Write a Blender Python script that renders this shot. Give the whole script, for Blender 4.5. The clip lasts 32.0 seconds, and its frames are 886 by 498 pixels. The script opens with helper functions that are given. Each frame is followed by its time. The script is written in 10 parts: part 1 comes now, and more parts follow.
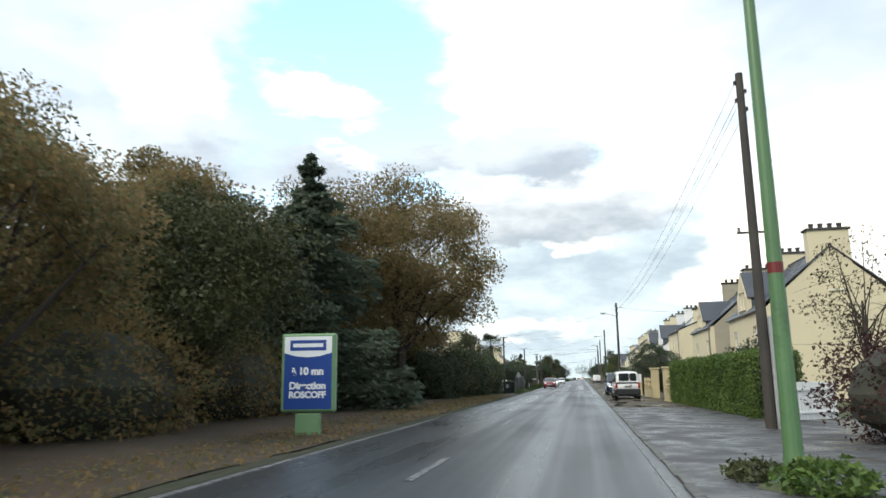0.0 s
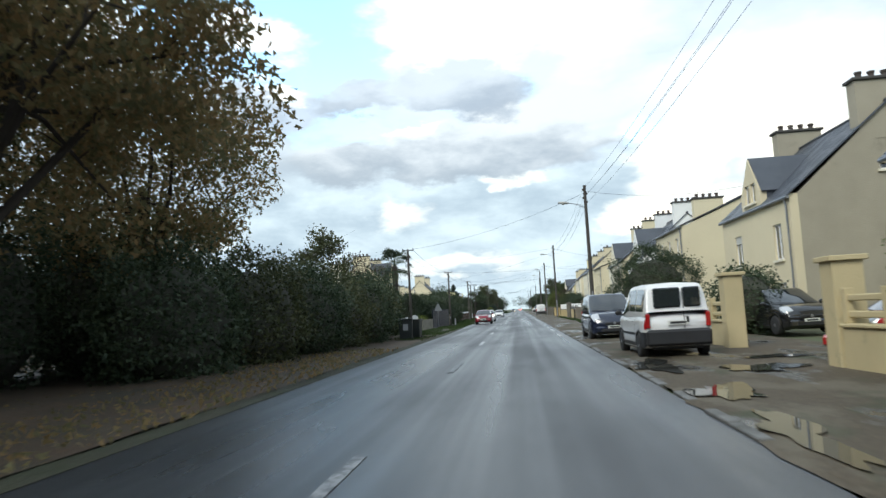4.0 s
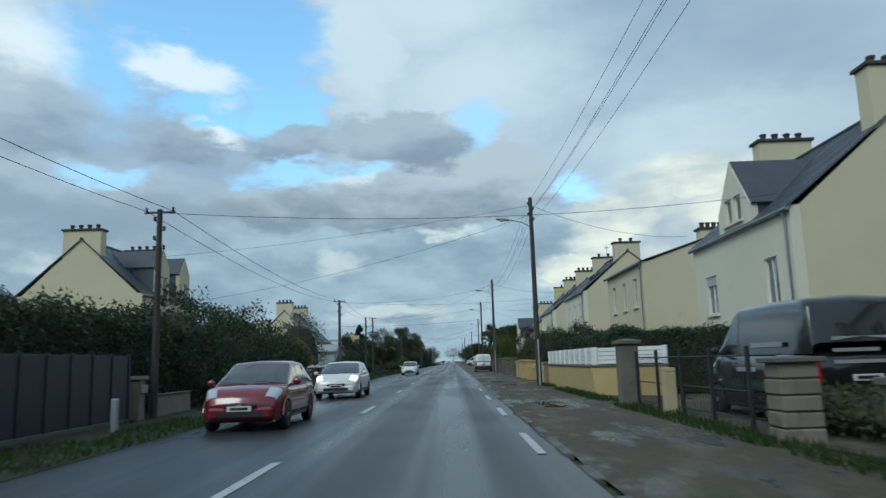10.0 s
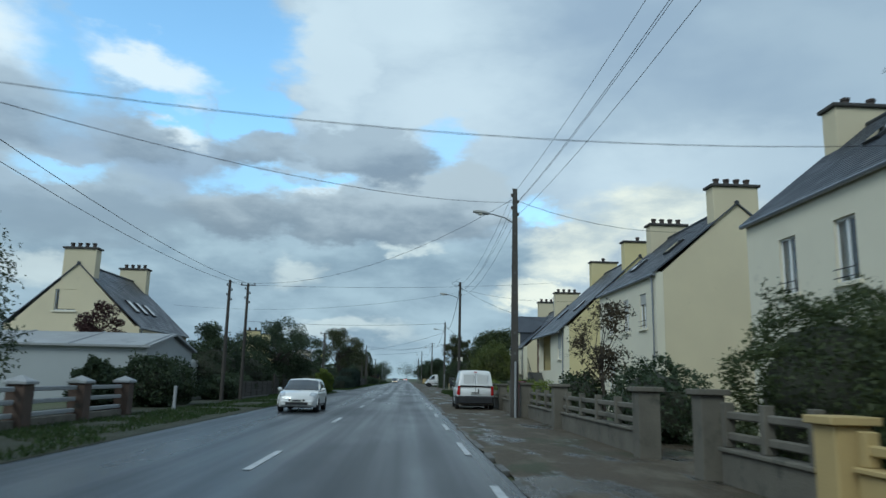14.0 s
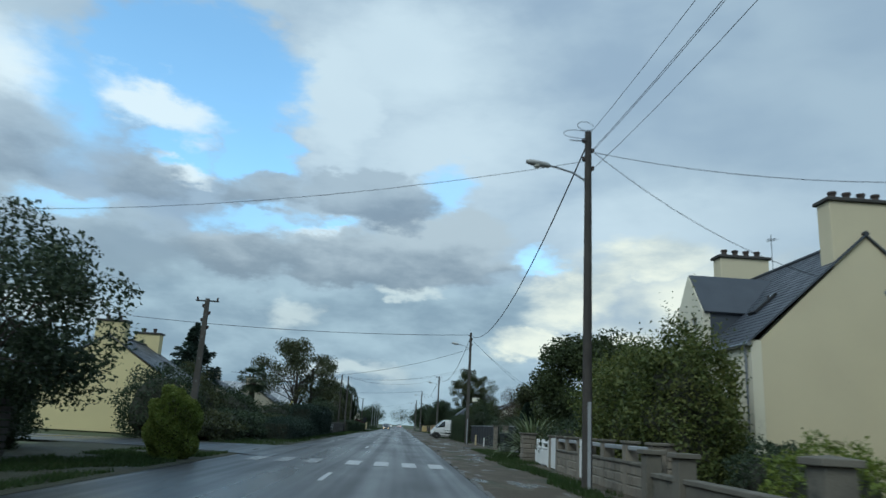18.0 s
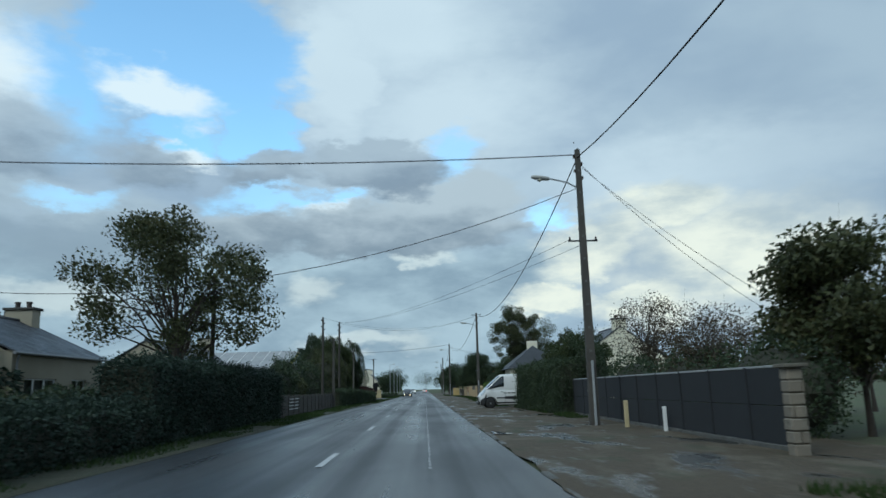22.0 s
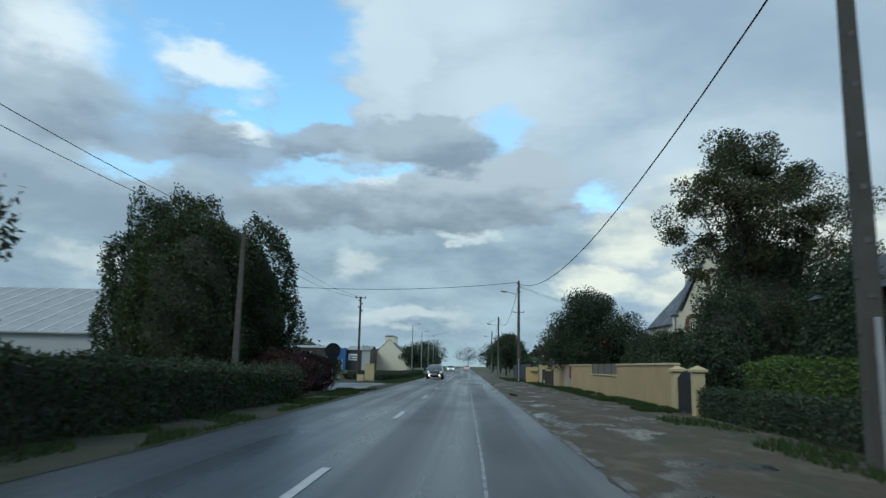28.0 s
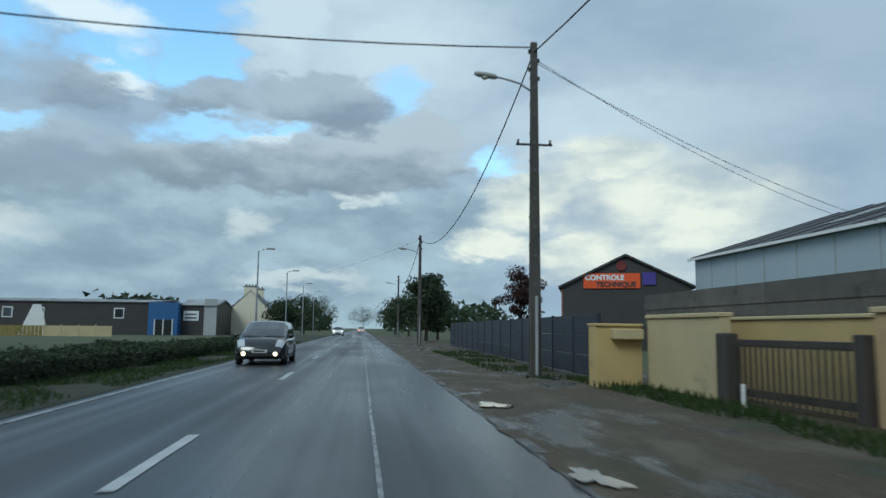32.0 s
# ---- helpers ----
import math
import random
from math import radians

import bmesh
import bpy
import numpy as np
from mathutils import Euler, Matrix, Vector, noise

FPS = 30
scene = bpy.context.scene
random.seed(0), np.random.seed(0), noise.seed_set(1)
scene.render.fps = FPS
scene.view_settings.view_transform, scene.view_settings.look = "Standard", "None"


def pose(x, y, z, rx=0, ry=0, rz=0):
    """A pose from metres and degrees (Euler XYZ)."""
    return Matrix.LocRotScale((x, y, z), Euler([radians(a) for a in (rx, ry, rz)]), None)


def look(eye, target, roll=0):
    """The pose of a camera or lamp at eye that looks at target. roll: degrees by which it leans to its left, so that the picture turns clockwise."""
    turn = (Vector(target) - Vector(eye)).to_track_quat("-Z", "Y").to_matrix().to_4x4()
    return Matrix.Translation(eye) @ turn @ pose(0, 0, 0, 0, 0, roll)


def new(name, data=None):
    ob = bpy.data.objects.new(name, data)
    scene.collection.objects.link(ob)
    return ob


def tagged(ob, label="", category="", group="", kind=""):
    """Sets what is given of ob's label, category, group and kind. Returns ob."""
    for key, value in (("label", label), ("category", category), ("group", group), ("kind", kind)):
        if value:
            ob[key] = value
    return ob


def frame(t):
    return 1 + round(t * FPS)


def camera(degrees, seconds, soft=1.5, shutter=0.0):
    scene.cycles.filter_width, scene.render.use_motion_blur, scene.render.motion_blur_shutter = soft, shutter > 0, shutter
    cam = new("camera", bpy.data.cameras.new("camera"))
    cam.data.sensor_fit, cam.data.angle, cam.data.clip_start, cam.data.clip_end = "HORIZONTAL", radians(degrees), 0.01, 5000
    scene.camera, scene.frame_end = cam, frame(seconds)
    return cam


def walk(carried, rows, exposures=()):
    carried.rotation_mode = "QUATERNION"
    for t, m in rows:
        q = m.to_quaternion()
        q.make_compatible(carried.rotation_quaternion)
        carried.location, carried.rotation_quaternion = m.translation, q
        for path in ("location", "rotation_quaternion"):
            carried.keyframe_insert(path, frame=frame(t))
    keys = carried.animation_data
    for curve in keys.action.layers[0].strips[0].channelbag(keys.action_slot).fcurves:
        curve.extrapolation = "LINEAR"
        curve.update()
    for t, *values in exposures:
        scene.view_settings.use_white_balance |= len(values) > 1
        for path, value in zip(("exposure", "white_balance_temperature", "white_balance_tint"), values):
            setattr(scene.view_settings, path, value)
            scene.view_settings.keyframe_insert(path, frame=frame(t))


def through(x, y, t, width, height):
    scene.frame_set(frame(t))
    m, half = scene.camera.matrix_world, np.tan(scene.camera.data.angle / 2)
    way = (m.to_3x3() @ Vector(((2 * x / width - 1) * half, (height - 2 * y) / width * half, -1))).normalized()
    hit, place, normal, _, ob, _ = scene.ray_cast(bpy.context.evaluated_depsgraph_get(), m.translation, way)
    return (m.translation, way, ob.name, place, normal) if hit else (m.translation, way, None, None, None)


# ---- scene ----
cam = camera(64.4, 32.0, soft=1.45, shutter=0.3)
PATH = [
    (0, (2.598, 10.595, 1.474), (2.225, 12.526, 1.838), -0.7),
    (0.5, (2.375, 13.99, 1.497), (2.068, 15.948, 1.77), -1.7),
    (1, (2.178, 17.564, 1.515), (1.93, 19.542, 1.672), -2.6),
    (1.5, (2.048, 21.398, 1.525), (1.824, 23.379, 1.685), -0.9),
    (2, (2.025, 25.232, 1.54), (1.834, 27.22, 1.657), -1.1),
    (2.5, (1.983, 29.127, 1.556), (1.861, 31.119, 1.676), -2.1),
    (3, (2.043, 33.516, 1.575), (1.88, 35.505, 1.707), -1.2),
    (3.5, (1.86, 37.49, 1.468), (1.672, 39.476, 1.611), -3.7),
    (4, (1.698, 41.859, 1.402), (1.492, 43.84, 1.583), -3.2),
    (4.5, (1.565, 46.311, 1.376), (1.33, 48.286, 1.585), -0.2),
    (6.5, (1.493, 64.248, 1.391), (1.425, 66.229, 1.659), -2.4),
    (7, (1.64, 69.14, 1.368), (1.532, 71.123, 1.606), -3.8),
    (7.5, (1.851, 74.302, 1.368), (1.833, 76.284, 1.634), -3.4),
    (8, (2.027, 79.509, 1.38), (2.033, 81.49, 1.652), -3.9),
    (8.5, (2.183, 84.889, 1.376), (2.182, 86.869, 1.658), -2.6),
    (9, (2.253, 90.228, 1.381), (2.229, 92.202, 1.7), -2.4),
    (9.5, (2.279, 95.647, 1.381), (2.281, 97.622, 1.699), -1.6),
    (10, (2.341, 100.921, 1.347), (2.323, 102.896, 1.662), -1.8),
    (10.5, (2.375, 106.305, 1.338), (2.368, 108.275, 1.679), -1.0),
    (11, (2.443, 111.985, 1.36), (2.417, 113.957, 1.69), -1.8),
    (11.5, (2.471, 117.596, 1.381), (2.444, 119.569, 1.704), -0.7),
    (12, (2.489, 123.268, 1.443), (2.505, 125.243, 1.759), 0.2),
    (12.5, (2.374, 129.093, 1.483), (2.372, 131.058, 1.855), 1.0),
    (13, (2.255, 134.753, 1.501), (2.306, 136.717, 1.871), 0.1),
    (13.5, (2.227, 140.312, 1.509), (2.303, 142.278, 1.867), 0.5),
    (15.5, (2.351, 162.65, 1.535), (2.472, 164.607, 1.929), 3.2),
    (16, (2.246, 168.305, 1.523), (2.38, 170.265, 1.899), 3.1),
    (16.5, (2.205, 173.649, 1.529), (2.305, 175.596, 1.973), 4.2),
    (17, (2.074, 179.058, 1.521), (2.198, 181.004, 1.963), 2.9),
    (17.5, (1.955, 184.35, 1.489), (2.065, 186.296, 1.938), 2.6),
    (18, (1.872, 189.274, 1.445), (1.962, 191.211, 1.935), 3.2),
    (18.5, (1.837, 194.438, 1.419), (1.946, 196.372, 1.914), 2.4),
    (19, (1.886, 199.377, 1.441), (1.973, 201.32, 1.904), 3.6),
    (19.5, (1.811, 204.505, 1.474), (1.925, 206.446, 1.945), 0.5),
    (20, (1.741, 209.623, 1.496), (1.84, 211.57, 1.941), 1.2),
    (20.5, (1.715, 214.772, 1.494), (1.798, 216.726, 1.916), 1.7),
    (21, (1.809, 219.983, 1.483), (1.871, 221.939, 1.894), 1.9),
    (21.5, (1.974, 225.231, 1.468), (1.997, 227.191, 1.867), -0.5),
    (22, (2.107, 230.588, 1.444), (2.166, 232.549, 1.833), -1.5),
    (22.5, (2.194, 235.963, 1.397), (2.253, 237.934, 1.734), -0.4),
    (23, (2.253, 241.519, 1.37), (2.309, 243.479, 1.762), -1.7),
    (23.5, (2.229, 247.077, 1.325), (2.289, 249.041, 1.701), -1.4),
    (24, (2.142, 252.706, 1.292), (2.24, 254.669, 1.66), -2.0),
    (24.5, (2.026, 258.293, 1.275), (2.131, 260.262, 1.61), -2.5),
    (25, (1.945, 263.826, 1.267), (2.057, 265.789, 1.632), -1.7),
    (25.5, (1.899, 269.421, 1.283), (1.918, 271.394, 1.611), -3.0),
    (27.5, (1.896, 293.038, 1.423), (1.842, 295.011, 1.747), 0.4),
    (28, (1.928, 299.2, 1.445), (1.855, 301.172, 1.772), 1.2),
    (28.5, (1.976, 305.297, 1.441), (1.918, 307.261, 1.814), 1.9),
    (29, (2.053, 311.503, 1.401), (2.037, 313.465, 1.788), 1.7),
    (29.5, (2.167, 317.653, 1.428), (2.192, 319.624, 1.766), 1.3),
    (30, (2.27, 323.94, 1.457), (2.394, 325.919, 1.712), 4.8),
    (30.5, (2.178, 330.246, 1.404), (2.293, 332.23, 1.626), -1.1),
    (31, (2.057, 336.869, 1.316), (2.157, 338.855, 1.53), -1.0),
    (31.5, (2.109, 343.13, 1.381), (2.282, 345.111, 1.594), -0.7),
    (32, (1.993, 349.472, 1.319), (2.218, 351.447, 1.545), 0.6),
]
walk(cam, [(t, look(eye, target, roll)) for t, eye, target, roll in PATH],
     exposures=[(0.0, 1.05, 6750, 7), (1.0, 1.04, 6400, 6), (4.5, 0.88, 6400, 5), (6.5, 0.2, 5700, -3), (9.0, 0.03, 5600, -3), (32.0, 0.0, 5650, -3)])


# ---- sky and sun ----
world = bpy.data.worlds.new("sky")
scene.world = world
world.use_nodes = True
wt = world.node_tree
wt.nodes.clear()


def wnode(kind, **props):
    n = wt.nodes.new(kind)
    for k, v in props.items():
        setattr(n, k, v)
    return n


def wval(sock, v):
    if hasattr(v, "is_output"):
        wt.links.new(v, sock)
    else:
        sock.default_value = v


def wmath(op, a, b=0.0, c=0.0, clamp=False):
    n = wnode("ShaderNodeMath", operation=op, use_clamp=clamp)
    wval(n.inputs[0], a), wval(n.inputs[1], b), wval(n.inputs[2], c)
    return n.outputs[0]


def wmix(f, a, b):
    n = wnode("ShaderNodeMix", data_type="RGBA")
    wval(n.inputs[0], f), wval(n.inputs[6], a), wval(n.inputs[7], b)
    return n.outputs[2]


def wramp(v, lo, hi):
    n = wnode("ShaderNodeMapRange", interpolation_type="SMOOTHSTEP")
    wval(n.inputs[0], v), wval(n.inputs[1], lo), wval(n.inputs[2], hi)
    n.inputs[3].default_value, n.inputs[4].default_value = 0.0, 1.0
    return n.outputs[0]


SUN_TILT, SUN_TURN = 42.0, 218.0          # elevation, and compass turn from +y towards +x
sky = wnode("ShaderNodeTexSky", sky_type="NISHITA", sun_disc=False)
sky.sun_elevation, sky.sun_rotation = radians(SUN_TILT), radians(SUN_TURN)
sky.air_density, sky.dust_density, sky.ozone_density = 1.0, 0.6, 1.6
tc = wnode("ShaderNodeTexCoord")
sep = wnode("ShaderNodeSeparateXYZ")
wt.links.new(tc.outputs["Generated"], sep.inputs[0])
az = wmath("MULTIPLY", wmath("ARCTAN2", sep.outputs[0], sep.outputs[1]), 57.296)
el = wmath("MULTIPLY", wmath("ARCSINE", sep.outputs[2]), 57.296)
# coordinates in which clouds flatten towards the horizon
comb = wnode("ShaderNodeCombineXYZ")
wval(comb.inputs[0], wmath("MULTIPLY", az, 0.05)), wval(comb.inputs[1], wmath("MULTIPLY", el, 0.11))
comb.inputs[2].default_value = 3.7


def wnoise(scale, detail, rough, shift=0.0, warp=0.0):
    n = wnode("ShaderNodeTexNoise")
    n.inputs["Scale"].default_value, n.inputs["Detail"].default_value = scale, detail
    n.inputs["Roughness"].default_value, n.inputs["Distortion"].default_value = rough, warp
    m = wnode("ShaderNodeVectorMath", operation="ADD")
    wt.links.new(comb.outputs[0], m.inputs[0])
    m.inputs[1].default_value = (shift, shift * 0.7, shift)
    wt.links.new(m.outputs[0], n.inputs["Vector"])
    return n.outputs["Fac"]


big = wnoise(1.0, 4, 0.5, 0.0, 0.1)
fine = wnoise(3.0, 6, 0.55, 7.0, 0.1)
wisp = wnoise(1.6, 5, 0.5, 13.0, 0.3)
# billowing directions: cloud rims wander with these
baz = wmath("ADD", az, wmath("ADD", wmath("MULTIPLY", wmath("SUBTRACT", big, 0.5), 3.0), wmath("ADD", wmath("MULTIPLY", wmath("SUBTRACT", fine, 0.5), 6.0), wmath("MULTIPLY", wmath("SUBTRACT", wnoise(8.5, 5, 0.55, 31.0), 0.5), 3.2))))
bel = wmath("ADD", el, wmath("ADD", wmath("MULTIPLY", wmath("SUBTRACT", wisp, 0.5), 1.8), wmath("ADD", wmath("MULTIPLY", wmath("SUBTRACT", wnoise(3.8, 6, 0.55, 21.0), 0.5), 4.2), wmath("MULTIPLY", wmath("SUBTRACT", wnoise(9.5, 5, 0.55, 41.0), 0.5), 2.2))))


def puff(a, e, wa, we, soft=0.6, lean=0.0):
    """A cloud round azimuth a and elevation e, wa by we degrees to each side."""
    u = wmath("DIVIDE", wmath("SUBTRACT", baz, a), wa)
    v = wmath("DIVIDE", wmath("SUBTRACT", wmath("ADD", bel, wmath("MULTIPLY", wmath("SUBTRACT", baz, a), lean)), e), we)
    d = wmath("SQRT", wmath("ADD", wmath("MULTIPLY", u, u), wmath("MULTIPLY", v, v)))
    return wramp(wmath("MULTIPLY", d, -1.0), -1.0 - soft * 0.5, -1.0 + soft * 0.5)


def most(*some):
    out = some[0]
    for s in some[1:]:
        out = wmath("MAXIMUM", out, s)
    return out


vec = wnode("ShaderNodeVectorMath", operation="MULTIPLY")
wt.links.new(sky.outputs[0], vec.inputs[0])
vec.inputs[1].default_value = (0.26, 0.285, 0.262)
# high pale cloud sheet with blue openings to one side of the road
sheetc = wmix(wramp(wmath("ADD", wmath("MULTIPLY", wisp, 0.6), wmath("MULTIPLY", big, 0.5)), 0.42, 0.70), (0.36, 0.425, 0.52, 1), (0.50, 0.56, 0.625, 1))
sheetc = wmix(wmath("MULTIPLY", most(puff(-7.5, 25.5, 4.5, 6.0, 1.0), puff(-2, 29, 9, 5, 1.4), puff(2, 22, 9, 4.5, 1.6), puff(24, 16, 12, 3, 1.5)), 0.8), sheetc, (0.74, 0.78, 0.81, 1))
sheetc = wmix(wmath("MULTIPLY", wramp(baz, 12.0, 30.0), 0.45), sheetc, (0.36, 0.42, 0.495, 1))
hole = most(puff(-19.0, 26.0, 8.6, 5.6, 0.35), puff(-28.5, 22.0, 4.6, 4.0, 1.0), puff(-13.6, 20.4, 3.2, 2.8, 0.5), wmath("MULTIPLY", most(puff(-12.4, 14.9, 4.6, 1.2, 0.9), puff(-27.0, 14.4, 3.2, 0.8, 0.9), puff(-6.8, 15.2, 1.6, 0.9, 0.9), puff(2.6, 18.8, 2.4, 1.8, 1.0), puff(11.2, 13.2, 1.8, 0.9, 1.4)), 0.72), puff(-19.5, 19.6, 4.0, 1.4, 0.9))
base = wmix(wmath("MULTIPLY", hole, 0.92), sheetc, vec.outputs[0])
white = most(puff(-21.4, 22.6, 4.0, 1.7, 0.9, 0.2), puff(-19.0, 18.2, 2.2, 0.8, 1.1), puff(-33, 22.5, 3, 3, 1.6), puff(-8, 14.6, 2.0, 0.6, 1.2))
base = wmix(wmath("MULTIPLY", white, 0.9), base, (0.88, 0.88, 0.87, 1))
# lower field of broken grey and pale cloud
field = wmix(wramp(wmath("ADD", wmath("MULTIPLY", fine, 0.7), wmath("MULTIPLY", big, 0.4)), 0.40, 0.70), (0.285, 0.35, 0.415, 1), (0.47, 0.545, 0.595, 1))
base = wmix(wmath("MULTIPLY", wmath("SUBTRACT", 1.0, wramp(bel, 9.5, 13.0)), wmath("SUBTRACT", 1.0, wramp(baz, 8.0, 16.0))), base, field)
# creamy lit cumulus low over the houses
warm = most(puff(14.6, 11.0, 4.4, 2.2, 0.9, -0.35), puff(20.0, 13.4, 5.0, 1.8, 1.0), puff(10.8, 6.9, 3.4, 1.5, 0.6), puff(17.5, 6.0, 4.0, 1.8, 0.9), puff(25, 9.0, 8, 3.6, 1.3))
base = wmix(wmath("MULTIPLY", warm, 0.95), base, wmix(wramp(fine, 0.30, 0.62), (0.56, 0.58, 0.575, 1), (0.97, 0.90, 0.75, 1)))
glint = most(puff(-27.5, 7.2, 4.0, 1.2, 1.2), puff(-9.7, 8.2, 1.8, 1.1, 1.2), puff(1.2, 10.5, 2.2, 0.6, 1.0), puff(-1.6, 10.4, 1.6, 0.5, 1.0), puff(-5.0, 3.6, 5, 0.7, 1.3))
base = wmix(wmath("MULTIPLY", glint, 0.55), base, (0.84, 0.83, 0.77, 1))
# grey bellies with paler tops
grey3 = most(puff(-23.5, 11.6, 9.5, 2.3, 0.9), puff(-36, 12.5, 7, 4, 1.0))
grey2 = most(puff(-2.6, 12.9, 12.4, 2.2, 0.4), puff(4.6, 15.3, 3.6, 2.2, 0.5), puff(0.5, 15.0, 4.0, 1.6, 0.6), puff(-13.0, 12.2, 5.0, 1.6, 0.7), puff(8.6, 12.9, 2.0, 0.8, 0.8))
tone = wmath("ADD", wmath("MULTIPLY", fine, 0.6), wmath("MULTIPLY", wmath("SUBTRACT", bel, 12.4), 0.10))
base = wmix(wmath("MULTIPLY", grey3, 0.75), base, wmix(wramp(tone, 0.22, 0.52), (0.30, 0.35, 0.405, 1), (0.47, 0.52, 0.56, 1)))
base = wmix(wmath("MULTIPLY", grey2, 0.90), base, wmix(wramp(tone, 0.16, 0.56), (0.255, 0.295, 0.345, 1), (0.52, 0.55, 0.58, 1)))
grey = most(puff(-4.0, 18.3, 4.6, 2.1, 0.35), puff(-2.4, 17.4, 4.2, 1.9, 0.5), puff(-7.0, 19.0, 2.2, 1.3, 0.5), puff(-12.4, 17.4, 3.8, 1.3, 0.6, -0.12), puff(-21.6, 17.0, 2.6, 1.8, 0.8), puff(-31.5, 18.6, 4.4, 2.8, 1.0))
tone = wmath("ADD", wmath("MULTIPLY", fine, 0.6), wmath("MULTIPLY", wmath("SUBTRACT", bel, 17.0), 0.085))
base = wmix(wmath("MULTIPLY", grey, 0.9), base, wmix(wramp(tone, 0.16, 0.54), (0.25, 0.295, 0.36, 1), (0.44, 0.485, 0.54, 1)))
base = wmix(wmath("SUBTRACT", 1.0, wramp(el, -1.0, 2.5)), base, (0.42, 0.505, 0.545, 1))
out, bg = wnode("ShaderNodeOutputWorld"), wnode("ShaderNodeBackground")
wt.links.new(base, bg.inputs[0])
bg.inputs[1].default_value = 1.0
wt.links.new(bg.outputs[0], out.inputs[0])

sun = new("sun", bpy.data.lights.new("sun", "SUN"))
sun.data.energy, sun.data.angle, sun.data.color = 1.3, radians(25), (1.0, 0.96, 0.88)
sun.matrix_world = Matrix.Rotation(-radians(SUN_TURN), 4, "Z") @ Matrix.Rotation(-radians(90 - SUN_TILT), 4, "X")


# ---- materials ----


def surf(name, col, col2=None, rough=0.7, size=1.0, fine=18.0, bump=0.3, metal=0.0, vary=0.35, stain=None, stain_size=0.6, stain_at=0.58,
         rough2=None, flex=0.0, wave=None, trans=0.0, coat=0.0):
    """A surface with broad patches between col and col2, a fine grain, optional stains and relief, at real-world size."""
    m = bpy.data.materials.new(name)
    m.use_nodes = True
    nt, b = m.node_tree, m.node_tree.nodes["Principled BSDF"]
    N, L = nt.nodes.new, nt.links.new
    pos = N("ShaderNodeNewGeometry").outputs["Position"]

    def noise_of(scale, detail=4, rgh=0.55):
        n = N("ShaderNodeTexNoise")
        n.inputs["Scale"].default_value, n.inputs["Detail"].default_value, n.inputs["Roughness"].default_value = scale, detail, rgh
        L(pos, n.inputs["Vector"])
        return n.outputs["Fac"]

    def mix(f, a, c):
        n = N("ShaderNodeMix")
        n.data_type = "RGBA"
        for s, v in ((n.inputs[0], f), (n.inputs[6], a), (n.inputs[7], c)):
            if hasattr(v, "is_output"):
                L(v, s)
            else:
                s.default_value = v
        return n.outputs[2]

    def span(v, lo, hi, a=0.0, c=1.0):
        n = N("ShaderNodeMapRange")
        for i, x in enumerate((v, lo, hi, a, c)):
            if hasattr(x, "is_output"):
                L(x, n.inputs[i])
            else:
                n.inputs[i].default_value = x
        return n.outputs[0]

    col2 = col2 or tuple(c * (1 - vary) for c in col)
    broad, grain = noise_of(1.0 / size), noise_of(fine, 3)
    c = mix(span(broad, 0.32, 0.68), (*col, 1), (*col2, 1))
    dark = tuple(x * (1 - vary * 0.6) for x in col)
    c = mix(span(grain, 0.4, 0.75, 0, 0.55), c, (*dark, 1))
    if stain:
        st = span(noise_of(1.0 / stain_size, 6, 0.65), stain_at, stain_at + 0.12)
        c = mix(st, c, (*stain, 1))
    if flex:
        inf = N("ShaderNodeObjectInfo").outputs["Random"]
        c = mix(span(inf, 0, 1, 0, flex), c, (*tuple(x * 0.45 for x in col), 1))
    L(c, b.inputs["Base Color"])
    if rough2 is None:
        b.inputs["Roughness"].default_value = rough
    else:
        L(span(noise_of(1.4 / size, 5), 0.38, 0.62, rough, rough2), b.inputs["Roughness"])
    b.inputs["Metallic"].default_value = metal
    b.inputs["Transmission Weight"].default_value = trans
    b.inputs["Coat Weight"].default_value = coat
    if bump:
        bn = N("ShaderNodeBump")
        bn.inputs["Strength"].default_value, bn.inputs["Distance"].default_value = bump, 0.02
        L(grain, bn.inputs["Height"])
        L(bn.outputs[0], b.inputs["Normal"])
    return m


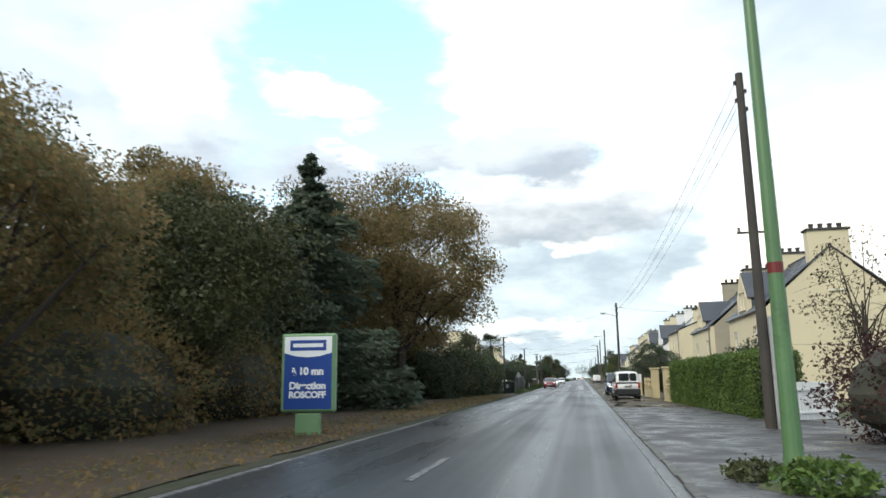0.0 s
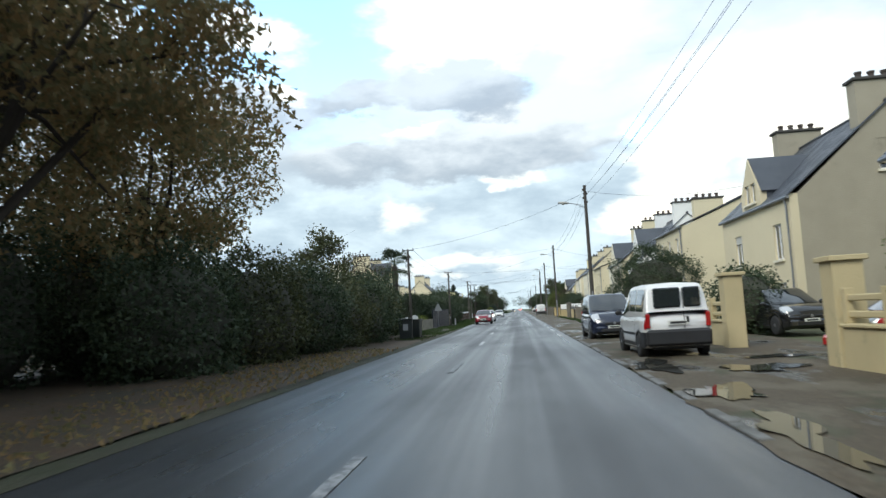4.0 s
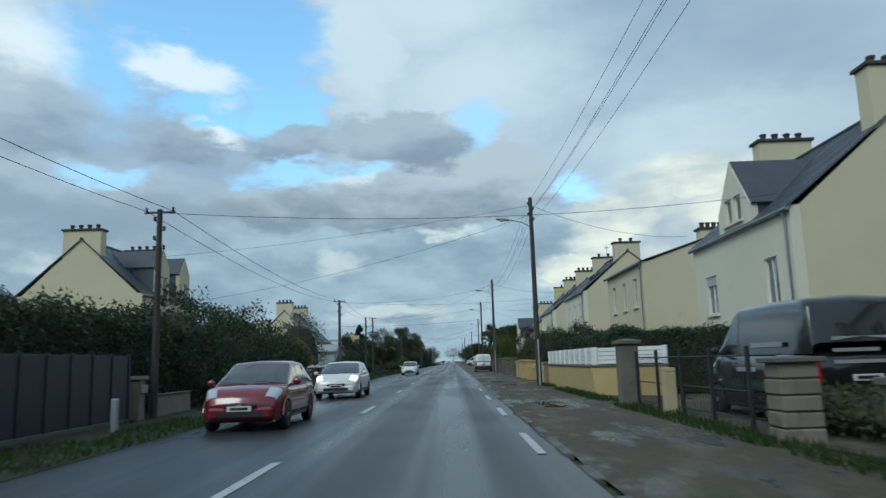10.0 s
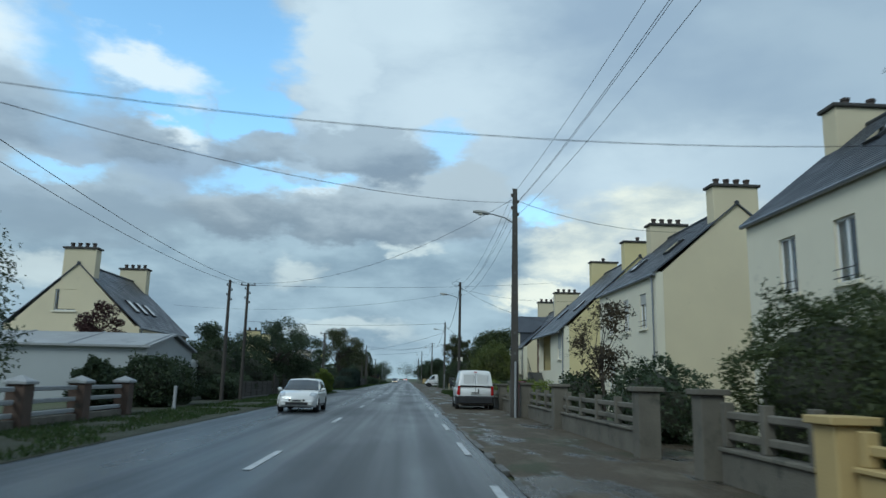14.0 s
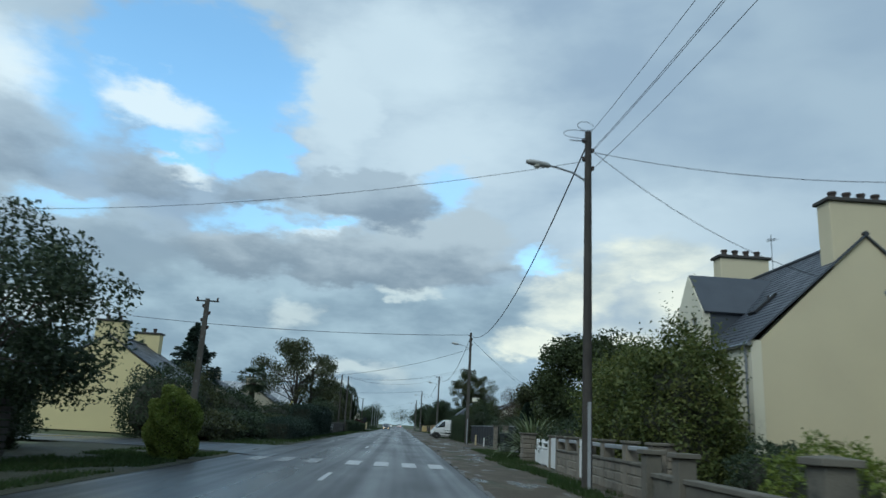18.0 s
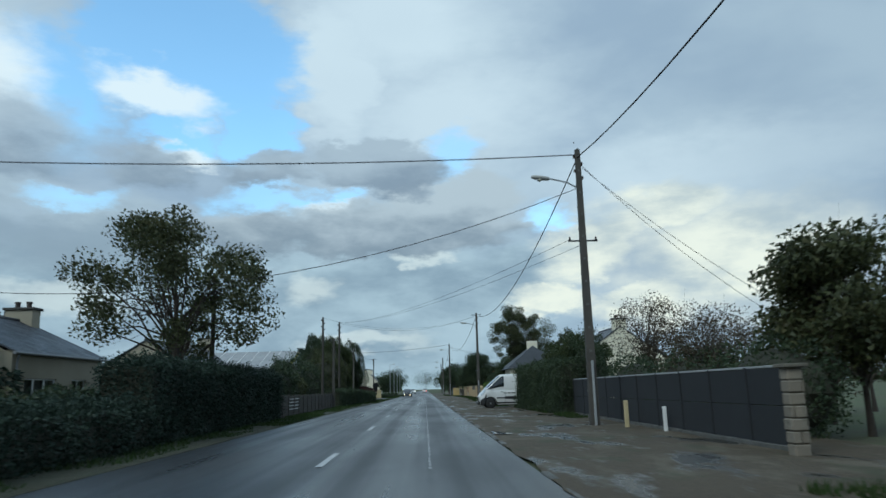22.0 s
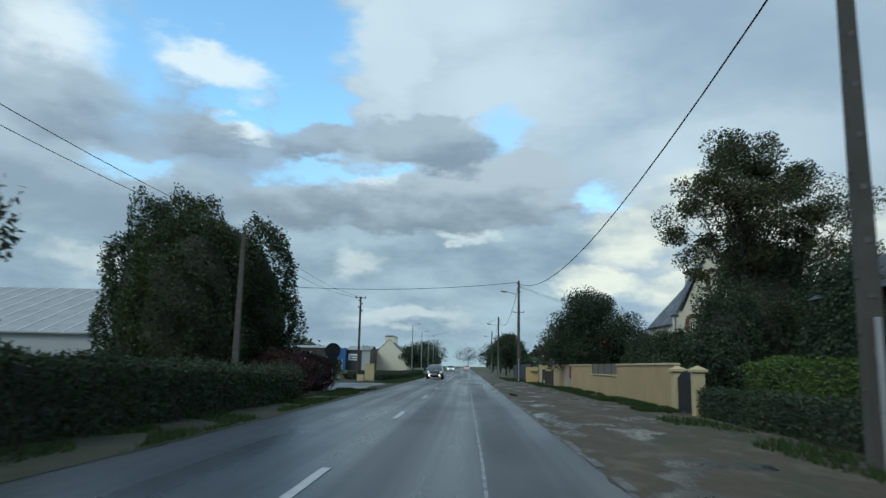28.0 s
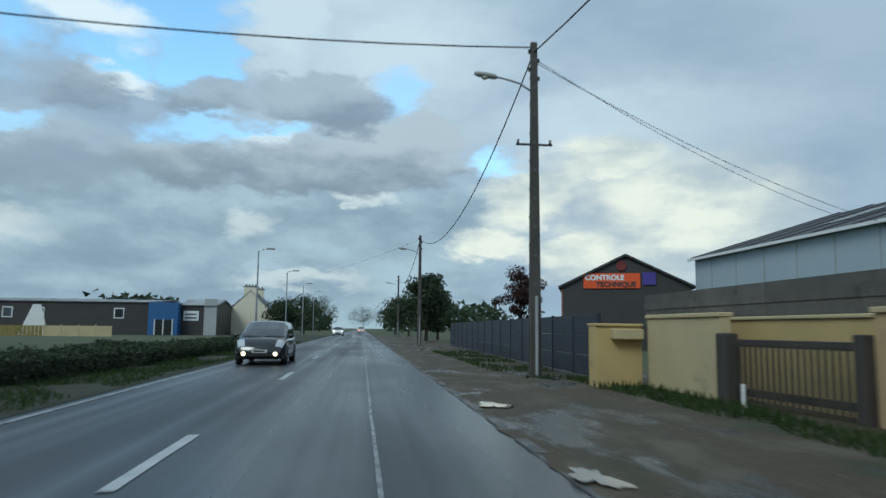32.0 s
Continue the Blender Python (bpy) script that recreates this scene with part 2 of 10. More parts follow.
def leafy(name, cols, rough=0.55, through=0.25):
    """Leaves: a colour for each leaf out of a range, broad patches, a little light through."""
    m = bpy.data.materials.new(name)
    m.use_nodes = True
    nt, b = m.node_tree, m.node_tree.nodes["Principled BSDF"]
    N, L = nt.nodes.new, nt.links.new
    geo = N("ShaderNodeNewGeometry")
    ramp = N("ShaderNodeValToRGB")
    ramp.color_ramp.interpolation = "LINEAR"
    while len(ramp.color_ramp.elements) < len(cols):
        ramp.color_ramp.elements.new(0.5)
    for i, (e, c) in enumerate(zip(ramp.color_ramp.elements, cols)):
        e.position, e.color = i / (len(cols) - 1), (*c, 1)
    n = N("ShaderNodeTexNoise")
    n.inputs["Scale"].default_value = 0.55
    L(geo.outputs["Position"], n.inputs["Vector"])
    a = N("ShaderNodeMath")
    a.operation = "MULTIPLY_ADD"
    L(geo.outputs["Random Per Island"], a.inputs[0])
    a.inputs[1].default_value = 0.75
    s = N("ShaderNodeMath")
    s.operation = "SUBTRACT"
    L(n.outputs["Fac"], s.inputs[0])
    s.inputs[1].default_value = 0.38
    L(s.outputs[0], a.inputs[2])
    L(a.outputs[0], ramp.inputs[0])
    L(ramp.outputs[0], b.inputs["Base Color"])
    b.inputs["Roughness"].default_value = rough
    b.inputs["Specular IOR Level"].default_value = 0.3
    if through:
        t, mx = N("ShaderNodeBsdfTranslucent"), N("ShaderNodeMixShader")
        L(ramp.outputs[0], t.inputs[0])
        mx.inputs[0].default_value = through
        L(b.outputs[0], mx.inputs[1]), L(t.outputs[0], mx.inputs[2])
        L(mx.outputs[0], nt.nodes["Material Output"].inputs[0])
    return m


def glow(name, col, power):
    m = bpy.data.materials.new(name)
    m.use_nodes = True
    b = m.node_tree.nodes["Principled BSDF"]
    b.inputs["Base Color"].default_value = (*col, 1)
    b.inputs["Emission Color"].default_value = (*col, 1)
    b.inputs["Emission Strength"].default_value = power
    return m


def asphalt(name, col):
    """Wet road surface: long worn wheel tracks, dry and wet bands, fine stone relief."""
    m = bpy.data.materials.new(name)
    m.use_nodes = True
    nt, b = m.node_tree, m.node_tree.nodes["Principled BSDF"]
    N, L = nt.nodes.new, nt.links.new
    pos = N("ShaderNodeNewGeometry").outputs["Position"]

    def nz(scale, stretch, detail=4):
        mp, n = N("ShaderNodeMapping"), N("ShaderNodeTexNoise")
        mp.inputs["Scale"].default_value = stretch
        n.inputs["Scale"].default_value, n.inputs["Detail"].default_value = scale, detail
        L(pos, mp.inputs[0]), L(mp.outputs[0], n.inputs["Vector"])
        return n.outputs["Fac"]

    def span(v, lo, hi, a, c):
        n = N("ShaderNodeMapRange")
        n.interpolation_type = "SMOOTHSTEP"
        L(v, n.inputs[0])
        for k, x in enumerate((lo, hi, a, c)):
            n.inputs[k + 1].default_value = x
        return n.outputs[0]

    def mixc(f, a, c):
        n = N("ShaderNodeMix")
        n.data_type = "RGBA"
        for q, v in ((n.inputs[0], f), (n.inputs[6], a), (n.inputs[7], c)):
            if hasattr(v, "is_output"):
                L(v, q)
            else:
                q.default_value = v
        return n.outputs[2]

    lanes, patch, stone = nz(1.0, (0.95, 0.012, 1.0), 3), nz(0.35, (1.0, 0.25, 1.0), 5), nz(90.0, (1, 1, 1), 2)
    c = mixc(span(lanes, 0.38, 0.62, 0, 1), (*col, 1), (*tuple(x * 1.55 for x in col), 1))
    c = mixc(span(patch, 0.52, 0.66, 0, 0.5), c, (*tuple(x * 0.65 for x in col), 1))
    c = mixc(span(stone, 0.5, 0.8, 0, 0.5), c, (*tuple(x * 2.0 for x in col), 1))
    L(c, b.inputs["Base Color"])
    b.inputs["Specular IOR Level"].default_value = 0.45
    ro = N("ShaderNodeMath")
    ro.operation = "ADD"
    L(span(lanes, 0.35, 0.65, 0.42, 0.23), ro.inputs[0]), L(span(patch, 0.4, 0.65, 0.0, 0.10), ro.inputs[1])
    L(ro.outputs[0], b.inputs["Roughness"])
    bn = N("ShaderNodeBump")
    bn.inputs["Strength"].default_value, bn.inputs["Distance"].default_value = 0.22, 0.01
    L(stone, bn.inputs["Height"]), L(bn.outputs[0], b.inputs["Normal"])
    return m


M_ASPHALT = asphalt("asphalt", (0.025, 0.028, 0.032))
M_PATCH = surf("patched_asphalt", (0.045, 0.048, 0.053), rough=0.34, size=0.8, fine=80, bump=0.35)
M_VERGE = surf("verge_turf", (0.027, 0.033, 0.013), (0.036, 0.034, 0.020), rough=0.8, rough2=0.95, size=1.1, fine=32, bump=0.9, vary=0.5, stain=(0.024, 0.030, 0.014), stain_size=0.8, stain_at=0.54)


def trodden(name, base, pale, wet, moss):
    """Trodden gravel: brown earth, pale stony patches, dark wet hollows and moss, drawn out along the road."""
    m = bpy.data.materials.new(name)
    m.use_nodes = True
    nt, b = m.node_tree, m.node_tree.nodes["Principled BSDF"]
    N, L = nt.nodes.new, nt.links.new
    pos = N("ShaderNodeNewGeometry").outputs["Position"]

    def nz(scale, stretch, shift, detail=6, rgh=0.6):
        mp, n = N("ShaderNodeMapping"), N("ShaderNodeTexNoise")
        mp.inputs["Scale"].default_value, mp.inputs["Location"].default_value = stretch, (shift, shift, 0)
        n.inputs["Scale"].default_value, n.inputs["Detail"].default_value, n.inputs["Roughness"].default_value = scale, detail, rgh
        L(pos, mp.inputs[0]), L(mp.outputs[0], n.inputs["Vector"])
        return n.outputs["Fac"]

    def span(v, lo, hi, a=0.0, c=1.0):
        n = N("ShaderNodeMapRange")
        L(v, n.inputs[0])
        for k, x in enumerate((lo, hi, a, c)):
            n.inputs[k + 1].default_value = x
        return n.outputs[0]

    def mixc(f, a, c):
        n = N("ShaderNodeMix")
        n.data_type = "RGBA"
        for q, v in ((n.inputs[0], f), (n.inputs[6], a), (n.inputs[7], c)):
            if hasattr(v, "is_output"):
                L(v, q)
            else:
                q.default_value = v
        return n.outputs[2]

    stones, patch, hollow, green = nz(16, (1, 1, 1), 0, 4), nz(1.1, (1, 0.45, 1), 5), nz(0.8, (1, 0.35, 1), 11), nz(0.7, (1, 0.5, 1), 23)
    c = mixc(span(stones, 0.35, 0.7), (*tuple(x * 0.6 for x in base), 1), (*tuple(x * 1.25 for x in base), 1))
    c = mixc(span(patch, 0.50, 0.60, 0, 0.75), c, (*pale, 1))
    c = mixc(span(green, 0.54, 0.64, 0, 0.8), c, (*moss, 1))
    wetf = span(hollow, 0.545, 0.60)
    c = mixc(wetf, c, (*wet, 1))
    L(c, b.inputs["Base Color"])
    L(span(hollow, 0.53, 0.62, 0.85, 0.14), b.inputs["Roughness"])
    bn = N("ShaderNodeBump")
    bn.inputs["Strength"].default_value, bn.inputs["Distance"].default_value = 0.7, 0.02
    L(stones, bn.inputs["Height"]), L(bn.outputs[0], b.inputs["Normal"])
    return m


M_DIRT = trodden("wet_brown_gravel", (0.075, 0.057, 0.034), (0.115, 0.098, 0.069), (0.026, 0.024, 0.019), (0.036, 0.044, 0.018))
M_PAVE = surf("wet_pavement", (0.085, 0.086, 0.088), (0.058, 0.059, 0.063), rough=0.24, rough2=0.8, size=1.5, fine=50, bump=0.4, stain=(0.050, 0.042, 0.030), stain_size=1.3, stain_at=0.55)
M_PUDDLE = surf("puddle_water", (0.05, 0.05, 0.045), rough=0.03, bump=0.0, vary=0.1)
M_KERB = surf("kerb_concrete", (0.13, 0.127, 0.118), (0.085, 0.085, 0.08), rough=0.5, rough2=0.8, size=0.7, fine=50, stain=(0.07, 0.075, 0.06), stain_size=0.5, flex=0.3)
M_PAINT = surf("road_paint", (0.50, 0.51, 0.52), (0.36, 0.37, 0.38), rough=0.5, size=0.4, fine=60, bump=0.15, stain=(0.16, 0.165, 0.17), stain_size=0.16, stain_at=0.62)
M_PAINT_OLD = surf("worn_road_paint", (0.36, 0.37, 0.38), (0.2, 0.205, 0.21), rough=0.5, size=0.4, fine=60, bump=0.15, stain=(0.08, 0.083, 0.088), stain_size=0.14, stain_at=0.48)
M_PAINT_FAINT = surf("faded_road_paint", (0.25, 0.255, 0.26), (0.15, 0.153, 0.158), rough=0.45, size=0.4, fine=60, bump=0.15, stain=(0.045, 0.047, 0.05), stain_size=0.14, stain_at=0.45)
M_SOIL = surf("meadow_soil", (0.06, 0.085, 0.032), (0.085, 0.085, 0.045), rough=0.9, size=5.0, fine=14, bump=0.7, stain=(0.06, 0.045, 0.03), stain_size=3.0)
M_LEAFLITTER = surf("leaf_litter", (0.066, 0.040, 0.022), (0.036, 0.032, 0.019), rough=0.8, size=1.2, fine=22, bump=0.8, stain=(0.17, 0.085, 0.035), stain_size=0.3, stain_at=0.6)
M_GRASS = leafy("grass_blades", [(0.021, 0.041, 0.010), (0.036, 0.068, 0.016), (0.060, 0.074, 0.026)], 0.7, 0.3)
M_CREAM = surf("cream_render", (0.66, 0.58, 0.40), (0.60, 0.525, 0.365), rough=0.85, size=2.5, fine=35, bump=0.25, vary=0.12, stain=(0.50, 0.44, 0.32), stain_size=1.4, stain_at=0.63)
M_PALE = surf("pale_cream_render", (0.74, 0.69, 0.55), (0.68, 0.635, 0.51), rough=0.85, size=2.5, fine=35, bump=0.25, vary=0.1, stain=(0.58, 0.54, 0.44), stain_size=1.3, stain_at=0.64)
M_YELLOW = surf("yellow_render", (0.66, 0.565, 0.30), (0.60, 0.51, 0.275), rough=0.85, size=2.2, fine=35, bump=0.25, vary=0.12, stain=(0.50, 0.44, 0.25), stain_size=1.2, stain_at=0.63)
M_WHITE = surf("white_render", (0.78, 0.78, 0.76), (0.70, 0.70, 0.69), rough=0.85, size=2.4, fine=35, bump=0.25, vary=0.1, stain=(0.58, 0.58, 0.56), stain_size=1.2, stain_at=0.65)
M_ROUGHCAST = surf("grey_beige_roughcast", (0.36, 0.325, 0.25), (0.31, 0.28, 0.215), rough=0.95, size=1.4, fine=28, bump=0.7, vary=0.2, stain=(0.27, 0.245, 0.19), stain_size=1.6, stain_at=0.6)
M_SLATE = surf("slate_grey", (0.085, 0.095, 0.115), (0.062, 0.07, 0.088), rough=0.38, rough2=0.55, size=1.2, fine=25, bump=0.15, vary=0.3, flex=0.35)
# dark slate for roofs and ridges; behind windows its colour stands for unlit rooms
M_SLATE2 = surf("slate_under_and_room_dark", (0.05, 0.055, 0.065), rough=0.6, size=1.2)
M_FIBRE = surf("fibre_cement_sheet", (0.36, 0.37, 0.38), (0.28, 0.29, 0.30), rough=0.7, size=2.0, fine=20, bump=0.2, stain=(0.2, 0.21, 0.2), stain_size=1.2)
M_CHIMCAP = surf("sooty_cap", (0.075, 0.07, 0.065), rough=0.85, size=0.5)
M_POT = surf("dark_clay_pot", (0.07, 0.05, 0.042), (0.045, 0.038, 0.035), rough=0.8, size=0.3)
M_GLASS = surf("window_glass", (0.9, 0.93, 0.95), (0.88, 0.91, 0.93), rough=0.02, bump=0.0, vary=0.02, trans=1.0)
M_PVC = surf("white_pvc", (0.78, 0.78, 0.77), (0.72, 0.72, 0.71), rough=0.35, size=0.6, bump=0.05, vary=0.08)
M_SHUTTER = surf("shutter_slats", (0.50, 0.49, 0.45), (0.44, 0.43, 0.40), rough=0.5, size=0.6, bump=0.1, vary=0.1)
M_ZINC = surf("zinc_gutter", (0.30, 0.31, 0.33), (0.22, 0.23, 0.25), rough=0.45, metal=0.7, size=0.6, bump=0.1)
M_POLEWOOD = surf("weathered_pole_wood", (0.062, 0.054, 0.046), (0.040, 0.035, 0.031), rough=0.8, size=0.5, fine=30, bump=0.5)
M_POLECON = surf("pole_concrete", (0.088, 0.080, 0.070), (0.056, 0.052, 0.046), rough=0.85, size=0.9, fine=40, bump=0.4, stain=(0.08, 0.075, 0.07), stain_size=0.6)
M_STEEL = surf("galvanised_steel", (0.42, 0.43, 0.44), (0.33, 0.34, 0.35), rough=0.4, metal=0.85, size=0.5, bump=0.05)
M_DARKSTEEL = surf("dark_steel", (0.05, 0.05, 0.052), rough=0.5, metal=0.4, size=0.5, bump=0.1)
M_CABLE = surf("black_cable", (0.018, 0.018, 0.02), rough=0.6, bump=0.0)
M_CERAMIC = surf("brown_insulator", (0.05, 0.035, 0.03), rough=0.25, bump=0.0)
M_LAMPBODY = surf("lamp_housing", (0.46, 0.46, 0.44), (0.36, 0.36, 0.34), rough=0.5, size=0.3, bump=0.1)
M_LAMPGLASS = surf("lamp_bowl", (0.62, 0.60, 0.52), rough=0.2, bump=0.0, vary=0.1)
M_WALLCREAM = surf("wall_cream_paint", (0.52, 0.43, 0.25), (0.43, 0.36, 0.21), rough=0.8, size=1.3, fine=30, bump=0.3, vary=0.18, stain=(0.30, 0.265, 0.165), stain_size=0.8, stain_at=0.6)
M_WALLYEL = surf("wall_yellow_paint", (0.50, 0.375, 0.165), (0.42, 0.32, 0.145), rough=0.8, size=1.2, fine=30, bump=0.3, vary=0.15, stain=(0.34, 0.26, 0.11), stain_size=0.7, stain_at=0.62)
M_OCHRE = surf("wall_ochre_paint", (0.46, 0.33, 0.175), (0.38, 0.275, 0.15), rough=0.8, size=1.6, fine=30, bump=0.25, vary=0.15, stain=(0.30, 0.23, 0.13), stain_size=0.9, stain_at=0.62)
M_GREYWALL = surf("grey_cement_wall", (0.17, 0.155, 0.125), (0.10, 0.092, 0.075), rough=0.9, size=0.9, fine=30, bump=0.5, stain=(0.075, 0.075, 0.06), stain_size=0.5, stain_at=0.56)
M_STONE = surf("granite_rubble", (0.27, 0.235, 0.185), (0.19, 0.17, 0.14), rough=0.85, size=0.5, fine=30, bump=0.6, stain=(0.12, 0.115, 0.09), stain_size=0.4, flex=0.55)
M_MORTAR = surf("lime_mortar", (0.36, 0.33, 0.27), rough=0.9, size=0.6, bump=0.5)
M_MORTARDARK = surf("dark_mortar", (0.12, 0.11, 0.09), rough=0.95, size=0.4, bump=0.5)
M_BROWNSTONE = surf("brown_quoin_stone", (0.21, 0.135, 0.085), (0.15, 0.10, 0.068), rough=0.85, size=0.4, flex=0.4)
M_DARKFENCE = surf("anthracite_fence", (0.020, 0.022, 0.026), (0.015, 0.017, 0.021), rough=0.85, size=0.9, bump=0.08, vary=0.15, flex=0.2)
M_NAVYFENCE = surf("navy_fence_panel", (0.03, 0.036, 0.05), (0.024, 0.028, 0.04), rough=0.5, size=0.9, bump=0.1, flex=0.2)
M_BARK = surf("bark", (0.06, 0.048, 0.038), (0.038, 0.032, 0.028), rough=0.9, size=0.4, fine=16, bump=0.8)
M_GREYWOOD = surf("grey_weathered_boards", (0.15, 0.142, 0.125), (0.095, 0.09, 0.08), rough=0.9, size=0.5, fine=30, bump=0.5, stain=(0.06, 0.058, 0.05), stain_size=0.4, flex=0.4)
M_LICHEN = surf("lichen_stained_render", (0.27, 0.25, 0.20), (0.17, 0.16, 0.13), rough=0.95, size=0.5, fine=26, bump=0.6, vary=0.3, stain=(0.07, 0.07, 0.058), stain_size=0.35, stain_at=0.53)
M_DARKBRICK = surf("dark_red_brick_pier", (0.11, 0.075, 0.058), (0.075, 0.055, 0.045), rough=0.9, size=0.3, fine=30, bump=0.5, stain=(0.05, 0.05, 0.042), stain_size=0.3)
M_STAINCREAM = surf("rain_stained_cream_paint", (0.50, 0.425, 0.265), (0.36, 0.305, 0.195), rough=0.9, size=0.7, fine=30, bump=0.35, vary=0.25, stain=(0.16, 0.15, 0.095), stain_size=0.5, stain_at=0.56)
M_RED = surf("red_gate_paint", (0.16, 0.017, 0.016), (0.12, 0.015, 0.014), rough=0.5, size=0.8, bump=0.1, stain=(0.1, 0.02, 0.016), stain_size=0.4, stain_at=0.64)
M_LFOREST = leafy("autumn_leaves", [(0.098, 0.117, 0.060), (0.150, 0.150, 0.070), (0.221, 0.169, 0.081), (0.273, 0.179, 0.078), (0.240, 0.208, 0.101)], 0.6, 0.55)
M_LRUST = leafy("rusty_leaves", [(0.124, 0.127, 0.065), (0.182, 0.159, 0.078), (0.286, 0.189, 0.088), (0.227, 0.208, 0.104)], 0.6, 0.6)
M_LDARK = leafy("dark_green_leaves", [(0.023, 0.036, 0.020), (0.035, 0.054, 0.028), (0.052, 0.074, 0.037), (0.072, 0.090, 0.042)])
M_LCONIFER = leafy("conifer_needles", [(0.014, 0.026, 0.018), (0.022, 0.040, 0.028), (0.034, 0.056, 0.036)], 0.6, 0.1)
M_LHEDGE = leafy("hedge_leaves", [(0.03, 0.06, 0.015), (0.065, 0.115, 0.025), (0.105, 0.165, 0.036), (0.15, 0.20, 0.05)])
M_LOLIVE = leafy("olive_leaves", [(0.030, 0.038, 0.018), (0.050, 0.060, 0.026), (0.074, 0.084, 0.034), (0.096, 0.090, 0.040)])
M_LLIGHT = leafy("yellow_green_leaves", [(0.08, 0.11, 0.02), (0.15, 0.20, 0.035), (0.23, 0.25, 0.06)])
M_LRED = leafy("burgundy_leaves", [(0.028, 0.014, 0.014), (0.048, 0.020, 0.020), (0.078, 0.038, 0.028)])
M_LBARE = leafy("sparse_autumn_leaves", [(0.042, 0.034, 0.024), (0.070, 0.055, 0.034), (0.10, 0.078, 0.046)])
M_RUBBER = surf("tyre_rubber", (0.02, 0.02, 0.021), rough=0.75, size=0.2, bump=0.2)
M_TRIM = surf("black_plastic", (0.025, 0.025, 0.027), rough=0.5, size=0.4, bump=0.1)
M_CARWHITE = surf("white_car_paint", (0.74, 0.74, 0.73), (0.66, 0.66, 0.65), rough=0.3, size=1.2, bump=0.0, vary=0.06, coat=0.7, stain=(0.5, 0.49, 0.46), stain_size=0.8, stain_at=0.68)
M_CARBLUE = surf("dark_blue_car_paint", (0.012, 0.018, 0.04), (0.01, 0.015, 0.034), rough=0.25, size=1.0, bump=0.0, coat=1.0)
M_CARRED = surf("burgundy_car_paint", (0.19, 0.012, 0.022), (0.16, 0.010, 0.019), rough=0.25, size=1.0, bump=0.0, coat=1.0)
M_CARBRIGHTRED = surf("red_car_paint", (0.5, 0.02, 0.02), rough=0.25, size=1.0, bump=0.0, coat=1.0, vary=0.1)
M_CARBLACK = surf("black_car_paint", (0.012, 0.012, 0.013), rough=0.22, size=1.0, bump=0.0, coat=1.0)
M_CARGLASS = surf("tinted_car_glass", (0.022, 0.027, 0.03), (0.02, 0.024, 0.027), rough=0.04, bump=0.0, coat=1.0)
M_LIGHTGLASS = surf("headlamp_lens", (0.6, 0.62, 0.64), rough=0.1, metal=0.3, bump=0.0, vary=0.15, coat=1.0)
M_TAILLIGHT = surf("red_tail_lens", (0.42, 0.012, 0.014), rough=0.15, bump=0.0, coat=1.0)
M_TAILON = glow("lit_tail_lamp", (1.0, 0.10, 0.06), 2.5)
M_HEADON = glow("lit_headlamp", (1.0, 0.92, 0.78), 1.6)
M_FOGON = glow("lit_fog_lamp", (1.0, 0.75, 0.45), 4.0)
M_PLATE = surf("number_plate", (0.66, 0.66, 0.62), rough=0.4, size=0.3, bump=0.0, vary=0.08)
M_RIM = surf("alloy_rim", (0.42, 0.42, 0.43), rough=0.35, metal=0.8, size=0.2, bump=0.0)
M_BINGREEN = surf("dark_bin_plastic", (0.022, 0.028, 0.027), rough=0.45, size=0.5, bump=0.1)


# ---- building helpers ----


def link_mesh(name, me, material, parent=None, label=""):
    me.materials.append(material)
    ob = new(name, me)
    if parent is not None:
        ob.parent = parent
    if label:
        tagged(ob, label)
    return ob


def part(name, bm, material, parent=None, label="", smooth=False):
    bmesh.ops.recalc_face_normals(bm, faces=bm.faces)
    me = bpy.data.meshes.new(name)
    bm.to_mesh(me)
    bm.free()
    if smooth:
        me.polygons.foreach_set("use_smooth", [True] * len(me.polygons))
    return link_mesh(name, me, material, parent, label)


def thing(name, label, category, x=0.0, y=0.0, z=0.0, turn=0.0, group=""):
    ob = new(name)
    ob.matrix_world = pose(x, y, z, 0, 0, turn)
    return tagged(ob, label, category, group)


def box(bm, x0, y0, z0, x1, y1, z1, bevel=0.0):
    v = [bm.verts.new(p) for p in ((x0, y0, z0), (x1, y0, z0), (x1, y1, z0), (x0, y1, z0), (x0, y0, z1), (x1, y0, z1), (x1, y1, z1), (x0, y1, z1))]
    f = [bm.faces.new([v[i] for i in q]) for q in ((0, 3, 2, 1), (4, 5, 6, 7), (0, 1, 5, 4), (1, 2, 6, 5), (2, 3, 7, 6), (3, 0, 4, 7))]
    if bevel:
        bmesh.ops.bevel(bm, geom=list({e for g in f for e in g.edges}), offset=bevel, segments=1, affect="EDGES")
    return bm


def rbox(x0, y0, z0, x1, y1, z1, bevel=0.0):
    return box(bmesh.new(), x0, y0, z0, x1, y1, z1, bevel)


def rod(bm, a, b, r0, r1=None, seg=8):
    """A round bar from a to b, closed."""
    a, b, r1 = Vector(a), Vector(b), r0 if r1 is None else r1
    q = (b - a).to_track_quat("Z", "Y")
    rings = []
    for c, r in ((a, r0), (b, r1)):
        rings.append([bm.verts.new(c + q @ Vector((r * math.cos(k * math.tau / seg), r * math.sin(k * math.tau / seg), 0))) for k in range(seg)])
    for k in range(seg):
        bm.faces.new((rings[0][k], rings[0][(k + 1) % seg], rings[1][(k + 1) % seg], rings[1][k]))
    bm.faces.new(rings[0][::-1]), bm.faces.new(rings[1])
    return bm


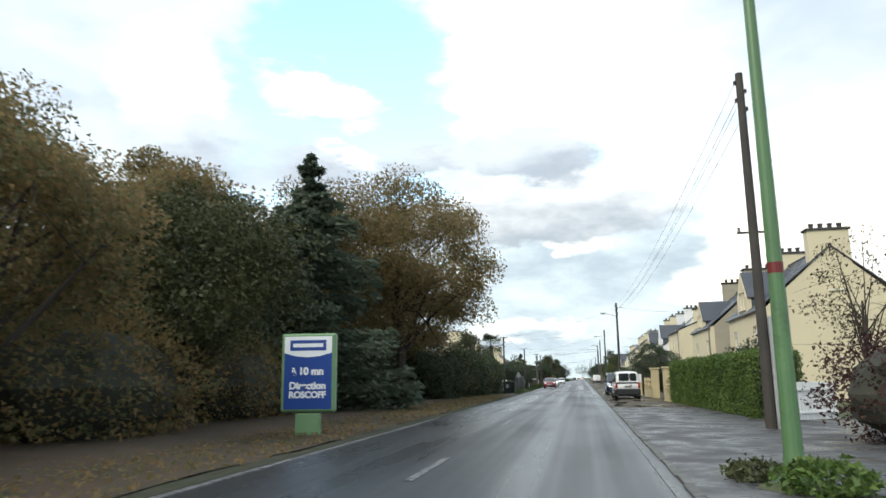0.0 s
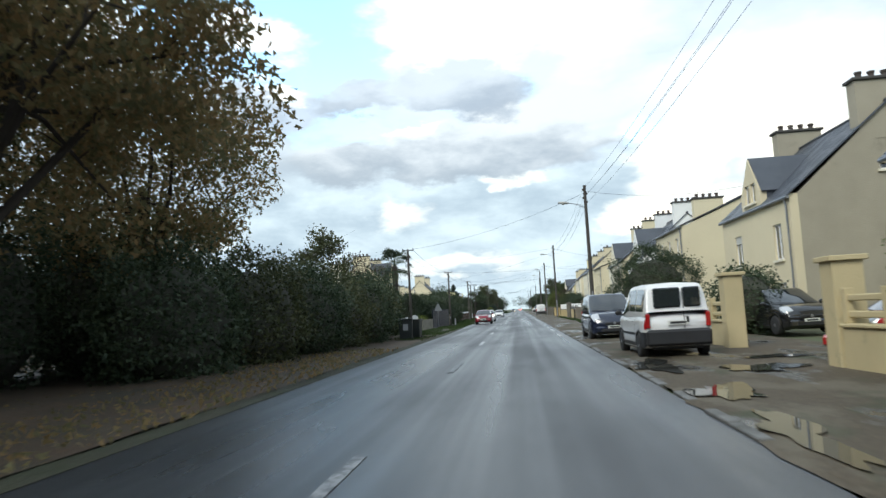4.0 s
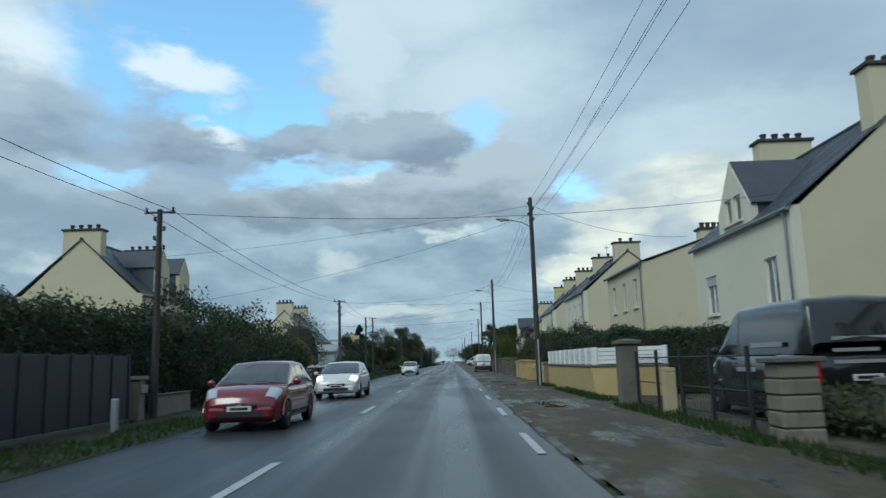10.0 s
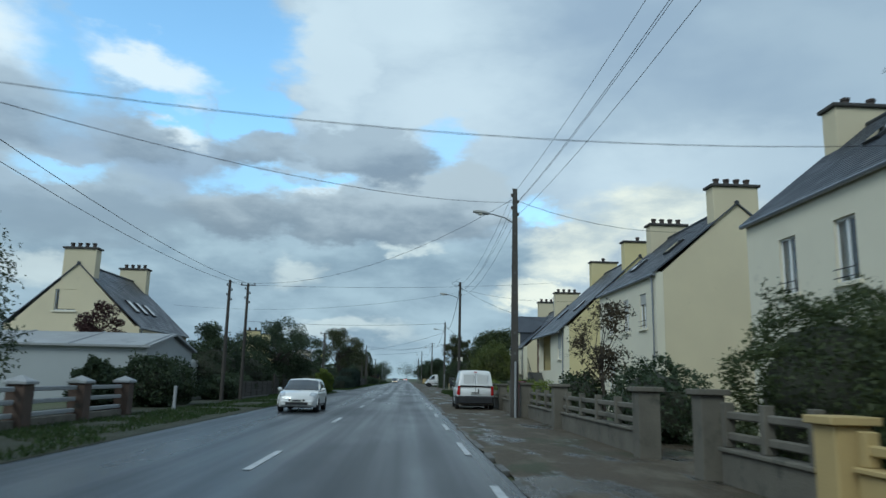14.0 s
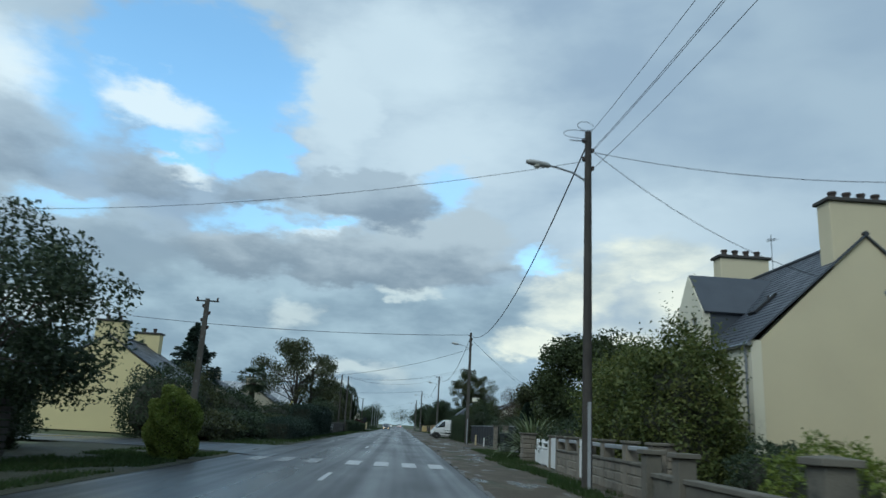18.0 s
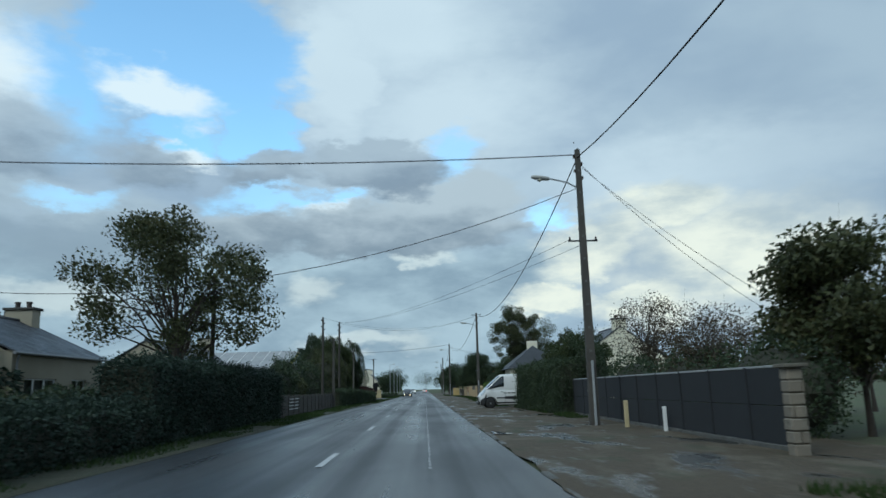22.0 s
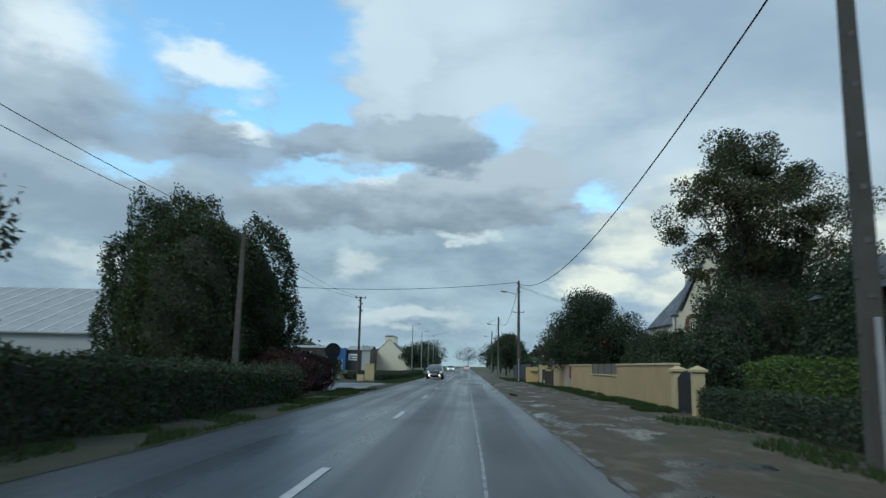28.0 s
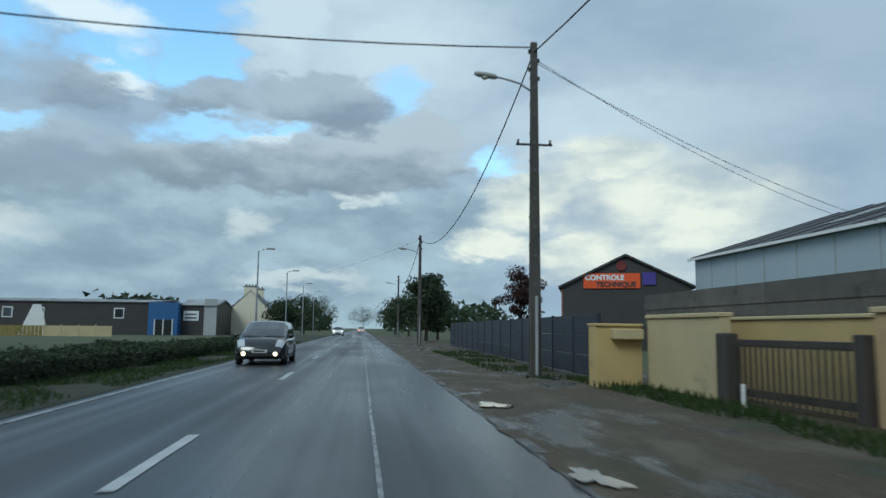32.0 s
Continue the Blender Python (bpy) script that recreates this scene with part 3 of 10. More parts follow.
def lathe(bm, profile, at=(0, 0, 0), seg=14):
    """A turned shape from rows of (radius, height)."""
    rings = [[bm.verts.new((at[0] + r * math.cos(k * math.tau / seg), at[1] + r * math.sin(k * math.tau / seg), at[2] + h)) for k in range(seg)] for r, h in profile]
    for lo, hi in zip(rings, rings[1:]):
        for k in range(seg):
            bm.faces.new((lo[k], lo[(k + 1) % seg], hi[(k + 1) % seg], hi[k]))
    bm.faces.new(rings[0][::-1]), bm.faces.new(rings[-1])
    return bm


def pipe(bm, pts, r, seg=6):
    """A bent tube through points."""
    pts = [Vector(p) for p in pts]
    rings = []
    for i, p in enumerate(pts):
        d = (pts[min(i + 1, len(pts) - 1)] - pts[max(i - 1, 0)]).normalized()
        q = d.to_track_quat("Z", "Y")
        rings.append([bm.verts.new(p + q @ Vector((r * math.cos(k * math.tau / seg), r * math.sin(k * math.tau / seg), 0))) for k in range(seg)])
    for lo, hi in zip(rings, rings[1:]):
        for k in range(seg):
            bm.faces.new((lo[k], lo[(k + 1) % seg], hi[(k + 1) % seg], hi[k]))
    bm.faces.new(rings[0][::-1]), bm.faces.new(rings[-1])
    return bm


def prism(bm, poly, put, lo, hi):
    """A flat polygon given thickness; put(u, v, w) gives the place."""
    a, b = [bm.verts.new(put(u, v, lo)) for u, v in poly], [bm.verts.new(put(u, v, hi)) for u, v in poly]
    bm.faces.new(a), bm.faces.new(b[::-1])
    for k in range(len(poly)):
        j = (k + 1) % len(poly)
        bm.faces.new((a[k], b[k], b[j], a[j]))
    return bm


def cut(poly, a, b):
    """The side of a convex polygon to the left of the line a-b."""
    out = []
    for k, p in enumerate(poly):
        q = poly[(k + 1) % len(poly)]
        dp = (b[0] - a[0]) * (p[1] - a[1]) - (b[1] - a[1]) * (p[0] - a[0])
        dq = (b[0] - a[0]) * (q[1] - a[1]) - (b[1] - a[1]) * (q[0] - a[0])
        if dp >= 0:
            out.append(p)
        if dp * dq < 0:
            s = dp / (dp - dq)
            out.append((p[0] + s * (q[0] - p[0]), p[1] + s * (q[1] - p[1])))
    return out


def pierced(bm, outline, holes, put, thick):
    """A wall with a convex outline (anticlockwise) and rectangular holes through it."""
    us = sorted({u for u, _ in outline} | {h[i] for h in holes for i in (0, 2)})
    vs = sorted({v for _, v in outline} | {h[i] for h in holes for i in (1, 3)})
    for u0, u1 in zip(us, us[1:]):
        for v0, v1 in zip(vs, vs[1:]):
            cu, cv = (u0 + u1) / 2, (v0 + v1) / 2
            if any(h[0] < cu < h[2] and h[1] < cv < h[3] for h in holes):
                continue
            cell = [(u0, v0), (u1, v0), (u1, v1), (u0, v1)]
            for k in range(len(outline)):
                if len(cell) > 2:
                    cell = cut(cell, outline[k], outline[(k + 1) % len(outline)])
            if len(cell) > 2:
                bm.faces.new([bm.verts.new(put(u, v, 0)) for u, v in cell])
                bm.faces.new([bm.verts.new(put(u, v, thick)) for u, v in cell][::-1])
    loops = [outline] + [[(h[0], h[1]), (h[0], h[3]), (h[2], h[3]), (h[2], h[1])] for h in holes]
    for loop in loops:
        for k in range(len(loop)):
            p, q = loop[k], loop[(k + 1) % len(loop)]
            bm.faces.new([bm.verts.new(c) for c in (put(*p, 0), put(*p, thick), put(*q, thick), put(*q, 0))])
    bmesh.ops.remove_doubles(bm, verts=bm.verts, dist=0.0005)
    return bm


def quads_mesh(name, corners):
    """A mesh from an (n, k, 3) array of pieces with k corners."""
    n, k = corners.shape[:2]
    me = bpy.data.meshes.new(name)
    me.vertices.add(k * n), me.loops.add(k * n), me.polygons.add(n)
    me.vertices.foreach_set("co", np.ascontiguousarray(corners, dtype=np.float32).ravel())
    me.loops.foreach_set("vertex_index", np.arange(k * n, dtype=np.int32))
    me.polygons.foreach_set("loop_start", np.arange(0, k * n, k, dtype=np.int32))
    me.update(calc_edges=True)
    return me


def leaf_quads(rng, centres, size, aim=None, flat=0.0, long=1.6):
    """A small pointed leaf at each centre, turned at random; aim: ways they lean towards."""
    n = len(centres)
    d = rng.normal(size=(n, 3))
    if aim is not None:
        d = d * (1 - flat) + aim * flat * 2
    d /= np.linalg.norm(d, axis=1)[:, None] + 1e-9
    e = np.cross(d, rng.normal(size=(n, 3)))
    e /= np.linalg.norm(e, axis=1)[:, None] + 1e-9
    s = (size * rng.uniform(0.6, 1.35, n))[:, None]
    a = centres - d * s * long * 0.45
    return np.stack([a - e * s * 0.5, a + e * s * 0.5, centres + d * s * long * 0.5], 1)


def in_ball(rng, n, hollow=0.0):
    d = rng.normal(size=(n, 3))
    d /= np.linalg.norm(d, axis=1)[:, None]
    return d * (hollow + (1 - hollow) * rng.uniform(0, 1, n) ** 0.5)[:, None]


def sheet(name, xs, ys, height, material, kind="structure", label=""):
    """A ground sheet over a grid of x rows and y columns: xs(y) gives the x values at y."""
    bm = bmesh.new()
    rows = [[bm.verts.new((x, y, height(x, y))) for x in xs(y)] for y in ys]
    for a, b in zip(rows, rows[1:]):
        for k in range(len(a) - 1):
            bm.faces.new((a[k], a[k + 1], b[k + 1], b[k]))
    me = bpy.data.meshes.new(name)
    bm.to_mesh(me)
    bm.free()
    return tagged(link_mesh(name, me, material), label, kind=kind)


def track(y, rows):
    """A value along the road by straight lines between rows of (y, value)."""
    for (a, p), (b, q) in zip(rows, rows[1:]):
        if y <= b:
            return p + (q - p) * max(0.0, (y - a) / (b - a))
    return rows[-1][1]


# ---- ground, road, verges ----
ROAD_L = [(-60, -3.05), (90, -3.05), (112, -3.5), (126, -3.8), (150, -4.3), (205, -4.4), (240, -4.2), (285, -4.0), (312, -3.3), (340, -3.0), (900, -3.0)]
ROAD_R = [(-60, 3.85), (60, 3.9), (110, 3.85), (200, 3.95), (240, 4.05), (300, 3.85), (900, 3.9)]
CENTRE = [(-60, 0.0), (70, 0.0), (100, -0.18), (125, -0.2), (145, -0.3), (162, -0.28), (178, -0.05), (190, 0.0), (900, 0.0)]
FENCE_R = [(-60, 9.2), (35, 8.6), (50, 7.6), (85, 7.1), (150, 7.2), (200, 7.3), (240, 9.2), (270, 9.4), (300, 8.6), (330, 9.3), (350, 9.5), (366, 8.2), (900, 9.0)]
ys_fine = [y * 1.0 for y in range(-40, 470)] + [480 + 20 * k for k in range(22)]


def swell(x, y, k=0.35):
    return noise.noise(Vector((x * k, y * k, 1.3)))


ground = sheet("ground", lambda y: [-1500, -400, -120, -60, -30, -14, -8, 0, 8, 14, 30, 60, 120, 400, 1500],
               [-700, -200] + list(range(-60, 480, 12)) + [520, 620, 900, 1500, 2600], lambda x, y: -0.06 + (0.05 * swell(x, y, 0.05) if abs(x) > 7 else 0.0), M_SOIL, label="flat meadow and garden soil reaching the horizon")
road = sheet("road", lambda y: [track(y, ROAD_L) + (track(y, ROAD_R) - track(y, ROAD_L)) * k / 12 for k in range(13)], ys_fine,
             lambda x, y: 0.0, M_ASPHALT, label="wet dark asphalt road with worn wheel tracks")
# left verge: earth under the trees, then grass
verge_l = sheet("verge_left", lambda y: [track(y, ROAD_L) - w + 0.05 * swell(k, y * 3, 0.6) * (k > 0) for k, w in enumerate((-0.02, 0.12, 0.9, 2.2, 4.0, 7.5))][::-1],
                [y for y in ys_fine if y < 470], lambda x, y: (0.008 if x > track(y, ROAD_L) - 0.05 else 0.03 + 0.02 * swell(x, y, 0.9)), M_VERGE, label="earth and grass verge beside the road")
litter = sheet("woodland_floor", lambda y: [-30, -18, -12, -9, -6.5, -5.0, -4.0, -3.4 + 0.18 * swell(0, y, 0.7)], [y for y in ys_fine if y < 88],
               lambda x, y: 0.05 + 0.03 * swell(x, y, 0.8) + (0.10 if x < -6 else 0.0), M_LEAFLITTER, label="brown leaf litter under the roadside trees")
# right verge and pavement
pave = sheet("pavement", lambda y: [track(y, ROAD_R) + 0.125 + (track(y, FENCE_R) + 2.5 - track(y, ROAD_R)) * k / 7 for k in range(8)], [y for y in ys_fine if y < 47],
             lambda x, y: 0.035 + 0.010 * swell(x, y, 0.6), M_PAVE, label="smooth wet tarmac pavement")


def rim(y):
    return track(y, ROAD_R) + 0.04 + 0.16 * swell(9.0, y, 0.55) + 0.07 * swell(2.0, y, 1.9)


gravel = sheet("gravel_strip", lambda y: [rim(y), rim(y) + 0.25] + [rim(y) + 0.25 + (track(y, FENCE_R) + 2.3 - rim(y)) * k / 9 for k in range(1, 10)], [45.8 + 0.5 * k for k in range(849)],
             lambda x, y: 0.010 if x < rim(y) + 0.1 else 0.028 + 0.014 * swell(x, y, 0.8), M_DIRT, label="wet brown gravel strip beside the road, with puddles")


def strip(name, rows, material, z, label="", parent=None):
    """A thin painted or poured patch from rows of (y, x0, x1)."""
    bm = bmesh.new()
    prev = None
    for y, a, b in rows:
        row = [bm.verts.new((a, y, z)), bm.verts.new((b, y, z)), bm.verts.new((b, y, z - 0.012)), bm.verts.new((a, y, z - 0.012))]
        if prev:
            for k in range(4):
                bm.faces.new((prev[k], prev[(k + 1) % 4], row[(k + 1) % 4], row[k]))
        prev = row
    ob = part(name, bm, material, parent, label)
    return ob


rs = random.Random(11)
# centre line dashes
k = 0
for n in range(-9, 30):
    y = 95.7 + 12.43 * n if n <= 12 else 244.8 + 12.3 * (n - 12)
    if 210 < y < 222:
        continue
    mid = track(y, CENTRE)
    tagged(strip("centre_line_dash", [(y + 3 * j / 4, mid - 0.07 + rs.uniform(-0.006, 0.006), mid + 0.07 + rs.uniform(-0.006, 0.006)) for j in range(5)], M_PAINT if y > 60 else M_PAINT_FAINT, 0.012),
           "white painted dash of the road's centre line", kind="structure")
# edge dashes
for n in range(17):
    y = 76.0 + 7.05 * n
    tagged(strip("edge_line_dash", [(y + 2.9 * j / 4, 3.5 + rs.uniform(-0.006, 0.006), 3.63 + rs.uniform(-0.006, 0.006)) for j in range(5)], M_PAINT, 0.012), "white painted dash of the road's edge line", kind="structure")
tagged(strip("edge_line", [(y, -2.98 + 0.015 * swell(0, y), -2.86 + 0.015 * swell(3, y)) for y in range(-30, 39)], M_PAINT_FAINT, 0.012), "worn white edge line beside the leaf litter", kind="structure")
tagged(strip("edge_line", [(y, 3.68 + 0.02 * swell(0, y), 3.74 + 0.02 * swell(3, y)) for y in range(-30, 47)], M_PAINT_FAINT, 0.012), "worn white edge line along the pavement", kind="structure")
tagged(strip("edge_line", [(y, -2.8, -2.68) for y in range(352, 440)], M_PAINT_OLD, 0.012), "worn white edge line along the grass", kind="structure")
tagged(strip("road_seam", [(y, 2.15 + 0.03 * swell(0, y, 0.8), 2.195 + 0.03 * swell(2, y, 0.8)) for y in range(244, 460)], M_PAINT_OLD, 0.010), "pale worn seam along the lane", kind="structure")
# crossing bars
for n in range(4):
    x = 0.05 + n * 1.0
    tagged(strip("crossing_bar", [(214.9 + 0.7 * j, x + rs.uniform(-0.01, 0.01), x + 0.52 + rs.uniform(-0.01, 0.01)) for j in range(5)], M_PAINT, 0.012), "white painted bar of the pedestrian crossing", kind="structure")
for n in range(3):
    x = -3.4 + n * 1.0
    tagged(strip("crossing_bar", [(214.9 + 0.7 * j, x + rs.uniform(-0.01, 0.01), x + 0.5 + rs.uniform(-0.01, 0.01)) for j in range(5)], M_PAINT_OLD, 0.012), "worn white bar of the pedestrian crossing", kind="structure")
# side roads on the left
for y0, y1, nm in ((220.3, 227.0, "side_road"), (338.5, 351.0, "side_road_far")):
    bm = bmesh.new()
    n = 14
    lo, hi = [], []
    for j in range(n + 1):
        x = -2.9 - 45 * (j / n) ** 1.6
        flare = (3.2 if y0 < 300 else 5.0) * max(0.0, 1 - (-2.9 - x) / 7.0) ** 2
        lo.append(bm.verts.new((x, y0 - flare, 0.016 + 0.03 * (j > 1)))), hi.append(bm.verts.new((x, y1 + flare, 0.016 + 0.03 * (j > 1))))
    for j in range(n):
        bm.faces.new((lo[j], lo[j + 1], hi[j + 1], hi[j]))
    tagged(part(nm, bm, M_ASPHALT, None, "wet asphalt side road joining the main road"), kind="structure")
# kerb stones along the right edge, each one its own stone
km = bpy.data.meshes.new("kerb_stone")
bm = rbox(0, 0.006, -0.05, 0.15, 0.994, 0.05, 0.012)
bm.to_mesh(km)
bm.free()
km.materials.append(M_KERB)
kerb = tagged(new("kerb"), "low wet concrete kerb along the pavement", kind="structure")
for n in range(290):
    y = 8 + n
    xk = track(y, ROAD_R)
    if rs.random() < (0.02 if y < 46 else 0.4):
        continue
    ob = new("kerb_stone", km)
    ob.parent = kerb
    ob.matrix_world = pose(xk + rs.uniform(-0.02, 0.02), y, rs.uniform(-0.02, 0.005) - (0.018 if y > 60 else 0.008), 0, 0, rs.uniform(-0.6, 0.6))
bm = bmesh.new()
for n in range(200):
    y = 298 + n
    box(bm, track(y, ROAD_R), y, -0.05, track(y, ROAD_R) + 0.15, y + 0.99, 0.012 + 0.012 * math.sin(n * 2.7))
tagged(part("kerb_far", bm, M_KERB, None, "low concrete kerb, half sunk in gravel"), kind="structure")


def blot(name, x, y, rx, ry, material, z, label, seed):
    """A puddle or patch with a wandering rim."""
    bm = bmesh.new()
    r = random.Random(seed)
    ph = [r.uniform(0, 6.28) for _ in range(4)]
    vs = []
    for k in range(48):
        a = k * math.tau / 48
        w = 1 + 0.28 * math.sin(2 * a + ph[0]) + 0.2 * math.sin(3 * a + ph[1]) + 0.16 * math.sin(5 * a + ph[2]) + 0.13 * math.sin(9 * a + ph[3])
        vs.append(bm.verts.new((x + rx * w * math.cos(a), y + ry * w * math.sin(a), z)))
    c = bm.verts.new((x, y, z))
    for k in range(48):
        bm.faces.new((c, vs[k], vs[(k + 1) % 48]))
    return tagged(part(name, bm, material, None, label), kind="structure")


for n, (x, y, rx, ry) in enumerate(((4.5, 57.4, 0.45, 1.3), (4.6, 52.6, 0.4, 1.0), (4.35, 49.2, 0.25, 1.3), (7.3, 58.4, 0.5, 0.5), (6.2, 56.0, 0.6, 0.8), (5.4, 47.6, 0.4, 0.6), (5.3, 138.2, 0.6, 0.7), (6.2, 141.0, 0.5, 0.8), (4.9, 143.5, 0.4, 0.9), (5.1, 121.5, 0.3, 1.0), (4.4, 253.0, 0.25, 0.6), (4.3, 336.2, 0.14, 1.6), (4.05, 355.6, 0.16, 0.4), (4.45, 137.6, 0.3, 0.3), (4.35, 135.9, 0.25, 0.3), (4.3, 233.5, 0.15, 0.5), (4.25, 361.5, 0.2, 0.5))):
    blot("puddle", x, y, rx, ry, M_PUDDLE, 0.05, "shallow rain puddle on the gravel strip", n)


# ---- houses ----


def window_part(house, put, u0, v0, u1, v1, sill=True, shutter=0.0, bars=1, rail=False):
    """A window set in a hole: put(u, v, w) runs along, up and into the wall."""
    bm = bmesh.new()
    f = 0.06

    def bar(a, b, c, d, w0=0.09, w1=0.15):
        prism(bm, [(a, b), (c, b), (c, d), (a, d)], put, w0, w1)

    bar(u0, v0, u1, v0 + f), bar(u0, v1 - f, u1, v1), bar(u0, v0 + f, u0 + f, v1 - f), bar(u1 - f, v0 + f, u1, v1 - f)
    for k in range(bars):
        c = u0 + (u1 - u0) * (k + 1) / (bars + 1)
        bar(c - 0.045, v0 + f, c + 0.045, v1 - f)
    win = part("window", bm, M_PVC, house, "white framed window")
    part("pane", prism(bmesh.new(), [(u0 + f, v0 + f), (u1 - f, v0 + f), (u1 - f, v1 - f), (u0 + f, v1 - f)], put, 0.115, 0.125), M_GLASS, win)
    # dark sheet added behind the pane, in place of the unlit room
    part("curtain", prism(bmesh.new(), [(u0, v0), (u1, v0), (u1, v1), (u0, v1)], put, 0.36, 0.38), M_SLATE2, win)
    if sill:
        part("sill", prism(bmesh.new(), [(u0 - 0.12, v0 - 0.10), (u1 + 0.12, v0 - 0.10), (u1 + 0.12, v0 - 0.005), (u0 - 0.12, v0 - 0.005)], put, -0.10, 0.08), M_PALE, win)
    if 0 < shutter <= 1:
        bm = bmesh.new()
        h = (v1 - v0) * shutter
        n = max(2, int(h / 0.09))
        edge = []
        for k in range(n):
            a, b = v1 - h + h * k / n, v1 - h + h * (k + 1) / n
            edge += [(a + 0.001, 0.052), (a + 0.012, 0.040), (b - 0.006, 0.040)]
        edge += [(v1 - 0.001, 0.052), (v1 - 0.001, 0.066), (v1 - h + 0.001, 0.066)]
        prism(bm, edge, lambda v, q, u: put(u, v, q), u0 + 0.01, u1 - 0.01)
        part("roller_shutter", bm, M_SHUTTER, win, "half lowered roller shutter")
    if rail:
        bm = bmesh.new()
        for h in (0.12, 0.34):
            rod(bm, put(u0 - 0.05, v0 + h, -0.06), put(u1 + 0.05, v0 + h, -0.06), 0.015, seg=5)
        part("rail", bm, M_DARKSTEEL, win, "iron window rail")
    return win


def slate_slope(bm, put, width, run, rise, courses):
    """One slope of a slate roof in overlapping courses, as one stepped sheet: put(u, s, h) with u along, s up the slope, h off it."""
    length = math.hypot(run, rise)
    step = length / courses
    rows = [(-0.02, 0.0)]
    for c in range(courses):
        rows += [(c * step - 0.02, 0.034), ((c + 1) * step - 0.02, 0.018)]
    rows += [(length + 0.03, -0.03), (-0.02, -0.03)]
    n = max(2, int(width / 2.5))
    cols = [[bm.verts.new(put(width * k / n, s, h)) for s, h in rows] for k in range(n + 1)]
    for a, b in zip(cols, cols[1:]):
        for k in range(len(rows)):
            q = (k + 1) % len(rows)
            bm.faces.new((a[k], a[q], b[q], b[k]))
    bm.faces.new(cols[0]), bm.faces.new(cols[-1][::-1])


def chimney_part(house, P, x, y, z0, z1, wx=2.3, wy=0.75, pots=4, material=None):
    ch = part("chimney", chim_block(P, x, y, z0, z1, wx, wy), material or M_CREAM, house, "broad rendered gable chimney")
    c = P(x, y, 0)
    part("cap", rbox(c.x - wx / 2 - 0.10, c.y - wy / 2 - 0.10, z1 + 0.002, c.x + wx / 2 + 0.10, c.y + wy / 2 + 0.10, z1 + 0.13, 0.02), M_CHIMCAP, ch, "sooty concrete cap")
    for k in range(pots):
        px = c.x - wx / 2 + wx * (k + 0.7) / (pots + 0.4)
        part("pot", lathe(bmesh.new(), [(0.13, 0), (0.12, 0.22), (0.15, 0.24), (0.15, 0.32), (0.09, 0.33)], (px, c.y, z1 + 0.13), 9), M_POT, ch)
    return ch


def chim_block(P, x, y, z0, z1, wx, wy):
    c = P(x, y, 0)
    return rbox(c.x - wx / 2, c.y - wy / 2, z0, c.x + wx / 2, c.y + wy / 2, z1, 0.02)


def aerial(house, at, h=1.6):
    bm = bmesh.new()
    x, y, z = at
    rod(bm, (x, y, z), (x, y, z + h), 0.02, seg=5)
    for k, w in enumerate((0.5, 0.42, 0.36, 0.3)):
        rod(bm, (x - w / 2, y + 0.12 * k - 0.2, z + h - 0.25), (x + w / 2, y + 0.12 * k - 0.2, z + h - 0.25), 0.009, seg=4)
    rod(bm, (x, y - 0.35, z + h - 0.25), (x, y + 0.35, z + h - 0.25), 0.011, seg=4)
    part("aerial", bm, M_STEEL, house, "thin television aerial")


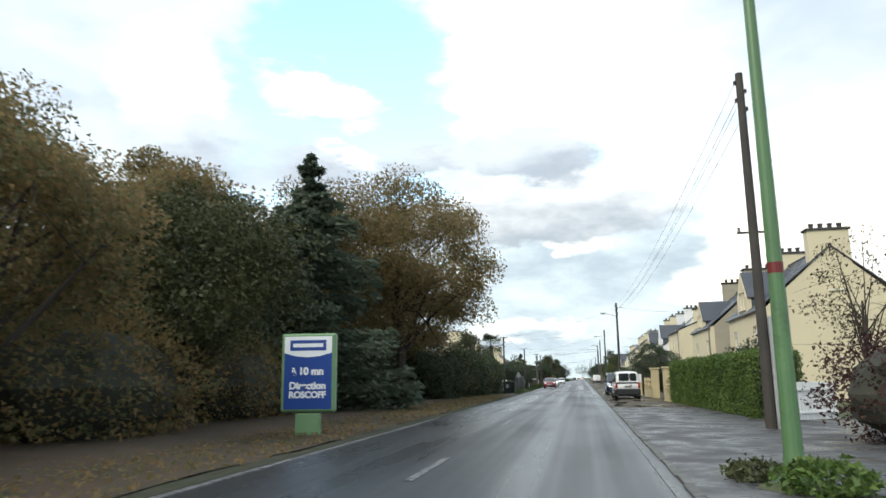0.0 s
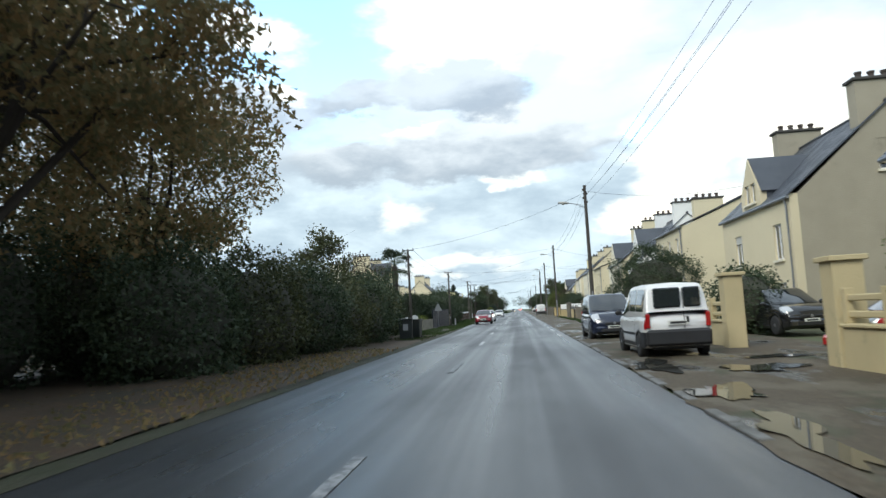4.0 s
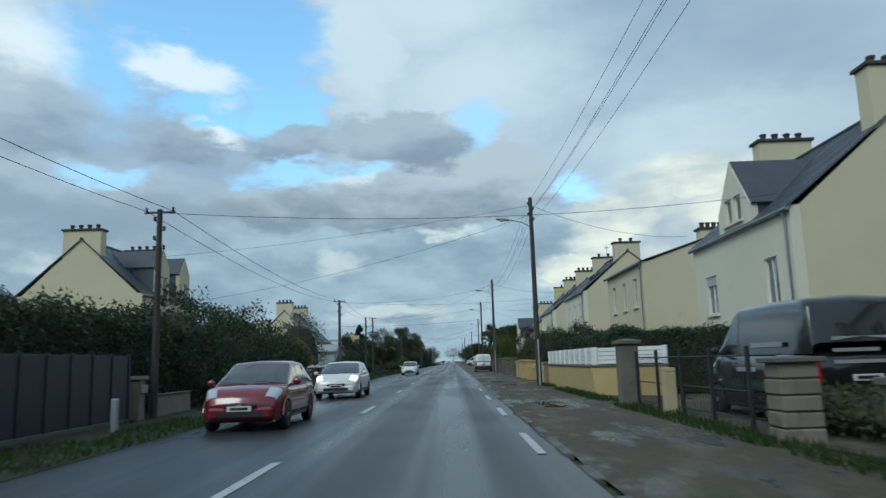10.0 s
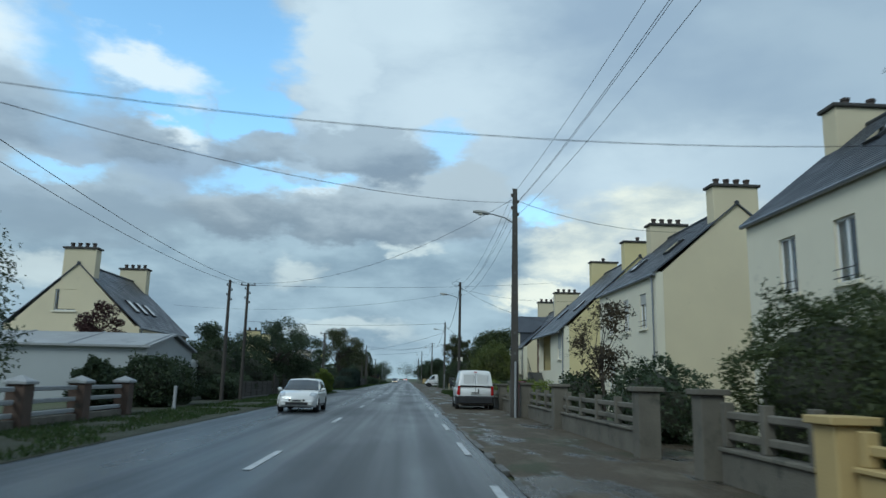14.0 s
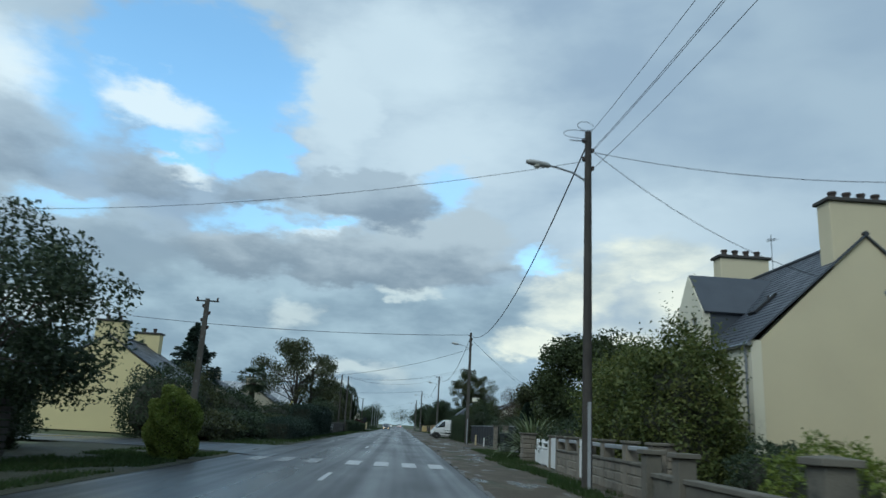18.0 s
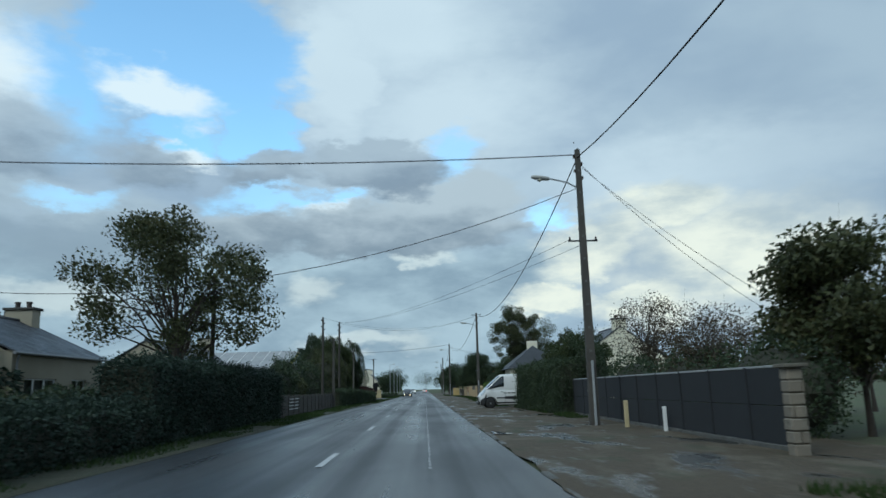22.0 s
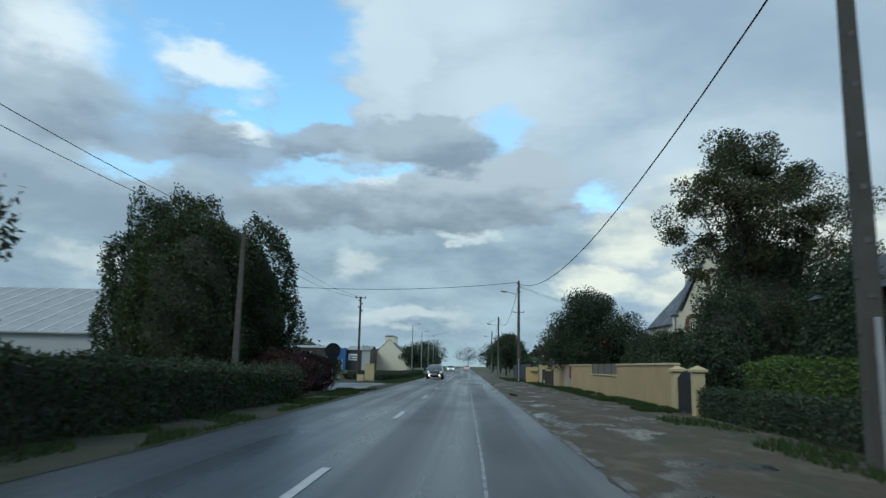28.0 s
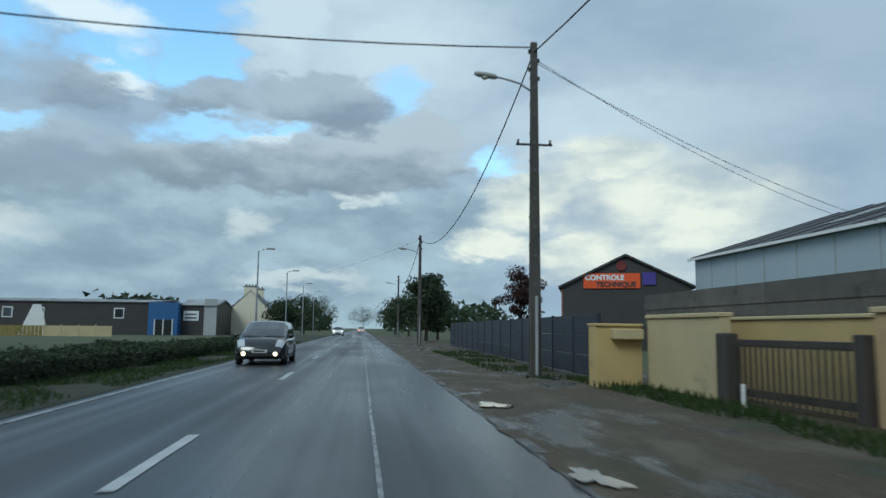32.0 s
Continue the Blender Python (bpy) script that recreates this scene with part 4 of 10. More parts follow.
def house_at(x0, y0, length, depth, eave, ridge, side=1, wall=None, gable=None, label="", dormers=(), front=(), gable_wins=(), chims=(0, 1), chim_top=None, overhang=0.18,
             skylights=(), roof=None, ridge_at=0.5, group="", pots=4, chim_w=2.3, door=None, far_wins=(), rail=False):
    """A rendered house whose ridge runs along the road. Local u runs along the road from its near end, x away from the road."""
    wall, gable, roof = wall or M_CREAM, gable or wall or M_CREAM, roof or M_SLATE
    H = tagged(new("house"), label, "house", group)
    xr = depth * ridge_at

    def P(x, y, z):
        return Vector((x0 + side * x, y0 + y, z))

    # front and back walls
    hole = [w[:4] for w in front]
    if door:
        hole.append(door)
    part("wall", pierced(bmesh.new(), [(0, 0), (length, 0), (length, eave), (0, eave)], hole, lambda u, v, w: P(w, u, v), 0.35), wall, H, "road front wall")
    part("wall", pierced(bmesh.new(), [(0, 0), (length, 0), (length, eave), (0, eave)], [], lambda u, v, w: P(depth - w, u, v), 0.35), wall, H)
    for k, (w0, wins) in enumerate(((0, gable_wins), (length, far_wins))):
        sg = 1 if k == 0 else -1
        out = [(0.355, 0), (depth - 0.355, 0), (depth - 0.355, eave), (xr, ridge - 0.05), (0.355, eave + 0.02)]
        part("gable", pierced(bmesh.new(), out, [w[:4] for w in wins], lambda u, v, w, w0=w0, sg=sg: P(u, w0 + sg * w, v), 0.35), gable, H, "gable end wall")
        for w in wins:
            window_part(H, lambda u, v, q, w0=w0, sg=sg: P(u, w0 + sg * q, v), *w[:4], shutter=w[4] if len(w) > 4 else 0, bars=1)
    for w in front:
        if len(w) > 4 and w[4] < 0:
            put = lambda u, v, q: P(q, u, v)
            a, c, b, d = w[:4]
            pc = part("porch", prism(bmesh.new(), [(a - 0.05, c), (b + 0.05, c), (b + 0.05, d), (a - 0.05, d)], put, 2.0, 2.1), wall, H, "recessed porch wall")
            part("porch_side", prism(bmesh.new(), [(a - 0.15, c), (a - 0.02, c), (a - 0.02, d), (a - 0.15, d)], put, 0.352, 2.0), wall, pc), part("porch_floor", prism(bmesh.new(), [(a - 0.1, c - 0.15), (b + 0.1, c - 0.15), (b + 0.1, c - 0.01), (a - 0.1, c - 0.01)], put, 0.352, 2.0), M_KERB, pc)
            part("porch_door", prism(bmesh.new(), [(a + 1.6, c), (a + 2.5, c), (a + 2.5, d - 0.4), (a + 1.6, d - 0.4)], put, 1.94, 1.99), M_BROWNSTONE, pc, "brown front door")
            continue
        window_part(H, lambda u, v, q: P(q, u, v), *w[:4], shutter=w[4] if len(w) > 4 else 0, bars=1 if w[2] - w[0] < 1.5 else 2, rail=rail)
    if door:
        d = part("door", prism(bmesh.new(), [(door[0], door[1]), (door[2], door[1]), (door[2], door[3]), (door[0], door[3])], lambda u, v, w: P(w, u, v), 0.12, 0.17), M_SHUTTER, H, "panelled front door")
        part("door_frame", prism(bmesh.new(), [(door[0] - 0.12, door[3]), (door[2] + 0.12, door[3]), (door[2] + 0.12, door[3] + 0.14), (door[0] - 0.12, door[3] + 0.14)], lambda u, v, w: P(w, u, v), -0.05, -0.004), M_PALE, d)
    part("floor_slab", rbox(min(P(0.4, 0, 0).x, P(depth - 0.4, 0, 0).x), y0 + 0.4, 0.0, max(P(0.4, 0, 0).x, P(depth - 0.4, 0, 0).x), y0 + length - 0.4, 0.1), M_GREYWALL, H)
    # roof slopes
    for s, run in ((0, xr), (1, depth - xr)):
        rise = ridge - eave
        ln = math.hypot(run, rise)
        ex, ez = run / ln, rise / ln

        def slope(u, t, h, s=s, ex=ex, ez=ez):
            t -= overhang
            x = t * ex - h * ez
            return P(x if s == 0 else depth - x, u - 0.10, eave + t * ez + h * ex + 0.03)

        bm = bmesh.new()
        slate_slope(bm, slope, length + 0.2, run + overhang * ex, rise + overhang * ez, 26 if s == 0 else 6)
        ro = part("roof", bm, roof, H, "dark blue-grey slate slope")
        if s == 0:
            g = bmesh.new()
            rod(g, slope(-0.02, -0.02, -0.05), slope(length + 0.22, -0.02, -0.05), 0.075, seg=8)
            part("gutter", g, M_ZINC, H)
            for u, t, w, hh in skylights:
                f = part("skylight", prism(bmesh.new(), [(u, t), (u + w, t), (u + w, t + hh), (u, t + hh)], slope, 0.04, 0.13), M_DARKSTEEL, ro, "roof window")
                part("skylight_pane", prism(bmesh.new(), [(u + .07, t + .07), (u + w - .07, t + .07), (u + w - .07, t + hh - .07), (u + .07, t + hh - .07)], slope, 0.131, 0.137), M_CARGLASS, ro)
    rg = bmesh.new()
    rod(rg, P(xr, -0.11, ridge + 0.06), P(xr, length + 0.11, ridge + 0.06), 0.10, seg=8)
    part("ridge_tiles", rg, M_SLATE2, H)
    dp = bmesh.new()
    pipe(dp, [P(-0.14, 0.25, eave - 0.15), P(-0.07, 0.25, eave - 0.45), P(-0.07, 0.25, 0.15)], 0.045)
    part("downpipe", dp, M_ZINC, H)
    ct = chim_top or ridge + 1.15
    for c in chims:
        chimney_part(H, P, xr, 0.40 if c == 0 else length - 0.40, eave + 1.0, ct, chim_w, pots=pots, material=gable if gable is not M_ROUGHCAST else M_ROUGHCAST)
    # wall dormers: a small gable standing on the front wall
    for u, w, apex in dormers:
        base, half = eave - 0.25, w / 2
        sh = apex - half * 1.25
        put = lambda a, v, q: P(q - 0.05, a, v)
        win = (u - 0.75, eave + 0.25, u - 0.12, min(eave + 1.35, sh + 0.45)), (u + 0.12, eave + 0.25, u + 0.75, min(eave + 1.35, sh + 0.45))
        if w < 2.2:
            win = ((u - 0.45, eave - 0.1, u + 0.45, eave + 1.25),)
        out = [(u - half, base), (u + half, base), (u + half, sh), (u, apex), (u - half, sh)]
        dm = part("dormer", pierced(bmesh.new(), out, win, put, 0.3), wall, H, "steep gabled wall dormer")
        for wi in win:
            window_part(H, put, *wi, sill=True, bars=0)
        back = (apex - eave) / ((ridge - eave) / xr)
        for sgn in (-1, 1):
            bm = bmesh.new()
            r0, r1 = P(0.0, u, apex + 0.0), P(back + 0.2, u, apex + 0.0)
            e0, e1 = P(0.0, u + sgn * (half + 0.08), sh - 0.1), P(max(0.4, (sh - eave) / ((ridge - eave) / xr)), u + sgn * (half + 0.08), sh - 0.1)
            up = Vector((0, sgn * 0.05, 0.05))
            a, b = [bm.verts.new(v) for v in (r0, r1, e1, e0)], [bm.verts.new(v + up) for v in (r0, r1, e1, e0)]
            bm.faces.new(a), bm.faces.new(b[::-1])
            for k in range(4):
                bm.faces.new((a[k], b[k], b[(k + 1) % 4], a[(k + 1) % 4]))
            part("dormer_roof", bm, roof, dm, "slate dormer slope")
            bm = bmesh.new()
            lo = eave - 0.1
            y_ = u + sgn * (half - 0.14)
            pts = [P(0.25, y_, lo), P(0.25, y_, sh), P(max(0.5, (sh - eave) / ((ridge - eave) / xr)), y_, sh)]
            vs = [bm.verts.new(v) for v in pts] + [bm.verts.new(v + Vector((0, sgn * 0.12, 0))) for v in pts]
            bm.faces.new(vs[:3]), bm.faces.new(vs[3:][::-1])
            for k in range(3):
                bm.faces.new((vs[k], vs[k + 3], vs[(k + 1) % 3 + 3], vs[(k + 1) % 3]))
            part("dormer_cheek", bm, roof, dm)
    return H, P


ROW = "houses along the road"
W4 = ((1.2, 2.9, 2.15, 4.45), (6.6, 2.9, 7.7, 4.45, 0.25), (1.2, 0.6, 2.2, 1.9), (6.6, 0.6, 7.7, 1.9))
WUP = ((1.3, 4.1, 2.2, 5.75), (3.9, 4.1, 4.8, 5.75), (6.6, 4.1, 7.5, 5.75), (1.3, 1.0, 2.3, 2.4), (6.4, 1.0, 7.6, 2.4))
GW = ((3.7, 6.3, 4.6, 7.6),)
house_a, _ = house_at(13.1, 55.2, 9.2, 8.4, 5.45, 9.0, label="cream house with a slate roof, dormer and gable chimneys", dormers=((4.3, 2.7, 8.1),), front=W4, gable_wins=((4.0, 6.4, 4.9, 7.9),), chim_top=9.95, door=(3.8, 0.1, 4.8, 2.3), skylights=((6.3, 2.0, 0.8, 1.1),), group=ROW)
house_b, Pb = house_at(13.1, 72.2, 9.7, 8.4, 5.55, 9.1, gable=M_ROUGHCAST, label="cream house with a grey roughcast gable and slate dormer", dormers=((4.6, 2.7, 7.95),), front=W4, gable_wins=GW, chim_top=10.1, door=(3.9, 0.1, 4.9, 2.3), group=ROW)
house_c, Pc = house_at(13.1, 91.5, 9.2, 8.4, 6.5, 8.2, label="cream two-storey house with a shallow dark roof", front=WUP, chims=(1,), chim_top=9.4, door=(4.0, 0.1, 5.0, 2.3), group=ROW, roof=M_SLATE2)
house_w, Pw = house_at(13.1, 107.2, 9.2, 8.4, 5.5, 9.2, wall=M_WHITE, label="white house with a slate roof, dormer and chimneys", dormers=((3.4, 2.8, 8.3),), front=W4, gable_wins=GW, chim_top=10.2, door=(4.0, 0.1, 5.0, 2.3), skylights=((6.4, 2.2, 0.8, 1.1),), group=ROW)
house_d, Pd = house_at(13.1, 122.8, 9.0, 8.4, 5.9, 9.3, wall=M_PALE, gable=M_CREAM, label="cream house with a twin-window dormer and downpipe", dormers=((4.2, 2.9, 8.45),), front=W4, gable_wins=((6.0, 6.4, 6.9, 7.6),), chim_top=10.45, door=(3.9, 0.1, 4.8, 2.5), group=ROW)
house_e, Pe = house_at(13.1, 140.2, 8.9, 8.4, 6.55, 7.9, wall=M_CREAM, label="yellowish two-storey house with a shallow roof edge", front=WUP, chims=(0,), chim_top=8.25, chim_w=1.5, door=(4.0, 0.1, 5.0, 2.3), group=ROW, roof=M_SLATE2)
house_f, Pf = house_at(13.1, 158.2, 9.4, 7.7, 6.7, 9.85, wall=M_PALE, gable=M_CREAM, label="cream two-storey house with a long slate slope", front=WUP, chim_top=10.5, pots=2, chim_w=2.1, door=(4.0, 0.1, 5.0, 2.3), skylights=((1.6, 1.6, 0.7, 1.0), (5.2, 2.4, 0.7, 1.0)), group=ROW, rail=True)
aerial(house_f, (16.9, 165.5, 9.9))
house_g, Pg = house_at(13.1, 176.1, 9.1, 7.7, 6.4, 9.6, wall=M_PALE, gable=M_CREAM, label="cream two-storey house with roof windows and shutters", front=((1.3, 4.0, 2.2, 5.6, .3), (3.9, 4.0, 4.8, 5.6, .4), (6.6, 4.0, 7.5, 5.6, .3), (1.3, 1.0, 2.3, 2.4, .2), (6.4, 1.0, 7.6, 2.4)), chim_top=10.4, pots=4, chim_w=2.1, door=(4.0, 0.1, 5.0, 2.3), skylights=((2.0, 2.0, 0.7, 1.0), (6.2, 1.6, 0.7, 1.0)), group=ROW, rail=True)
house_y, Py = house_at(13.1, 194.4, 9.8, 11.0, 5.35, 10.4, wall=M_PALE, gable=M_YELLOW, label="yellow house with stone quoins and a covered porch", front=((1.0, 3.1, 2.2, 4.95, .6), (4.7, 2.35, 9.2, 5.1, -1), (1.2, 0.4, 2.3, 1.6)), gable_wins=((3.6, 6.0, 5.0, 7.6, .85), (4.2, 3.6, 5.2, 4.5)), chim_top=11.4, pots=1, chim_w=2.2, overhang=0.6, skylights=((2.2, 2.4, 0.6, 1.1), (6.4, 2.0, 0.6, 1.1)), group=ROW)
house_h, Ph = house_at(13.1, 211.6, 9.3, 8.4, 4.75, 8.55, wall=M_PALE, gable=M_CREAM, label="cream house with a pointed white dormer, slate roof", dormers=((4.8, 2.5, 7.85),), front=((1.2, 2.2, 2.2, 3.7), (6.6, 2.2, 7.7, 3.7)), gable_wins=((5.2, 5.6, 6.6, 7.4, 1.0),), chim_top=9.75, skylights=((2.2, 2.0, 0.6, 1.1),), group=ROW)
aerial(house_h, (17.2, 217.5, 8.6))
# quoins, porch and steps of the yellow house
for k in range(9):
    w = 0.5 if k % 2 else 0.32
    part("quoin", rbox(13.02, 204.25 - w, 0.2 + k * 0.55, 13.3, 204.28, 0.2 + k * 0.55 + 0.53, 0.02), M_BROWNSTONE, house_y, "brown quoin stone")
st = part("outside_stair", rbox(12.0, 202.6, 0.0, 13.05, 203.4, 0.2), M_KERB, house_y, "concrete outside stair with an iron rail")
for k in range(10):
    part("step", rbox(11.95, 199.4 + k * 0.32, 0.02, 13.05, 199.73 + k * 0.32, 0.22 * (k + 1), 0.01), M_KERB, st)
bm = bmesh.new()
for k in range(11):
    rod(bm, (12.0, 199.5 + k * 0.32, 0.2 + 0.22 * k), (12.0, 199.5 + k * 0.32, 1.05 + 0.22 * k), 0.014, seg=5)
rod(bm, (12.0, 199.4, 1.05), (12.0, 202.8, 3.3), 0.025, seg=6)
part("handrail", bm, M_DARKSTEEL, st, "dark iron handrail")
# houses across the road
house_l1, _ = house_at(-15.0, 121.5, 9.0, 8.0, 3.5, 6.6, side=-1, wall=M_PALE, label="pale house with a tall chimney and dark slate roof", front=((1.5, 0.8, 2.7, 2.2),), chim_top=7.6, chim_w=1.8, chims=(0,), group="houses across the road")
house_l2, _ = house_at(-17.5, 145.8, 9.6, 8.2, 6.3, 9.9, side=-1, wall=M_CREAM, label="cream house with two narrow gabled dormers", dormers=((3.2, 1.9, 9.5), (7.0, 1.9, 9.5)), front=((1.5, 3.6, 2.5, 5.0), (6.5, 3.6, 7.6, 5.0)), chim_top=10.5, chim_w=2.5, group="houses across the road")
house_l3, _ = house_at(-15.2, 192.8, 10.0, 8.6, 4.5, 8.5, side=-1, wall=M_CREAM, label="cream house with roof windows above a lean-to", front=((6.5, 2.8, 8.3, 4.0),), gable_wins=((4.2, 5.4, 5.6, 6.8),), chim_top=9.5, chim_w=2.1, skylights=((2.0, 1.6, 0.7, 1.2), (3.6, 1.6, 0.7, 1.2), (5.2, 1.6, 0.7, 1.2)), group="houses across the road")


# ---- poles, lamps and wires ----


def pole_at(x, y, h, kind="wood", lamp=True, arms=(), r=0.14, lean=(0, 0), label="", name="utility_pole", sleeve=True):
    T = thing(name, label or "dark weathered wooden utility pole on the verge", "pole", x, y, 0.0, group="utility poles")
    T.matrix_world = pose(x, y, 0, lean[0], lean[1], 0)
    m = M_POLEWOOD if kind == "wood" else M_POLECON
    bm = bmesh.new()
    if kind == "wood":
        rod(bm, (0, 0, -0.15), (0, 0, h), r, r * 0.68, 12)
    else:
        for k in range(8):
            z0, z1 = -0.15 + (h + 0.15) * k / 8, -0.15 + (h + 0.15) * (k + 1) / 8
            w0, w1 = r * 1.25 * (1 - 0.45 * k / 8), r * 1.25 * (1 - 0.45 * (k + 1) / 8)
            lo = [bm.verts.new(c) for c in ((-w0, -w0 * 0.72, z0), (w0, -w0 * 0.72, z0), (w0, w0 * 0.72, z0), (-w0, w0 * 0.72, z0))]
            hi = [bm.verts.new(c) for c in ((-w1, -w1 * 0.72, z1), (w1, -w1 * 0.72, z1), (w1, w1 * 0.72, z1), (-w1, w1 * 0.72, z1))]
            for q in range(4):
                bm.faces.new((lo[q], lo[(q + 1) % 4], hi[(q + 1) % 4], hi[q]))
            if k == 7:
                bm.faces.new(hi)
    bmesh.ops.remove_doubles(bm, verts=bm.verts, dist=0.001)
    part("post", bm, m, T, smooth=False)
    if kind != "wood":
        for k in range(int(h / 0.85)):
            z = 0.9 + 0.85 * k
            w = r * 1.25 * (1 - 0.45 * z / h)
            part("step_mark", rbox(-w * 0.35, -w * 0.72 - 0.012, z, w * 0.35, -w * 0.72 - 0.002, z + 0.09, 0), M_KERB, T)
            part("step_iron", rbox(-w - 0.03, -0.02, z + 0.3, -w - 0.002, 0.02, z + 0.36, 0), M_KERB, T)
    for k in range(4):
        bm = lathe(bmesh.new(), [(0.02, 0), (0.05, 0.02), (0.035, 0.06), (0.05, 0.09), (0.03, 0.13)], (0.0 + (0.14 if k % 2 else -0.14), 0.0, h - 0.35 - 0.28 * k), 8)
        rod(bm, (0, 0, h - 0.35 - 0.28 * k), ((0.14 if k % 2 else -0.14), 0, h - 0.35 - 0.28 * k), 0.014, seg=5)
        part("insulator", bm, M_CERAMIC, T, "small brown insulator on a bracket")
    for z, w in arms:
        a = part("crossarm", rbox(-w / 2, -0.035, z, w / 2, 0.035, z + 0.055, 0.008), M_DARKSTEEL, T, "steel crossarm")
        for k in (-1, 1):
            part("arm_insulator", lathe(bmesh.new(), [(0.02, 0), (0.045, 0.02), (0.03, 0.07), (0.045, 0.1), (0.02, 0.13)], (k * (w / 2 - 0.06), 0, z + 0.055), 8), M_CERAMIC, a)
    if lamp:
        z = h - 1.35
        bm = bmesh.new()
        pipe(bm, [(0, 0, z - 0.35), (-0.12, 0, z - 0.15), (-0.45, 0, z + 0.05), (-0.95, 0, z + 0.18), (-1.2, 0, z + 0.22)], 0.028)
        arm = part("lamp_arm", bm, M_STEEL, T, "bent steel lamp arm")
        bm = bmesh.new()
        rows = ((-1.12, 0.05, 0.05), (-1.2, 0.10, 0.08), (-1.45, 0.14, 0.09), (-1.7, 0.13, 0.08), (-1.82, 0.07, 0.05))
        rings = []
        for xx, w, hh in rows:
            zz = z + 0.22 - (xx + 1.2) * 0.12
            rings.append([bm.verts.new((xx, w * math.cos(q * math.tau / 10), zz + hh * math.sin(q * math.tau / 10))) for q in range(10)])
        for lo, hi in zip(rings, rings[1:]):
            for q in range(10):
                bm.faces.new((lo[q], lo[(q + 1) % 10], hi[(q + 1) % 10], hi[q]))
        bm.faces.new(rings[0]), bm.faces.new(rings[-1])
        hd = part("lamp_head", bm, M_LAMPBODY, T, "grey street lamp head", smooth=True)
        part("lamp_bowl", lathe(bmesh.new(), [(0.05, -0.09), (0.10, -0.06), (0.11, 0.0)], (-1.5, 0, z + 0.21), 10), M_LAMPGLASS, hd, "clouded lamp bowl")
    if sleeve:
        part("cable_sleeve", rbox(-0.03, -r * 1.3 - 0.05, 0.0, 0.05, -r * 0.95, 2.3, 0.012), M_FIBRE, T, "pale cable guard")
    return T


RP = [(6.55, 89.6, 9.45, "wood"), (6.62, 136.7, 9.6, "wood"), (6.75, 175.4, 9.75, "con"), (6.85, 208.3, 10.1, "wood"), (8.12, 256.2, 10.3, "con"), (8.08, 310.2, 9.75, "con"), (7.0, 369.6, 10.0, "con"), (6.6, 406.3, 8.9, "con"), (7.2, 452, 9.0, "con")]
for x, y, h, kind in RP:
    pole_at(x, y, h, kind, True, ((h - {256.2: 3.6, 310.2: 0.25, 369.6: 3.2}[y], 1.1),) if y in (256.2, 310.2, 369.6) else (), r=0.135 if kind == "con" else 0.145,
            label="weathered concrete utility pole carrying a street lamp" if kind == "con" else "dark wooden utility pole carrying a street lamp")
wp = pole_at(7.62, 31.8, 10.4, "wood", False, ((5.5, 0.9),), r=0.16, label="dark wooden utility pole beside a white gate", sleeve=False)
part("cable_sleeve", rbox(0.13, -0.2, 0.0, 0.36, -0.05, 3.1, 0.02), M_FIBRE, wp, "tall pale cable guard")
LP = [(-6.3, 93.4, 6.25, "wood"), (-6.1, 121.0, 6.0, "wood"), (-6.5, 156.5, 6.35, "con"), (-7.51, 188.9, 6.98, "wood"), (-6.0, 217.2, 5.85, "con"), (-6.05, 294.7, 6.05, "con"), (-7.6, 328.2, 6.8, "con"), (-6.9, 356.8, 6.9, "wood")]
for x, y, h, kind in LP:
    pole_at(x, y, h, kind, False, ((h - 0.12, 0.9),), r=0.11, sleeve=False, label="slim utility pole with a crossarm on the grass verge")
for x, y, h in ((-8.16, 187.1, 6.95), (-6.9, 293.9, 8.0), (-6.8, 305.2, 8.6), (-7.2, 262.0, 6.5)):
    pole_at(x, y, h, "wood", False, (), r=0.12, sleeve=False, label="plain dark wooden pole among the bushes")


def wire(a, b, sag, r=0.012, n=12, twist=False, label="black overhead wire hanging between poles"):
    a, b = Vector(a), Vector(b)
    pts = []
    for k in range(n + 1):
        t = k / n
        pts.append(a.lerp(b, t) - Vector((0, 0, sag * 4 * t * (1 - t))))
    bm = bmesh.new()
    pipe(bm, pts, r, 5)
    return tagged(part("overhead_wire", bm, M_CABLE), label, "wire", "overhead wires")


def top(k, dz=0.35, dx=0.0):
    x, y, h, _ = RP[k]
    return (x + dx, y, h - dz)


